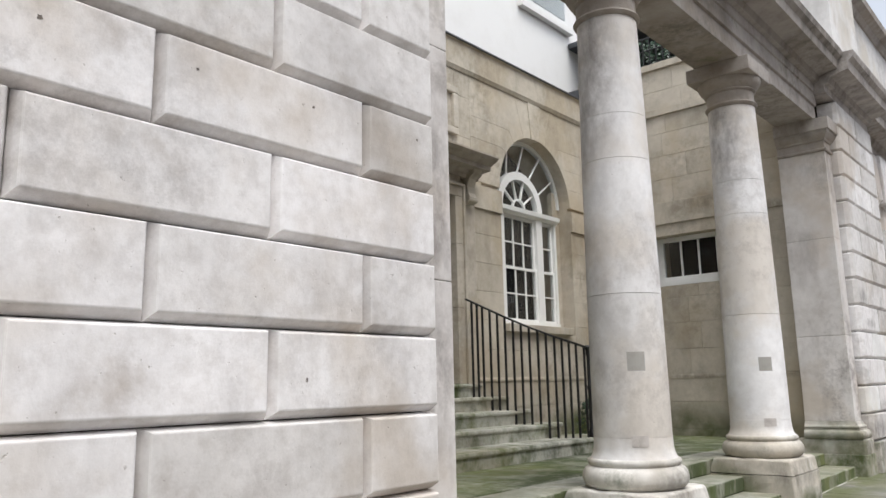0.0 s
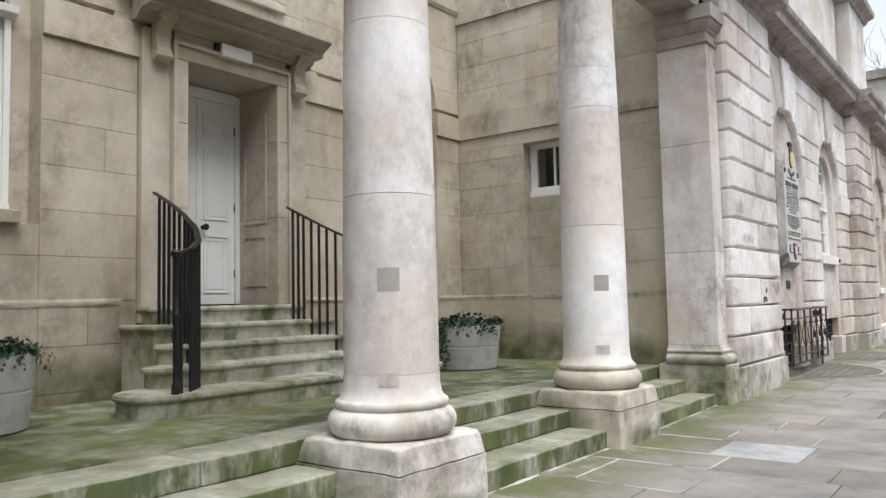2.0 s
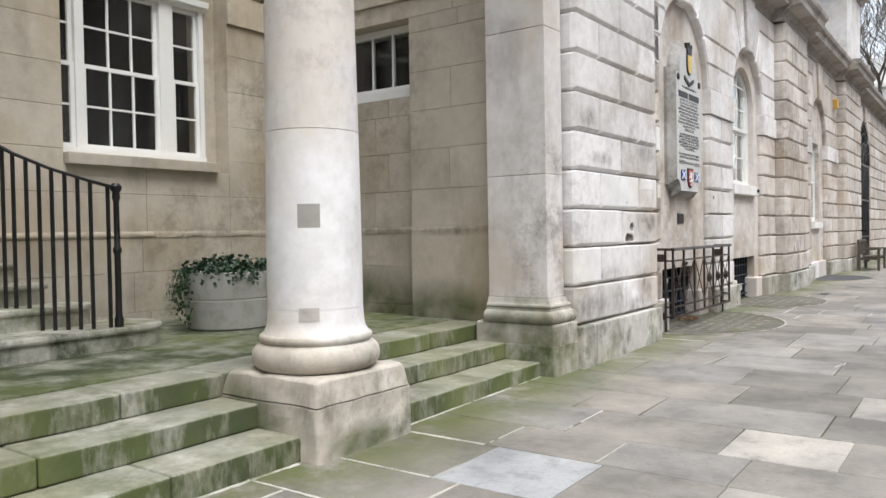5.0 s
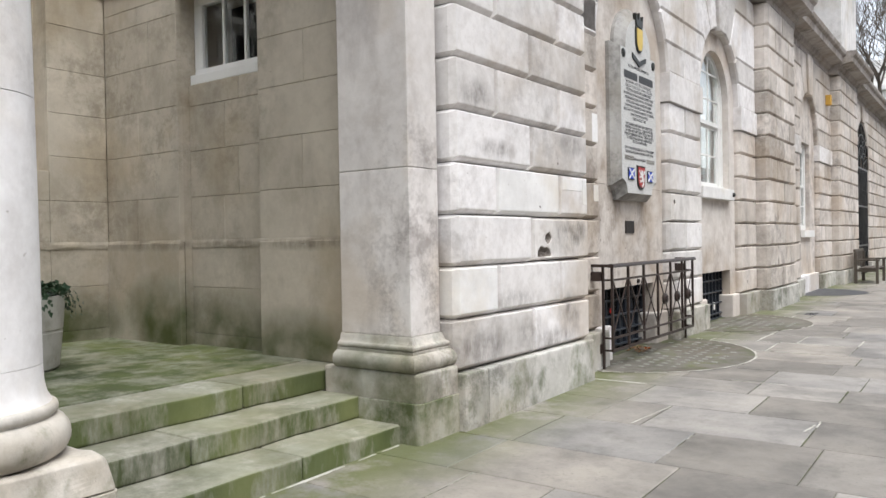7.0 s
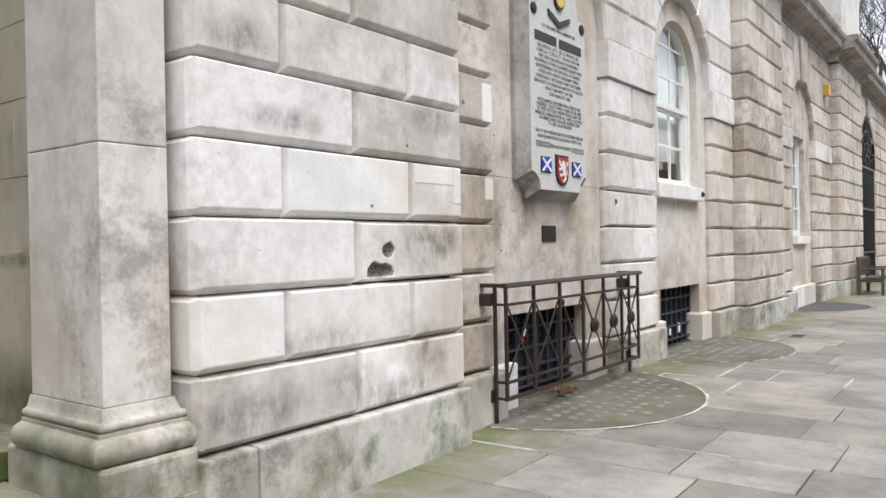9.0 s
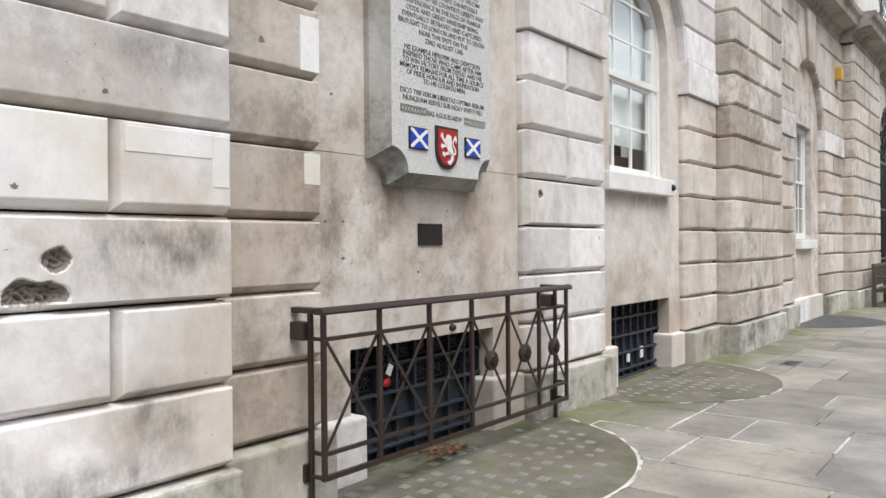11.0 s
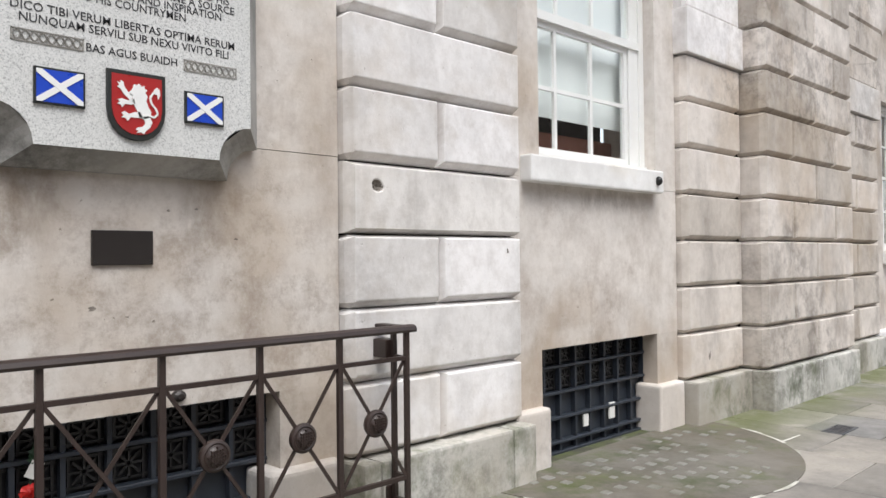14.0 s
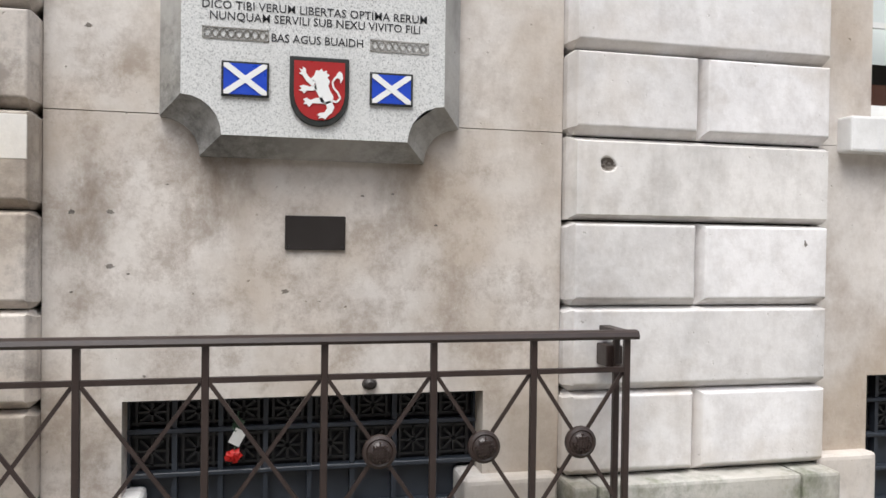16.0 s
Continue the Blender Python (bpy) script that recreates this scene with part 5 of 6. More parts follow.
def planter(x, y, seed):
    r = random.Random(seed)
    root = thing("planter", (x, y, 0.338), "round weathered concrete planter with trailing dark ivy on the landing", "planter", "portico planters")
    bm = bmesh.new()
    lathe(bm, [(0.40, 0.0), (0.425, 0.02), (0.455, 0.30), (0.45, 0.305), (0.45, 0.32), (0.457, 0.325), (0.475, 0.56), (0.47, 0.585), (0.43, 0.59), (0.42, 0.55), (0.40, 0.48)], 40)
    part("pot", bm, CONCRETE, root, smooth=True)
    bm = bmesh.new()
    lathe(bm, [(0.41, 0.47), (0.41, 0.53), (0.2, 0.55)], 24)
    part("soil", bm, SOIL, root)
    bm = bmesh.new()
    for k in range(1000):
        a, d = r.uniform(0, 2 * math.pi), 0.50 * math.sqrt(r.random())
        p = Vector((d * math.cos(a), d * math.sin(a), 0.55 + r.uniform(0, 0.17) * (1.1 - d) + 0.05 * math.sin(3 * a)))
        leaf(bm, p, Vector((r.uniform(-1, 1), r.uniform(-1, 1), r.uniform(0.2, 1.4))), r.uniform(0.022, 0.046), r)
    for k in range(40):
        a = r.uniform(2.9, 4.9) if k % 2 else r.uniform(0, 2 * math.pi)
        n = r.randint(6, 15) if 2.9 < a < 4.9 else r.randint(2, 6)
        for j in range(n):
            f = j / 14
            d = 0.50 + 0.06 * math.sin(f * 3) + r.uniform(-0.01, 0.06)
            aa = a + r.uniform(-0.07, 0.07)
            p = Vector((d * math.cos(aa), d * math.sin(aa), 0.60 - 0.52 * f + r.uniform(-0.02, 0.02)))
            for q in range(2):
                leaf(bm, p + Vector((r.uniform(-0.03, 0.03), r.uniform(-0.03, 0.03), r.uniform(-0.02, 0.02))), Vector((math.cos(aa), math.sin(aa), r.uniform(-0.2, 0.7))), r.uniform(0.016, 0.032), r)
    part("ivy", bm, LEAF, root, "trailing dark green ivy")


planter(-6.22, 11.28, 1)
planter(-6.45, 5.10, 2)

# iron railing and plants on top of the side wall
root = thing("roof_railing", (0, 0, 0), "low black iron railing on top of the side wall", "railing")
for z, w in ((7.52, 0.04), (7.28, 0.03), (6.99, 0.04)):
    bm = bmesh.new()
    bar(bm, (-7.5, 13.1, z), (-4.0, 13.1, z), w, w - 0.01)
    part("rail", bm, IRON, root)
for k in range(28):
    x = -7.48 + k * 0.128
    bm = bmesh.new()
    bar(bm, (x, 13.1, 6.92), (x, 13.1, 7.52), 0.018)
    part("bar", bm, IRON, root)
r = random.Random(8)
bm = bmesh.new()
for k in range(900):
    p = Vector((r.uniform(-7.4, -4.2), r.uniform(13.25, 13.6), 6.9 + r.uniform(0, 0.75)))
    leaf(bm, p, Vector((r.uniform(-1, 1), -1, r.uniform(-0.3, 1))), r.uniform(0.03, 0.06), r)
hedge = part("roof_hedge", bm, LEAF)
tagged(hedge, "dark green shrubs behind the roof railing", "shrub", kind="stuff")
part("roof_bed", boxed(-8.3, -3.95, 13.0, 13.95, 6.60, 6.90), LEAD, upper)

# ---------------- memorial bay ----------------
PX = -3.29
PC = 17.345
memo = thing("memorial_tablet", (0, 0, 0), "grey granite memorial tablet with black lettering and painted shields", "memorial")


def tablet_outline(o):
    h, zb, zs, hr = 0.545 + o, 1.835 - o * 0.85, 3.52 + o * 0.6, 0.40 + o
    cut = 0.16
    left = [(PC - h + cut * math.cos(radians(a)), zb + cut * math.sin(radians(a))) for a in range(90, -1, -15)]
    right = [(PC + h - cut * math.cos(radians(a)), zb + cut * math.sin(radians(a))) for a in range(0, 91, 15)]
    head = [(PC + hr * math.cos(radians(a)), zs + hr * math.sin(radians(a))) for a in range(0, 181, 12)]
    return left + right + [(PC + h, zs)] + head + [(PC - h, zs)]


bm = bmesh.new()
rings = [[bm.verts.new((x, y, z)) for y, z in tablet_outline(o)] for x, o in ((PANEL - 0.02, 0.095), (-3.395, 0.095), (PX - 0.003, 0.003), (PX, 0.0))]
for a, b in zip(rings, rings[1:]):
    for k in range(len(a)):
        bm.faces.new((a[k], a[(k + 1) % len(a)], b[(k + 1) % len(a)], b[k]))
bm.faces.new(rings[0][::-1])
bmesh.ops.triangulate(bm, faces=[f for f in bm.faces if len(f.verts) > 4])
part("moulded_edge", bm, GRANITE_DARK, memo, "weathered splayed edge of the tablet, its shade in the colour")
bm = bmesh.new()
face_ring = [[bm.verts.new((x, y, z)) for y, z in tablet_outline(0.002)] for x in (PX - 0.02, PX + 0.0005)]
for k in range(len(face_ring[0])):
    bm.faces.new((face_ring[0][k], face_ring[0][(k + 1) % len(face_ring[0])], face_ring[1][(k + 1) % len(face_ring[0])], face_ring[1][k]))
bm.faces.new(face_ring[1])
bmesh.ops.triangulate(bm, faces=[f for f in bm.faces if len(f.verts) > 4])
part("slab", bm, GRANITE, memo)

SPIN = Matrix(((0, 0, 1, 0), (1, 0, 0, 0), (0, 1, 0, 0), (0, 0, 0, 1)))


LETTERS = bmesh.new()


def lettering(body, y, z, width, height, x=PX):
    """A raised line of letters facing the street, centred on y, standing on z."""
    cu = bpy.data.curves.new("line", "FONT")
    cu.body, cu.align_x, cu.size, cu.extrude, cu.resolution_u = body, "CENTER", 1.0, 0.03, 2
    cu.offset = 0.003
    tmp = new("tmp", cu)
    bpy.context.view_layer.update()
    me = bpy.data.meshes.new_from_object(tmp.evaluated_get(bpy.context.evaluated_depsgraph_get()))
    bpy.data.objects.remove(tmp)
    xs_ = [v.co.x for v in me.vertices]
    sx = width / (max(xs_) - min(xs_))
    me.transform(Matrix.Translation((x + 0.001, y - sx * (max(xs_) + min(xs_)) / 2, z)) @ SPIN @ Matrix.Diagonal((sx, height / 0.70, 0.05, 1)))
    LETTERS.from_mesh(me)
    bpy.data.meshes.remove(me)


H1 = 0.034
LINES = [
    ("TO THE IMMORTAL MEMORY OF", 3.315, 0.66), ("BORN AT ELDERSLIE", 3.125, 0.80), ("CIRCA 1270 A.D. WHO FROM", 3.078, 0.84),
    ("THE YEAR 1296 FOUGHT DAUNTLESSLY", 3.031, 0.80), ("IN DEFENCE OF HIS COUNTRY'S LIBERTY AND", 2.984, 0.93), ("INDEPENDENCE IN THE FACE OF FEARFUL", 2.937, 0.88),
    ("ODDS AND GREAT HARDSHIP BEING", 2.890, 0.80), ("EVENTUALLY BETRAYED AND CAPTURED", 2.843, 0.88), ("BROUGHT TO LONDON AND PUT TO DEATH", 2.796, 0.95), ("NEAR THIS SPOT ON THE", 2.749, 0.54), ("23RD AUGUST 1305", 2.702, 0.42),
    ("HIS EXAMPLE HEROISM AND DEVOTION", 2.630, 0.84), ("INSPIRED THOSE WHO CAME AFTER HIM", 2.590, 0.87), ("TO WIN VICTORY FROM DEFEAT AND HIS", 2.550, 0.88), ("MEMORY REMAINS FOR ALL TIME A SOURCE", 2.510, 0.93), ("OF PRIDE HONOUR AND INSPIRATION", 2.470, 0.80), ("TO HIS COUNTRYMEN", 2.430, 0.46),
    ("DICO TIBI VERUM LIBERTAS OPTIMA RERUM", 2.347, 0.93), ("NUNQUAM SERVILI SUB NEXU VIVITO FILI", 2.302, 0.87), ("BAS AGUS BUAIDH", 2.226, 0.38)]
for body, z, w in LINES:
    lettering(body, PC, z, w, H1)
letters = part("lettering", LETTERS, INK, memo, "raised black capital lettering")
letters["kind"] = "stuff"
# the name line stands as plain bars
name_line = part("carved_line", boxed(PX, PX + 0.003, PC - 0.46, PC - 0.05, 3.175, 3.265), INK, memo)
part("carved_line", boxed(PX, PX + 0.003, PC + 0.0, PC + 0.46, 3.175, 3.265), INK, memo)


def knot_band(y0, y1, z0, z1):
    bm = bmesh.new()
    for q in ((y0, y1, z0, z0 + 0.005), (y0, y1, z1 - 0.005, z1), (y0, y0 + 0.005, z0, z1), (y1 - 0.005, y1, z0, z1)):
        box(bm, PX, PX + 0.004, *q)
    n = 4
    for ph in (0, math.pi):
        for off in (0.0, 0.5):
            pts = [(PX + 0.003, y0 + 0.008 + (y1 - y0 - 0.016) * k / 60, (z0 + z1) / 2 + (z1 - z0) * 0.36 * math.sin(2 * math.pi * n * k / 60 + ph + off)) for k in range(61)]
            for a, b in zip(pts, pts[1:]):
                bar(bm, a, b, 0.0028, 0.003, (1, 0, 0))
    part("knotwork_band", bm, GRANITE_DARK, memo, "carved interlaced knotwork band")


knot_band(16.88, 17.145, 2.222, 2.272)
knot_band(17.565, 17.82, 2.214, 2.264)


def saltire(y0, y1, z0, z1):
    fl = part("flag_plaque", boxed(PX, PX + 0.012, y0, y1, z0, z1, bevel=0.002), BLACK, memo, "small enamelled blue flag with a white diagonal cross")
    m = 0.009
    part("field", boxed(PX + 0.011, PX + 0.014, y0 + m, y1 - m, z0 + m, z1 - m), BLUE, fl)
    bm = bmesh.new()
    a, b, c, d = y0 + m, y1 - m, z0 + m, z1 - m
    t = 0.020
    slab_yz(bm, [(a, c), (a + t, c), (b, d - t * 0.75), (b, d), (b - t, d), (a, c + t * 0.75)], PX + 0.013, PX + 0.0165)
    slab_yz(bm, [(a, d), (a, d - t * 0.75), (b - t, c), (b, c), (b, c + t * 0.75), (a + t, d)], PX + 0.013, PX + 0.0175)
    part("cross", bm, ENAMEL_WHITE, fl)


saltire(16.957, 17.147, 1.99, 2.134)
saltire(17.565, 17.750, 1.984, 2.124)


def shield_poly(cy, w, z0, z1):
    p = [(cy - w, z1), (cy - w, z0 + (z1 - z0) * 0.45)]
    p += [(cy - w * math.cos(radians(a)) ** 0.9, z0 + (z1 - z0) * 0.45 * (1 - math.sin(radians(a)))) for a in (20, 40, 55, 70, 80)]
    p += [(cy, z0)]
    return p + [(2 * cy - y, z) for y, z in p[-2::-1]]


bm = bmesh.new()
slab_yz(bm, shield_poly(17.353, 0.123, 1.882, 2.17), PX, PX + 0.016, 0.003)
sh = part("shield", bm, BLACK, memo, "red shield with a white rampant beast, black border")
bm = bmesh.new()
slab_yz(bm, shield_poly(17.353, 0.105, 1.907, 2.152), PX + 0.014, PX + 0.019)
part("field", bm, RED, sh)
bm = bmesh.new()
cy, cz = 17.353, 2.035
X0, X1 = PX + 0.018, PX + 0.0225


def blob(pts):
    slab_yz(bm, [(cy + y, cz + z) for y, z in pts], X0, X1)


blob([(-0.023, 0.058), (-0.036, 0.045), (-0.029, 0.034), (-0.016, 0.032), (-0.023, 0.010), (-0.003, -0.028), (0.006, -0.052), (0.026, -0.062), (0.052, -0.049), (0.058, -0.028), (0.045, -0.006), (0.036, 0.016), (0.042, 0.036), (0.032, 0.052), (0.042, 0.062), (0.029, 0.068), (0.029, 0.081), (0.016, 0.075), (0.006, 0.087), (-0.003, 0.078), (-0.015, 0.081)])
blob([(-0.016, 0.032), (-0.039, 0.045), (-0.055, 0.065), (-0.058, 0.084), (-0.070, 0.092), (-0.070, 0.079), (-0.084, 0.083), (-0.075, 0.070), (-0.086, 0.063), (-0.070, 0.055), (-0.058, 0.036), (-0.029, 0.010)])
blob([(-0.016, 0.019), (-0.042, 0.010), (-0.065, 0.016), (-0.084, 0.010), (-0.073, 0.002), (-0.086, -0.008), (-0.070, -0.010), (-0.065, -0.021), (-0.052, -0.006), (-0.029, -0.006), (-0.010, 0.000)])
blob([(0.010, -0.032), (-0.016, -0.036), (-0.036, -0.045), (-0.055, -0.036), (-0.068, -0.044), (-0.058, -0.052), (-0.068, -0.063), (-0.052, -0.063), (-0.042, -0.075), (-0.029, -0.058), (-0.003, -0.058), (0.023, -0.058)])
blob([(0.023, -0.052), (0.032, -0.078), (0.019, -0.094), (0.000, -0.097), (-0.010, -0.107), (0.003, -0.110), (-0.005, -0.121), (0.013, -0.117), (0.026, -0.123), (0.036, -0.107), (0.052, -0.094), (0.062, -0.071), (0.049, -0.042)])
blob([(0.065, 0.049), (0.071, 0.071), (0.084, 0.081), (0.094, 0.071), (0.097, 0.049), (0.087, 0.029), (0.083, 0.049), (0.075, 0.052)])
tail = [(0.045, -0.042), (0.071, -0.049), (0.086, -0.031), (0.075, -0.008), (0.058, 0.010), (0.053, 0.034), (0.065, 0.053), (0.084, 0.066)]
for a, b in zip(tail, tail[1:]):
    bar(bm, ((X0 + X1) / 2, cy + a[0], cz + a[1]), ((X0 + X1) / 2, cy + b[0], cz + b[1]), 0.0085, 0.005, (1, 0, 0))
part("beast", bm, ENAMEL_WHITE, sh, "white heraldic beast")
# crest at the head
bm = bmesh.new()
slab_yz(bm, shield_poly(17.345, 0.105, 3.53, 3.83), PX, PX + 0.02, 0.003)
cr = part("crest", bm, BLACK, memo, "gold shield with a black crown above")
bm = bmesh.new()
slab_yz(bm, shield_poly(17.345, 0.088, 3.555, 3.815), PX + 0.018, PX + 0.026)
part("field", bm, GOLD, cr)
bm = bmesh.new()
slab_yz(bm, [(17.26, 3.835), (17.43, 3.835), (17.45, 3.90), (17.46, 3.99), (17.415, 3.92), (17.38, 3.92), (17.345, 4.01), (17.31, 3.92), (17.275, 3.92), (17.23, 3.99), (17.24, 3.90)], PX - 0.02, PX + 0.025)
part("crown", bm, BLACK, cr)
bm = bmesh.new()
slab_yz(bm, [(17.13, 3.50), (17.22, 3.47), (17.345, 3.42), (17.47, 3.47), (17.56, 3.50), (17.55, 3.44), (17.46, 3.41), (17.345, 3.36), (17.23, 3.41), (17.14, 3.44)], PX, PX + 0.015)
part("scroll", bm, BLACK, cr)
for y in (16.87, 17.82):
    bm = bmesh.new()
    lathe(bm, [(0.052, 0.0), (0.05, 0.012), (0.02, 0.022)], 20)
    for v in bm.verts:
        v.co = Vector((PX + v.co.z, y + v.co.x, 3.45 + v.co.y))
    part("boss", bm, BLACK, memo, "round dark boss", smooth=True)

sign = thing("bronze_plate", (PANEL, 17.352, 1.437), "small blank dark bronze plate screwed to the stone", "sign")
part("plate", boxed(-0.01, 0.014, -0.131, 0.131, -0.075, 0.075, bevel=0.003), BRONZE, sign)
for y in (-0.118, 0.118):
    bm = bmesh.new()
    lathe(bm, [(0.006, 0), (0.005, 0.004)], 10)
    for v in bm.verts:
        v.co = Vector((0.013 + v.co.z, y + v.co.x, -0.06 + v.co.y))
    part("screw", bm, IRON, sign)


# ---------------- the railing before the memorial ----------------
RX = -3.10
rail = thing("area_railing", (0, 0, 0), "brown painted iron railing with crossed bars and round rosettes", "railing")
POSTS = [16.02, 16.46, 16.92, 17.375, 17.82, 18.253, 18.68]
for k, y in enumerate(POSTS):
    part("upright", boxed(RX - 0.013, RX + 0.013, y - 0.014, y + 0.014, 0.10, 1.0, bevel=0.003, seg=1), BROWN_IRON, rail)
bm = bmesh.new()
run_y(bm, [(RX - 0.03, 0.995), (RX + 0.03, 0.995), (RX + 0.036, 1.008), (RX + 0.028, 1.026), (RX + 0.012, 1.034), (RX - 0.012, 1.034), (RX - 0.028, 1.026), (RX - 0.036, 1.008)], 15.985, 18.725)
part("top_rail", bm, BROWN_IRON, rail)
for y in (16.02, 18.68):
    part("return_rail", boxed(SET + 0.002, RX - 0.037, y - 0.028, y + 0.028, 0.998, 1.03, bevel=0.006), BROWN_IRON, rail)
    part("upright", boxed(SET + 0.115, SET + 0.141, y - 0.014, y + 0.014, -0.12, 0.998, bevel=0.003, seg=1), BROWN_IRON, rail)
    for z in (0.862, 0.245, 0.115):
        part("return_bar", boxed(SET + 0.142, RX - 0.014, y - 0.010, y + 0.010, z - 0.010, z + 0.010), BROWN_IRON, rail)
    for z in (0.90, 0.13):
        part("wall_bracket", boxed(SET + 0.002, SET + 0.114, y - 0.04, y + 0.04, z - 0.05, z + 0.05, bevel=0.008), BROWN_IRON, rail)
for a, b in zip(POSTS, POSTS[1:]):
    for z, h in ((0.862, 0.011), (0.245, 0.011), (0.115, 0.015)):
        part("cross_rail", boxed(RX - 0.011, RX + 0.011, a + 0.0145, b - 0.0145, z - h, z + h), BROWN_IRON, rail)
    for z0, z1, dx in ((0.257, 0.850, -0.005), (0.850, 0.257, 0.005)):
        bm = bmesh.new()
        bar(bm, (RX + dx, a + 0.016, z0), (RX + dx, b - 0.016, z1), 0.016, 0.009, (1, 0, 0))
        part("diagonal", bm, BROWN_IRON, rail)
for k in (3, 4, 5):
    y = (POSTS[k] + POSTS[k + 1]) / 2
    bm = bmesh.new()
    lathe(bm, [(0.066, -0.014), (0.070, 0.0), (0.068, 0.014), (0.056, 0.02), (0.05, 0.016), (0.042, 0.020), (0.03, 0.030), (0.012, 0.034)], 28)
    for i in range(7):
        for j in range(7):
            u, v_ = (i - 3) * 0.013, (j - 3) * 0.013
            if u * u + v_ * v_ < 0.040 ** 2:
                box(bm, u - 0.0035, u + 0.0035, v_ - 0.0035, v_ + 0.0035, 0.018, 0.037)
    for v in bm.verts:
        v.co = Vector((RX + 0.006 + v.co.z, y + v.co.x, 0.555 + v.co.y))
    part("rosette", bm, BROWN_IRON, rail, "round cast rosette with a studded centre")


# ---------------- cellar openings ----------------
def grille(name, y0, y1, z0, z1, label, pierced):
    """A cast-iron cellar front: ledged crossbars, uprights, plain panels below and pierced ones above."""
    x = -3.60
    root = thing(name, (0, 0, 0), label, "grille")
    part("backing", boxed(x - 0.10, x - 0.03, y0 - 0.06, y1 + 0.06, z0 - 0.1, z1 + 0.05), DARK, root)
    h = z1 - z0
    rows = [z0 + 0.012, z0 + 0.11 * h, z0 + 0.33 * h, z0 + 0.56 * h, z0 + 0.80 * h, z1 - 0.010]
    for z in rows:
        part("crossbar", boxed(x - 0.02, x + 0.040, y0, y1, z - 0.011, z + 0.011, bevel=0.004, seg=1), BLUE_IRON, root)
    n = 8
    for k in range(n + 1):
        y = y0 + (y1 - y0) * k / n
        part("bar", boxed(x - 0.018, x + 0.026, y - 0.011, y + 0.011, z0, z1), BLUE_IRON, root)
    for i in range(n):
        a, b = y0 + (y1 - y0) * i / n + 0.012, y0 + (y1 - y0) * (i + 1) / n - 0.012
        for j in range(5):
            lo, hi = rows[j] + 0.012, rows[j + 1] - 0.012
            if j >= pierced:
                bm = bmesh.new()
                w, d = b - a, hi - lo
                yc, zc = (a + b) / 2, (lo + hi) / 2
                for f in (0.12, 0.88):
                    box(bm, x - 0.022, x - 0.008, a + w * f - 0.006, a + w * f + 0.006, lo, hi)
                    box(bm, x - 0.021, x - 0.009, a, b, lo + d * f - 0.006, lo + d * f + 0.006)
                for e in range(8):
                    ca, sa = math.cos(e * math.pi / 4), math.sin(e * math.pi / 4)
                    bar(bm, (x - 0.015, yc + 0.010 * ca, zc + 0.010 * sa), (x - 0.015, yc + w * 0.40 * ca, zc + d * 0.40 * sa), 0.011, 0.012, (1, 0, 0))
                part("lattice", bm, IRON, root)
            else:
                part("back_panel", boxed(x - 0.028, x - 0.016, a, b, lo, hi), BLUE_IRON, root)


grille("cellar_grille", 16.56, 18.13, -0.09, 0.718, "blue-black iron cellar grille with pierced upper panels", 3)
grille("cellar_grille", 20.22, 21.73, -0.07, 0.735, "blue-black iron cellar grille below the window", 3)
for y0, y1, top in ((16.255, 16.64, 0.31), (18.03, 18.48, 0.33), (19.875, 20.23, 0.35), (21.66, 22.05, 0.32)):
    st = part("jamb_stone", boxed(-3.62, PANEL + 0.075, y0, y1, -0.4, top, bevel=0.03, seg=3), PORTLAND)
    tagged(st, "worn pale stone block at the foot of the opening", "stone", kind="structure")
tagged(part("jamb_stone", boxed(-3.62, PANEL + 0.09, 27.08, 29.31, -0.4, 0.36, bevel=0.02), PORTLAND), "pale stone plinth under the narrow window", "stone", kind="structure")

for y, z, w, h in ((21.25, 0.155, 0.075, 0.125), (20.90, 0.13, 0.06, 0.09)):
    n_ = thing("paper_note", (-3.565, y, z), "small white paper note stuck on the grille", "paper")
    part("sheet", boxed(-0.012, 0.0, -w / 2, w / 2, -h / 2, h / 2), PAPER, n_)
rose = thing("rose", (-3.555, 17.01, 0.44), "single red rose with a white card tied to the grille", "flower")
bm = bmesh.new()
r = random.Random(3)
for k in range(26):
    a = k * 2.4
    d = 0.004 + 0.0011 * k
    leaf(bm, Vector((0.015, d * math.cos(a), d * math.sin(a) * 0.8)), Vector((1, math.cos(a) * 0.6, math.sin(a) * 0.6)), 0.018, r)
part("petals", bm, PETAL, rose)
bm = bmesh.new()
tube(bm, [(0.01, 0.0, 0.01), (0.014, 0.012, 0.08), (0.01, 0.02, 0.20)], 0.004, 6)
part("stem", bm, LEAF, rose)
bm = bmesh.new()
for k in range(7):
    leaf(bm, Vector((0.018, 0.015 + r.uniform(-0.02, 0.02), 0.14 + r.uniform(-0.02, 0.05))), Vector((1, r.uniform(-0.5, 0.5), 0.3)), 0.022, r)
part("leaves", bm, LEAF, rose)
bm = boxed(0.012, 0.015, -0.026, 0.026, -0.036, 0.036)
bmesh.ops.rotate(bm, verts=bm.verts, matrix=Matrix.Rotation(radians(-28), 3, "X"))
bmesh.ops.translate(bm, verts=bm.verts, vec=(0.008, 0.016, 0.085))
part("card", bm, PAPER, rose, "white card")
r = random.Random(12)
bm = bmesh.new()
for k in range(90):
    leaf(bm, Vector((-3.32 + r.uniform(-0.12, 0.12), 17.28 + r.gauss(0, 0.13), -0.055 + r.uniform(0, 0.03))), Vector((r.uniform(-0.5, 0.5), r.uniform(-0.5, 0.5), 1)), r.uniform(0.012, 0.032), r)
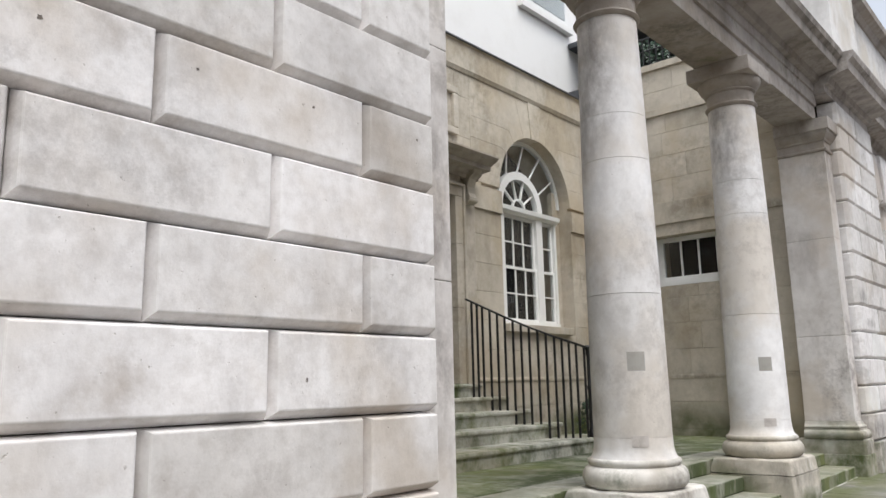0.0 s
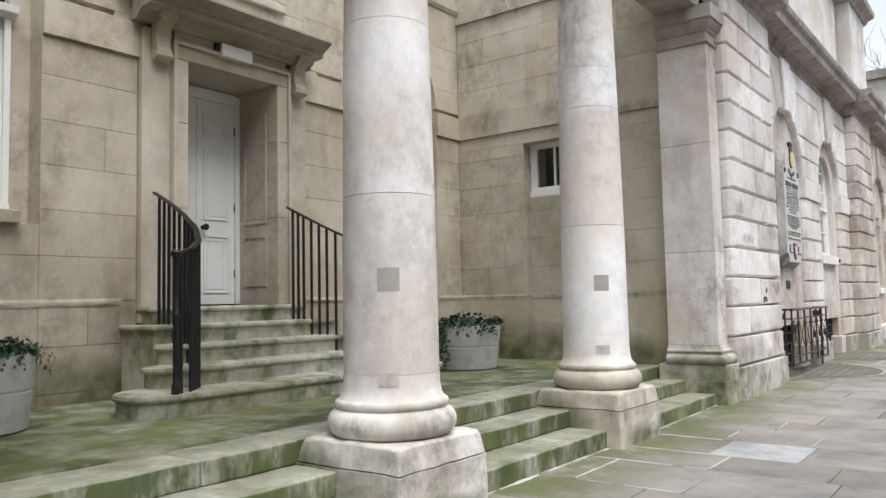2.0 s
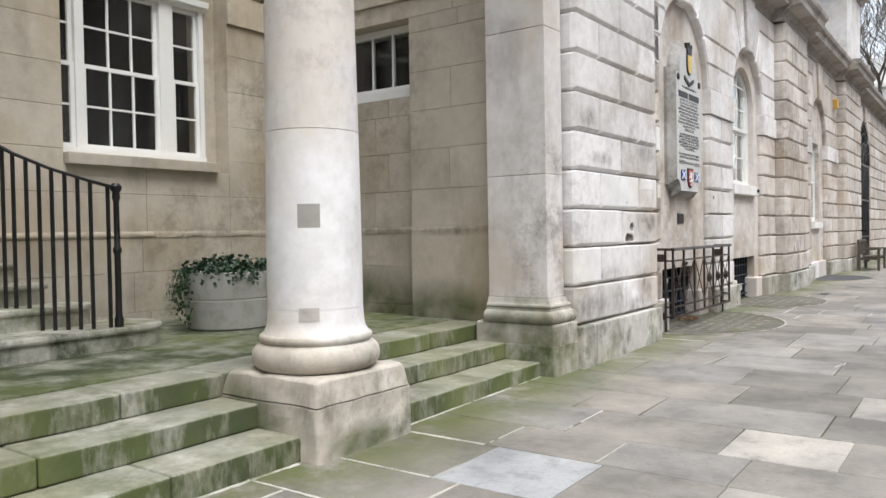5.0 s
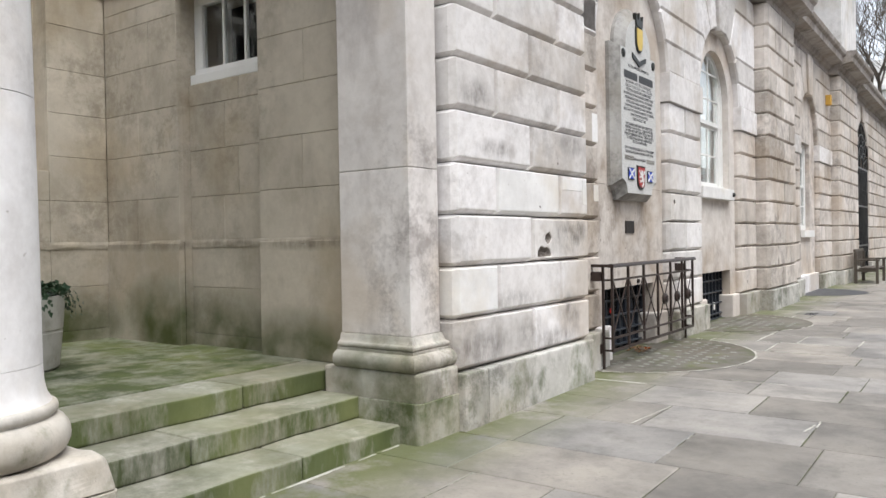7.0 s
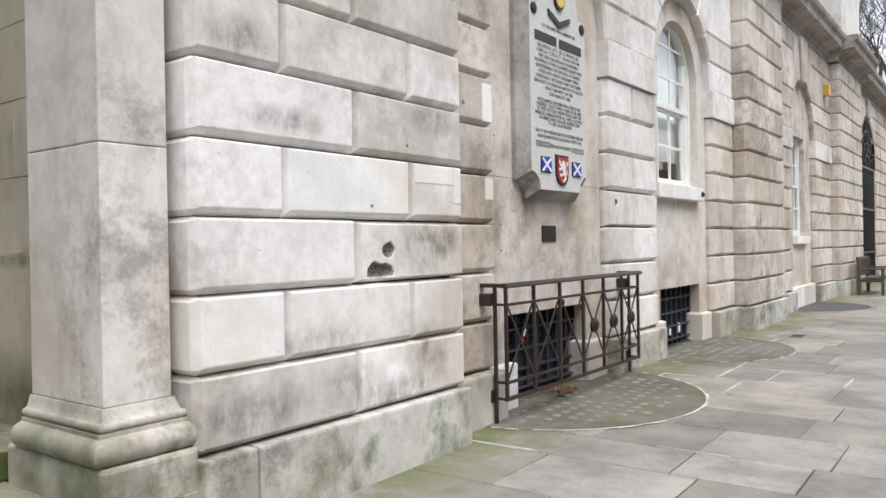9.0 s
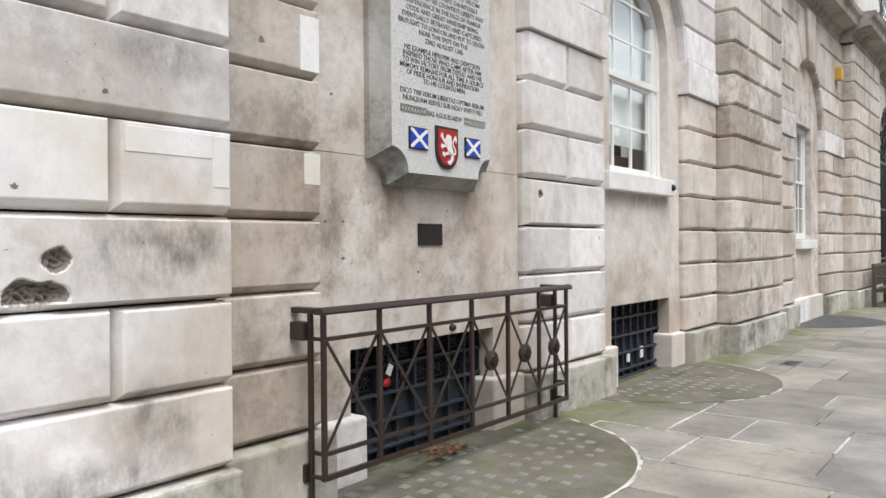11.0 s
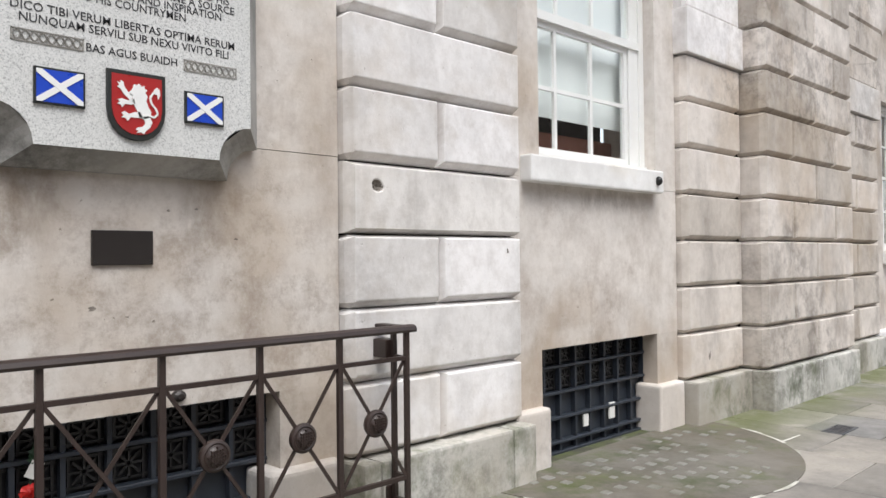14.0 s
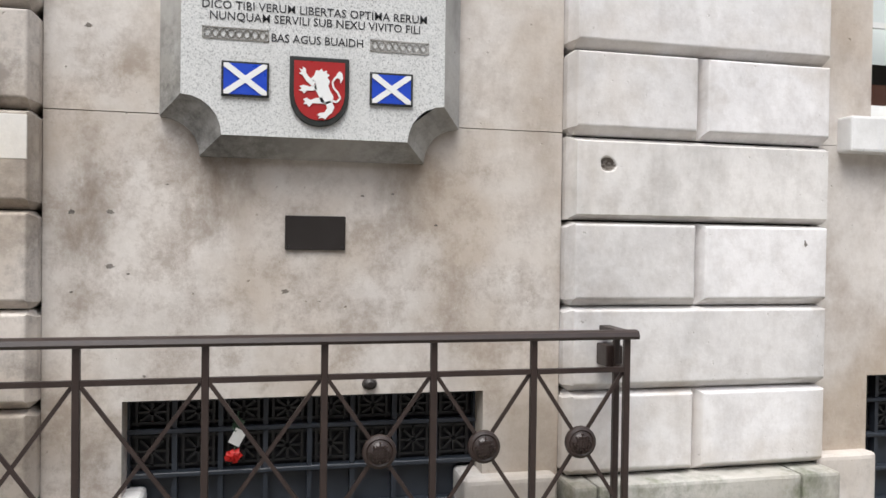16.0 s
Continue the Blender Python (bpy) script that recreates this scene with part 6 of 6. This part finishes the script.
tagged(part("dead_leaves", bm, DRY), "withered brown leaves and stalks on the ground", "leaves", kind="stuff")
flow = thing("fallen_flower", (-3.25, 17.38, -0.05), "wilting orange flower head among dead leaves", "flower")
bm = bmesh.new()
for k in range(14):
    leaf(bm, Vector((r.uniform(-0.02, 0.02), r.uniform(-0.02, 0.02), 0.015)), Vector((r.uniform(-1, 1), r.uniform(-1, 1), 1)), 0.02, r)
part("petals", bm, plain("orange_petal", (0.65, 0.16, 0.03), 0.6), flow)
hook = thing("iron_hook", (PANEL, 17.60, 0.765), "broken rusty iron stub in the stone", "hook")
bm = bmesh.new()
lathe(bm, [(0.035, 0), (0.03, 0.02), (0.015, 0.03)], 12)
for v in bm.verts:
    v.co = Vector((v.co.z, v.co.x, v.co.y * 0.8))
part("stub", bm, BRONZE, hook)


lug = thing("iron_lug", (PANEL + 0.10, 21.60, 1.985), "short black iron lug in the end of the window sill", "lug")
bm = bmesh.new()
lathe(bm, [(0.022, -0.01), (0.026, 0.012), (0.018, 0.035), (0.008, 0.042)], 12)
for v in bm.verts:
    v.co = Vector((v.co.z, v.co.x, v.co.y * 1.5))
part("stub", bm, IRON, lug, smooth=True)
drain = tagged(new("drain_cover"), "small dark iron drain cover set in the pavement", "drain cover", kind="structure")
part("plate", boxed(-2.46, -2.29, 22.56, 22.92, gz(22.7) - 0.02, gz(22.7) + 0.006, bevel=0.003, seg=1), LEAD, drain)
for k in range(6):
    part("slot", boxed(-2.44, -2.31, 22.60 + k * 0.052, 22.622 + k * 0.052, gz(22.7), gz(22.7) + 0.0075), IRON, drain)


# ---------------- windows of the street front ----------------
def street_window(y0, y1, sill_z, spring, blind, depth=0.13):
    yc, rr = (y0 + y1) / 2, (y1 - y0) / 2
    root = thing("window", (PANEL - depth, yc, 0), "white arched sash window with a half-drawn pale blind" if blind else "white narrow sash window", "window", kind="structure")
    bm = bmesh.new()
    box(bm, -0.06, 0.03, -rr + 0.001, -rr + 0.07, sill_z + 0.05, spring)
    box(bm, -0.06, 0.015, rr - 0.20, rr - 0.071, sill_z + 0.05, spring + 0.3)
    box(bm, -0.06, 0.03, rr - 0.07, rr - 0.001, sill_z + 0.05, spring)
    box(bm, -0.06, 0.05, -rr + 0.001, rr - 0.001, sill_z, sill_z + 0.05)
    arched_bar(bm, 0, spring, rr - 0.07, rr - 0.001, -0.06, 0.03)
    part("window_frame", bm, WHITE, root)
    mid = 3.10
    cols = 3
    lo, hi = -rr - 0.135, rr - 0.205
    sash(root, -0.02, lo, hi, sill_z + 0.05, mid, cols, 2, 0.05, 0.03)
    sh_ = part("upper_sash", bmesh.new(), WHITE, root)
    bm = bmesh.new()
    box(bm, -0.02, 0.03, -rr + 0.07, rr - 0.07, mid - 0.005, mid + 0.06)
    for k in range(1, cols):
        y = lo + 0.05 + (hi - lo - 0.10) * k / cols
        box(bm, -0.01, 0.012, y - 0.015, y + 0.015, mid + 0.06, spring + math.sqrt(max(0, (rr - 0.07) ** 2 - y * y)))
    z = mid + 0.42
    while z < spring + rr * 0.6:
        hw = rr - 0.07 if z < spring else math.sqrt((rr - 0.07) ** 2 - (z - spring) ** 2)
        box(bm, -0.009, 0.011, -hw, hw, z - 0.013, z + 0.013)
        z += 0.42
    bm.to_mesh(sh_.data)
    bm.free()
    bm = bmesh.new()
    slab_yz(bm, [(-rr + 0.07, mid + 0.06), (rr - 0.07, mid + 0.06)] + arc(0, spring, rr - 0.07, 0, 180, 20), -0.006, -0.002)
    p = part("pane", bm, GLASS, sh_)
    p.visible_shadow = False
    if blind:
        part("blind", boxed(-0.13, -0.12, -rr + 0.03, rr - 0.03, 2.43, spring + rr), BLIND, root, "pale roller blind, half drawn, whitened for the sky's reflection")
        part("shelf", boxed(-0.42, -0.30, -rr, rr, 2.20, 2.36), SHELF, root)
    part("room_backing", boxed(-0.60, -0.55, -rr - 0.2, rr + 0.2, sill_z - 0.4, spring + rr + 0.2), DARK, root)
    part("sill", boxed(-0.08, depth + 0.10, -rr - 0.20, rr - 0.04, sill_z - 0.185, sill_z - 0.003, bevel=0.014), FRESH, root)


street_window(20.21, 21.74, 2.075, 3.50, True)
w = thing("window", (PANEL - 0.13, 28.17, 0), "tall narrow white sash window", "window", kind="structure")
for q in ((-0.565, -0.50, 1.41, 3.46), (0.50, 0.565, 1.41, 3.46), (-0.50, 0.50, 3.39, 3.46), (-0.50, 0.50, 1.41, 1.48)):
    part("window_frame", boxed(-0.05, 0.03, *q), WHITE, w)
sash(w, 0.0, -0.50, 0.50, 1.48, 2.47, 3, 2, 0.045, 0.025)
sash(w, -0.03, -0.50, 0.50, 2.42, 3.39, 3, 2, 0.045, 0.025)
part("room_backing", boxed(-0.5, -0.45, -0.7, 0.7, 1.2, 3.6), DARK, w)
part("sill", boxed(-0.05, 0.23, -0.60, 0.60, 1.235, 1.398, bevel=0.014), FRESH, w)

alarm = thing("alarm_box", (SET, 30.45, 4.77), "yellow alarm box high on the wall", "alarm")
part("casing", boxed(0.0, 0.13, -0.10, 0.10, -0.13, 0.13, bevel=0.02), YELLOW, alarm)

# ---------------- gateway, bench, far things ----------------
gate = thing("iron_gate", (SET - 0.04, 37.25, 0), "tall black iron gate with a scrolled arched overthrow", "gate")
for k in range(21):
    bm = bmesh.new()
    bar(bm, (0, -1.42 + k * 0.142, -0.06), (0, -1.42 + k * 0.142, 3.45), 0.024)
    part("bar", bm, IRON, gate)
for z in (0.05, 0.9, 2.2, 3.45):
    part("rail", boxed(-0.02, 0.02, -1.48, 1.48, z - 0.03, z + 0.03), IRON, gate)
bm = bmesh.new()
for rr in (0.35, 0.72, 1.08, 1.44):
    arched_bar(bm, 0, 3.5, rr - 0.015, rr + 0.015, -0.015, 0.015)
for a in range(15, 180, 15):
    bar(bm, (0, 0.35 * math.cos(radians(a)), 3.5 + 0.35 * math.sin(radians(a))), (0, 1.44 * math.cos(radians(a)), 3.5 + 1.44 * math.sin(radians(a))), 0.025, 0.025, (1, 0, 0))
part("overthrow", bm, IRON, gate)
# Near-black sheet: the passage's darkness behind the bars is put into its colour.
tagged(part("wall_passage", boxed(-4.3, -4.1, 35.2, 39.2, -0.3, 5.5), DARK), "near-black sheet added for the passage's darkness behind the gate", "wall", kind="structure")


def bench(x, y):
    root = thing("bench", (x, y, gz(y)), "weathered wooden slatted bench against the wall", "bench")
    L = 1.6
    for k in range(4):
        part("seat_slat", boxed(0.0 + k * 0.115, 0.095 + k * 0.115, 0, L, 0.40, 0.43, bevel=0.006), TEAK, root)
    for k in range(11):
        part("back_slat", boxed(-0.10, -0.08, 0.08 + k * 0.137, 0.14 + k * 0.137, 0.46, 0.85), TEAK, root)
    part("back_rail", boxed(-0.13, -0.07, 0, L, 0.85, 0.93, bevel=0.015), TEAK, root)
    for yy in (0.0, L - 0.07):
        part("leg", boxed(-0.12, -0.04, yy, yy + 0.07, 0.0, 0.86, bevel=0.008), TEAK, root)
        part("leg", boxed(0.40, 0.47, yy, yy + 0.07, 0.0, 0.62, bevel=0.008), TEAK, root)
        part("armrest", boxed(-0.05, 0.50, yy - 0.01, yy + 0.08, 0.62, 0.66, bevel=0.01), TEAK, root)
        part("rail", boxed(-0.04, 0.40, yy + 0.015, yy + 0.055, 0.32, 0.39), TEAK, root)
    return root


bench(-2.80, 31.9)


def bare_tree(x, y, h, seed, girth=0.22):
    r = random.Random(seed)
    root = thing("tree", (x, y, gz(y)), "tall bare winter tree behind the far wall", "tree")
    bm = bmesh.new()

    def grow(p, d, length, rad, depth):
        pts, rs = [p], [rad]
        for k in range(4):
            d = (d + Vector((r.gauss(0, 0.12), r.gauss(0, 0.12), r.gauss(0.06, 0.08)))).normalized()
            p = p + d * length / 4
            pts.append(p)
            rs.append(rad * (1 - 0.09 * (k + 1)))
        tube(bm, pts, rs, 6 if depth < 3 else 4)
        if depth < 6:
            for k in range(3 if depth < 4 else 2):
                q = pts[r.choice((2, 3, 4))] if depth else pts[4]
                ax = Vector((r.gauss(0, 1), r.gauss(0, 1), r.gauss(0.3, 0.4))).normalized()
                grow(q, (d * 0.8 + ax * 0.55).normalized(), length * r.uniform(0.60, 0.84), max(0.012, rs[-1] * 0.74), depth + 1)
    grow(Vector((0, 0, -0.3)), Vector((0, 0, 1)), h * 0.33, girth, 0)
    part("trunk", bm, BARK, root, "bare trunk and branches")


bare_tree(-3.95, 47.4, 15, 5)
bare_tree(-4.7, 48.6, 16, 9, 0.26)
bare_tree(-3.9, 51.5, 17, 14)
bare_tree(-4.6, 54.0, 18, 23)
far = thing("far_building", (0, 78, 0), "pale stuccoed building far up the street", "building")
part("wall", boxed(-30, 3, 0, 8, -0.3, 15), STUCCO, far)
part("cornice", boxed(-30.2, 3.2, -0.4, 8, 12.5, 13.0, bevel=0.1), STUCCO, far)
for i in range(7):
    for j in range(3):
        wf = part("window", boxed(-24 + i * 3.8, -22.6 + i * 3.8, -0.06, 0.1, 2.5 + j * 3.6, 4.7 + j * 3.6), WHITE, far)
        part("pane", boxed(-23.9 + i * 3.8, -22.7 + i * 3.8, -0.08, -0.061, 2.6 + j * 3.6, 4.6 + j * 3.6), DARK, wf)
# Unseen block added to cut low sky light and darken the undersides opposite.
other = wall_root("unseen_opposite_wall", "unseen plain brick fronts across the street, added to hold back low sky light")
part("front", boxed(19, 27, -60, 95, -0.3, 13), BRICK, other)
row = thing("street_building", (0, 46.2, 0), "pale stone building continuing beyond the gateway", "building")
part("wall", boxed(-16, -7.2, 0, 24, -0.3, 9.5), ATTIC, row)
part("cornice", boxed(-16, -6.9, -0.2, 24, 9.5, 9.9, bevel=0.05), PIER, row)


# ---------------- shrapnel scars ----------------
def scar(x, y, z, ry, rz, seed):
    r = random.Random(seed)
    bm = bmesh.new()
    n = 18
    ring0, ring1, ring2 = [], [], []
    for k in range(n):
        a = 2 * math.pi * k / n
        f = r.uniform(0.5, 1.2)
        c_, s_ = math.cos(a), math.sin(a)
        ring0.append(bm.verts.new((0.0008, ry * f * c_, rz * f * s_)))
        ring1.append(bm.verts.new((0.0016, ry * f * 0.86 * c_, rz * f * 0.86 * s_)))
        ring2.append(bm.verts.new((0.0012, ry * 0.4 * c_, rz * 0.4 * s_)))
    for a, b in ((ring0, ring1), (ring1, ring2)):
        for k in range(n):
            bm.faces.new((a[k], a[(k + 1) % n], b[(k + 1) % n], b[k]))
    bm.faces.new(ring2)
    ob = part("shrapnel_scar", bm, SCAR)
    ob.location = (x, y, z)
    tagged(ob, "rough dark chipped hole in the stone", "scar", "shrapnel scars", "structure")


for k, (x, y, z, ry, rz) in enumerate(((FRONT, 14.463, 1.597, 0.022, 0.016), (FRONT, 14.823, 2.006, 0.02, 0.016),
                                     (SET, 19.746, 1.419, 0.014, 0.022), (SET, 15.81, 2.462, 0.03, 0.025),
                                     (FRONT, 2.75, 2.583, 0.012, 0.012), (FRONT, 2.125, 2.584, 0.012, 0.010), (FRONT, 1.489, 2.584, 0.014, 0.012), (FRONT, 2.724, 1.286, 0.012, 0.016), (FRONT, 3.483, 2.59, 0.010, 0.010),
                                     (SET, 22.42, 0.50, 0.03, 0.05), (PANEL, 16.36, 1.51, 0.02, 0.012), (PANEL, 16.51, 1.513, 0.02, 0.012), (PANEL, 16.509, 1.285, 0.025, 0.015), (PANEL, 17.225, 1.179, 0.022, 0.013), (PANEL, 17.559, 1.605, 0.012, 0.007), (PANEL, 17.694, 1.617, 0.012, 0.007), (PANEL, 16.419, 2.279, 0.02, 0.012), (PANEL, 16.648, 0.823, 0.012, 0.007), (PANEL, 16.362, 1.179, 0.01, 0.006), (PANEL, 17.894, 1.48, 0.01, 0.006), (SET, 19.751, 1.414, 0.014, 0.008), (PANEL, 20.638, 1.013, 0.01, 0.006), (PANEL, 16.733, 1.633, 0.009, 0.005), (PANEL, 16.581, 1.255, 0.01, 0.006), (FRONT, 24.1, 1.9, 0.02, 0.03), (FRONT, 31.0, 2.8, 0.08, 0.10))):
    scar(x, y, z, ry * 0.8, rz * 0.8, 40 + k)


# ---------------- pavement ----------------
def half_disc(yc, r, seed, label):
    root = tagged(new("pavement_light"), label, "pavement light", kind="structure")
    bm = bmesh.new()
    x0 = PANEL + 0.0
    ang = np.linspace(-90, 90, 33)
    top = [bm.verts.new((x0 + r * math.cos(radians(a)), yc + r * math.sin(radians(a)), gz(yc + r * math.sin(radians(a))) + 0.006)) for a in ang]
    low = [bm.verts.new((v.co.x, v.co.y, v.co.z - 0.05)) for v in top]
    bm.faces.new(top)
    for k in range(len(top) - 1):
        bm.faces.new((top[k], low[k], low[k + 1], top[k + 1]))
    bmesh.ops.triangulate(bm, faces=[f for f in bm.faces if len(f.verts) > 4])
    part("plate", bm, SLAB_DARK, root)
    rr = random.Random(seed)
    bm = bmesh.new()
    for k in range(40):
        if rr.random() < (0.9 if k < 34 and seed == 5 else 0.3):
            a0, a1 = -88 + k * 4.4, -88 + (k + 1) * 4.4
            p = [(x0 + q * math.cos(radians(a)), yc + q * math.sin(radians(a))) for q, a in ((r, a0), (r + rr.uniform(0.012, 0.035), a0), (r + rr.uniform(0.012, 0.035), a1), (r, a1))]
            v = [bm.verts.new((px, py, gz(py) + 0.0055)) for px, py in p]
            bm.faces.new(v)
    part("mortar_rim", bm, MORTAR, root, "broken pale mortar rim")
    for i in range(7):
        for j in range(20):
            x, y = -3.22 + i * 0.15, yc - r + 0.16 + j * 0.15
            if (x - x0) ** 2 + (y - yc) ** 2 < (r - 0.22) ** 2 and rr.random() < 0.72:
                s_ = rr.uniform(0.028, 0.042)
                ob = part("glass_lens", boxed(-s_, s_, -s_, s_, -0.02, 0.011, bevel=0.008, seg=1), LIGHTGLASS, root)
                ob.location = (x, y, gz(y))


half_disc(17.30, 1.42, 5, "mossy iron pavement light with rows of small glass lenses")
half_disc(20.92, 1.39, 6, "mossy iron pavement light with rows of small glass lenses")
bm = bmesh.new()
v = [bm.verts.new((PANEL + 1.3 * math.cos(radians(a)), 28.17 + 1.3 * math.sin(radians(a)), -0.054)) for a in np.linspace(-90, 90, 25)]
bm.faces.new(v)
tagged(part("pavement_plate", bm, LEAD), "dark half-round iron plate in the pavement", "plate", kind="structure")

pave = tagged(new("pavement"), "worn grey flagstone pavement with pale mortar joints", "pavement", kind="structure")
r = random.Random(21)
rest = bmesh.new()
bands = [7.45, 8.18, 9.04, 9.66, 10.42, 11.00, 11.70, 12.40, 13.15, 14.00, 14.75, 15.50, 16.05, 16.75, 17.40, 18.01, 18.78, 19.57, 20.30, 21.05, 21.86, 22.60]
while bands[0] > -6:
    bands.insert(0, bands[0] - r.uniform(0.58, 0.80))
while bands[-1] < 46:
    bands.append(bands[-1] + r.uniform(0.58, 0.82))
KNOWN = {8.18: [-3.42, -2.97, -2.10, -1.2], 9.04: [-3.42, -2.19, -1.30], 9.66: [-3.42, -2.40, -1.64, -0.90], 10.42: [-3.42, -2.50, -1.70, -0.91], 11.00: [-3.42, -2.20, -1.12, -0.43],
         13.15: [-3.42, -2.65, -1.60], 14.00: [-3.42, -2.47, -2.03, -0.9], 18.01: [-3.42, -2.04, -1.16], 18.78: [-3.42, -2.85, -2.33, -1.85, -1.17], 19.57: [-3.42, -2.32, -1.45]}
for ya, yb in zip(bands, bands[1:]):
    cuts = list(KNOWN.get(ya, [-3.42, -3.10 + r.uniform(0.35, 0.9)]))
    cuts[0] = -3.42
    while cuts[-1] < 2.5:
        cuts.append(cuts[-1] + r.uniform(0.55, 1.30))
    cuts[-1] = 3.08
    for xa, xb in zip(cuts, cuts[1:]):
        g = r.uniform(0.0025, 0.006)
        za, zb = gz(ya) + r.uniform(-0.002, 0.002), gz(yb) + r.uniform(-0.002, 0.002)
        near_walk = 5.5 < ya < 25 and xa < 0.9
        bm = bmesh.new() if near_walk else rest
        jit = lambda: r.uniform(-0.006, 0.006)
        corner = [(xa + g + jit(), ya + g), (xb - g, ya + g + jit()), (xb - g + jit(), yb - g), (xa + g, yb - g + jit())]
        c0 = (sum(p[0] for p in corner) / 4, sum(p[1] for p in corner) / 4)
        hi = [zb if p[1] > c0[1] else za for p in corner]
        off = c0 if near_walk else (0, 0)
        lowv = [bm.verts.new((px - off[0], py - off[1], z - 0.06)) for (px, py), z in zip(corner, hi)]
        midv = [bm.verts.new((px - off[0], py - off[1], z - 0.006)) for (px, py), z in zip(corner, hi)]
        topv = [bm.verts.new((px - off[0] + (c0[0] - px) * 0.014, py - off[1] + (c0[1] - py) * 0.012, z)) for (px, py), z in zip(corner, hi)]
        for a, b in ((lowv, midv), (midv, topv)):
            for k in range(4):
                bm.faces.new((a[k], a[(k + 1) % 4], b[(k + 1) % 4], b[k]))
        bm.faces.new(topv)
        if near_walk:
            kind = PAVE_BLUE if (ya, xa) == (9.66, -2.40) else PAVE_PALE if (ya, xa) == (11.00, -1.12) else PAVE
            ob = part("flagstone", bm, kind, pave)
            ob.location = (c0[0], c0[1], 0)
far_flags = part("far_flagstones", rest, PAVE, pave)
far_flags["kind"] = "stuff"


def mortar_line(x0, y0, x1, y1, wide, seed):
    """Pale mortar pointed along a joint, its edges ragged, with breaks where it has come away."""
    n = max(6, int(math.hypot(x1 - x0, y1 - y0) / 0.022))
    tx, ty = (x1 - x0) / math.hypot(x1 - x0, y1 - y0), (y1 - y0) / math.hypot(x1 - x0, y1 - y0)
    bm = bmesh.new()
    last = None
    for k in range(n + 1):
        f = k / n
        px, py = x0 + (x1 - x0) * f, y0 + (y1 - y0) * f
        lump = noise.noise(Vector((px * 3.1, py * 3.1, seed)))
        a = wide * (0.55 + 0.9 * lump + 0.5 * noise.noise(Vector((px * 17, py * 17, seed + 3))))
        b = wide * (0.55 + 0.9 * lump + 0.5 * noise.noise(Vector((px * 17, py * 17, seed + 7))))
        if a + b < wide * 0.35:
            last = None
            continue
        z = gz(py) + 0.0045
        ring = [bm.verts.new((px - ty * o, py + tx * o, z + h)) for o, h in ((max(a, 0.002), -0.008), (max(a, 0.002) * 0.8, 0.0), (-max(b, 0.002) * 0.8, 0.0), (-max(b, 0.002), -0.008))]
        if last:
            for i in range(3):
                bm.faces.new((last[i], last[i + 1], ring[i + 1], ring[i]))
        last = ring
    part("mortar_joint", bm, MORTAR, pave, "ragged pale mortar pointing")


for k, (x0, y0, x1, y1, wide) in enumerate((
        (-2.86, 18.79, -1.30, 18.78, 0.020), (-2.325, 18.84, -2.325, 19.98, 0.020), (-2.32, 19.57, -1.42, 19.56, 0.015), (-2.04, 18.02, -2.04, 18.74, 0.018), (-2.16, 18.01, -1.55, 18.01, 0.014),
        (-1.85, 18.82, -1.85, 19.54, 0.012), (-1.165, 18.82, -1.165, 19.36, 0.022), (-2.55, 21.87, -2.53, 22.32, 0.016), (-2.86, 18.42, -2.86, 18.80, 0.022), (-3.10, 15.50, -2.55, 15.52, 0.022),
        (-3.262, 7.25, -3.262, 9.42, 0.038), (-3.40, 9.04, -2.20, 9.04, 0.022), (-2.97, 8.22, -2.97, 9.02, 0.022), (-2.19, 9.05, -2.19, 9.66, 0.020), (-3.25, 9.66, -2.40, 9.66, 0.018),
        (-3.20, 10.42, -2.50, 10.42, 0.020), (-2.50, 10.44, -2.50, 10.98, 0.012), (-3.05, 8.18, -2.10, 8.18, 0.014), (-3.262, 10.45, -3.262, 12.62, 0.020), (-2.20, 11.02, -2.20, 11.68, 0.014), (-1.70, 10.44, -1.70, 10.98, 0.010),
        (-1.12, 11.71, -0.45, 11.71, 0.010), (-2.10, 14.02, -2.03, 14.72, 0.008), (-0.95, 14.40, -0.90, 14.76, 0.020), (-1.9, 16.06, -1.4, 16.05, 0.012), (-2.97, 3.3, -2.97, 3.95, 0.02))):
    mortar_line(x0, y0, x1, y1, wide * 0.62, 11 * k)
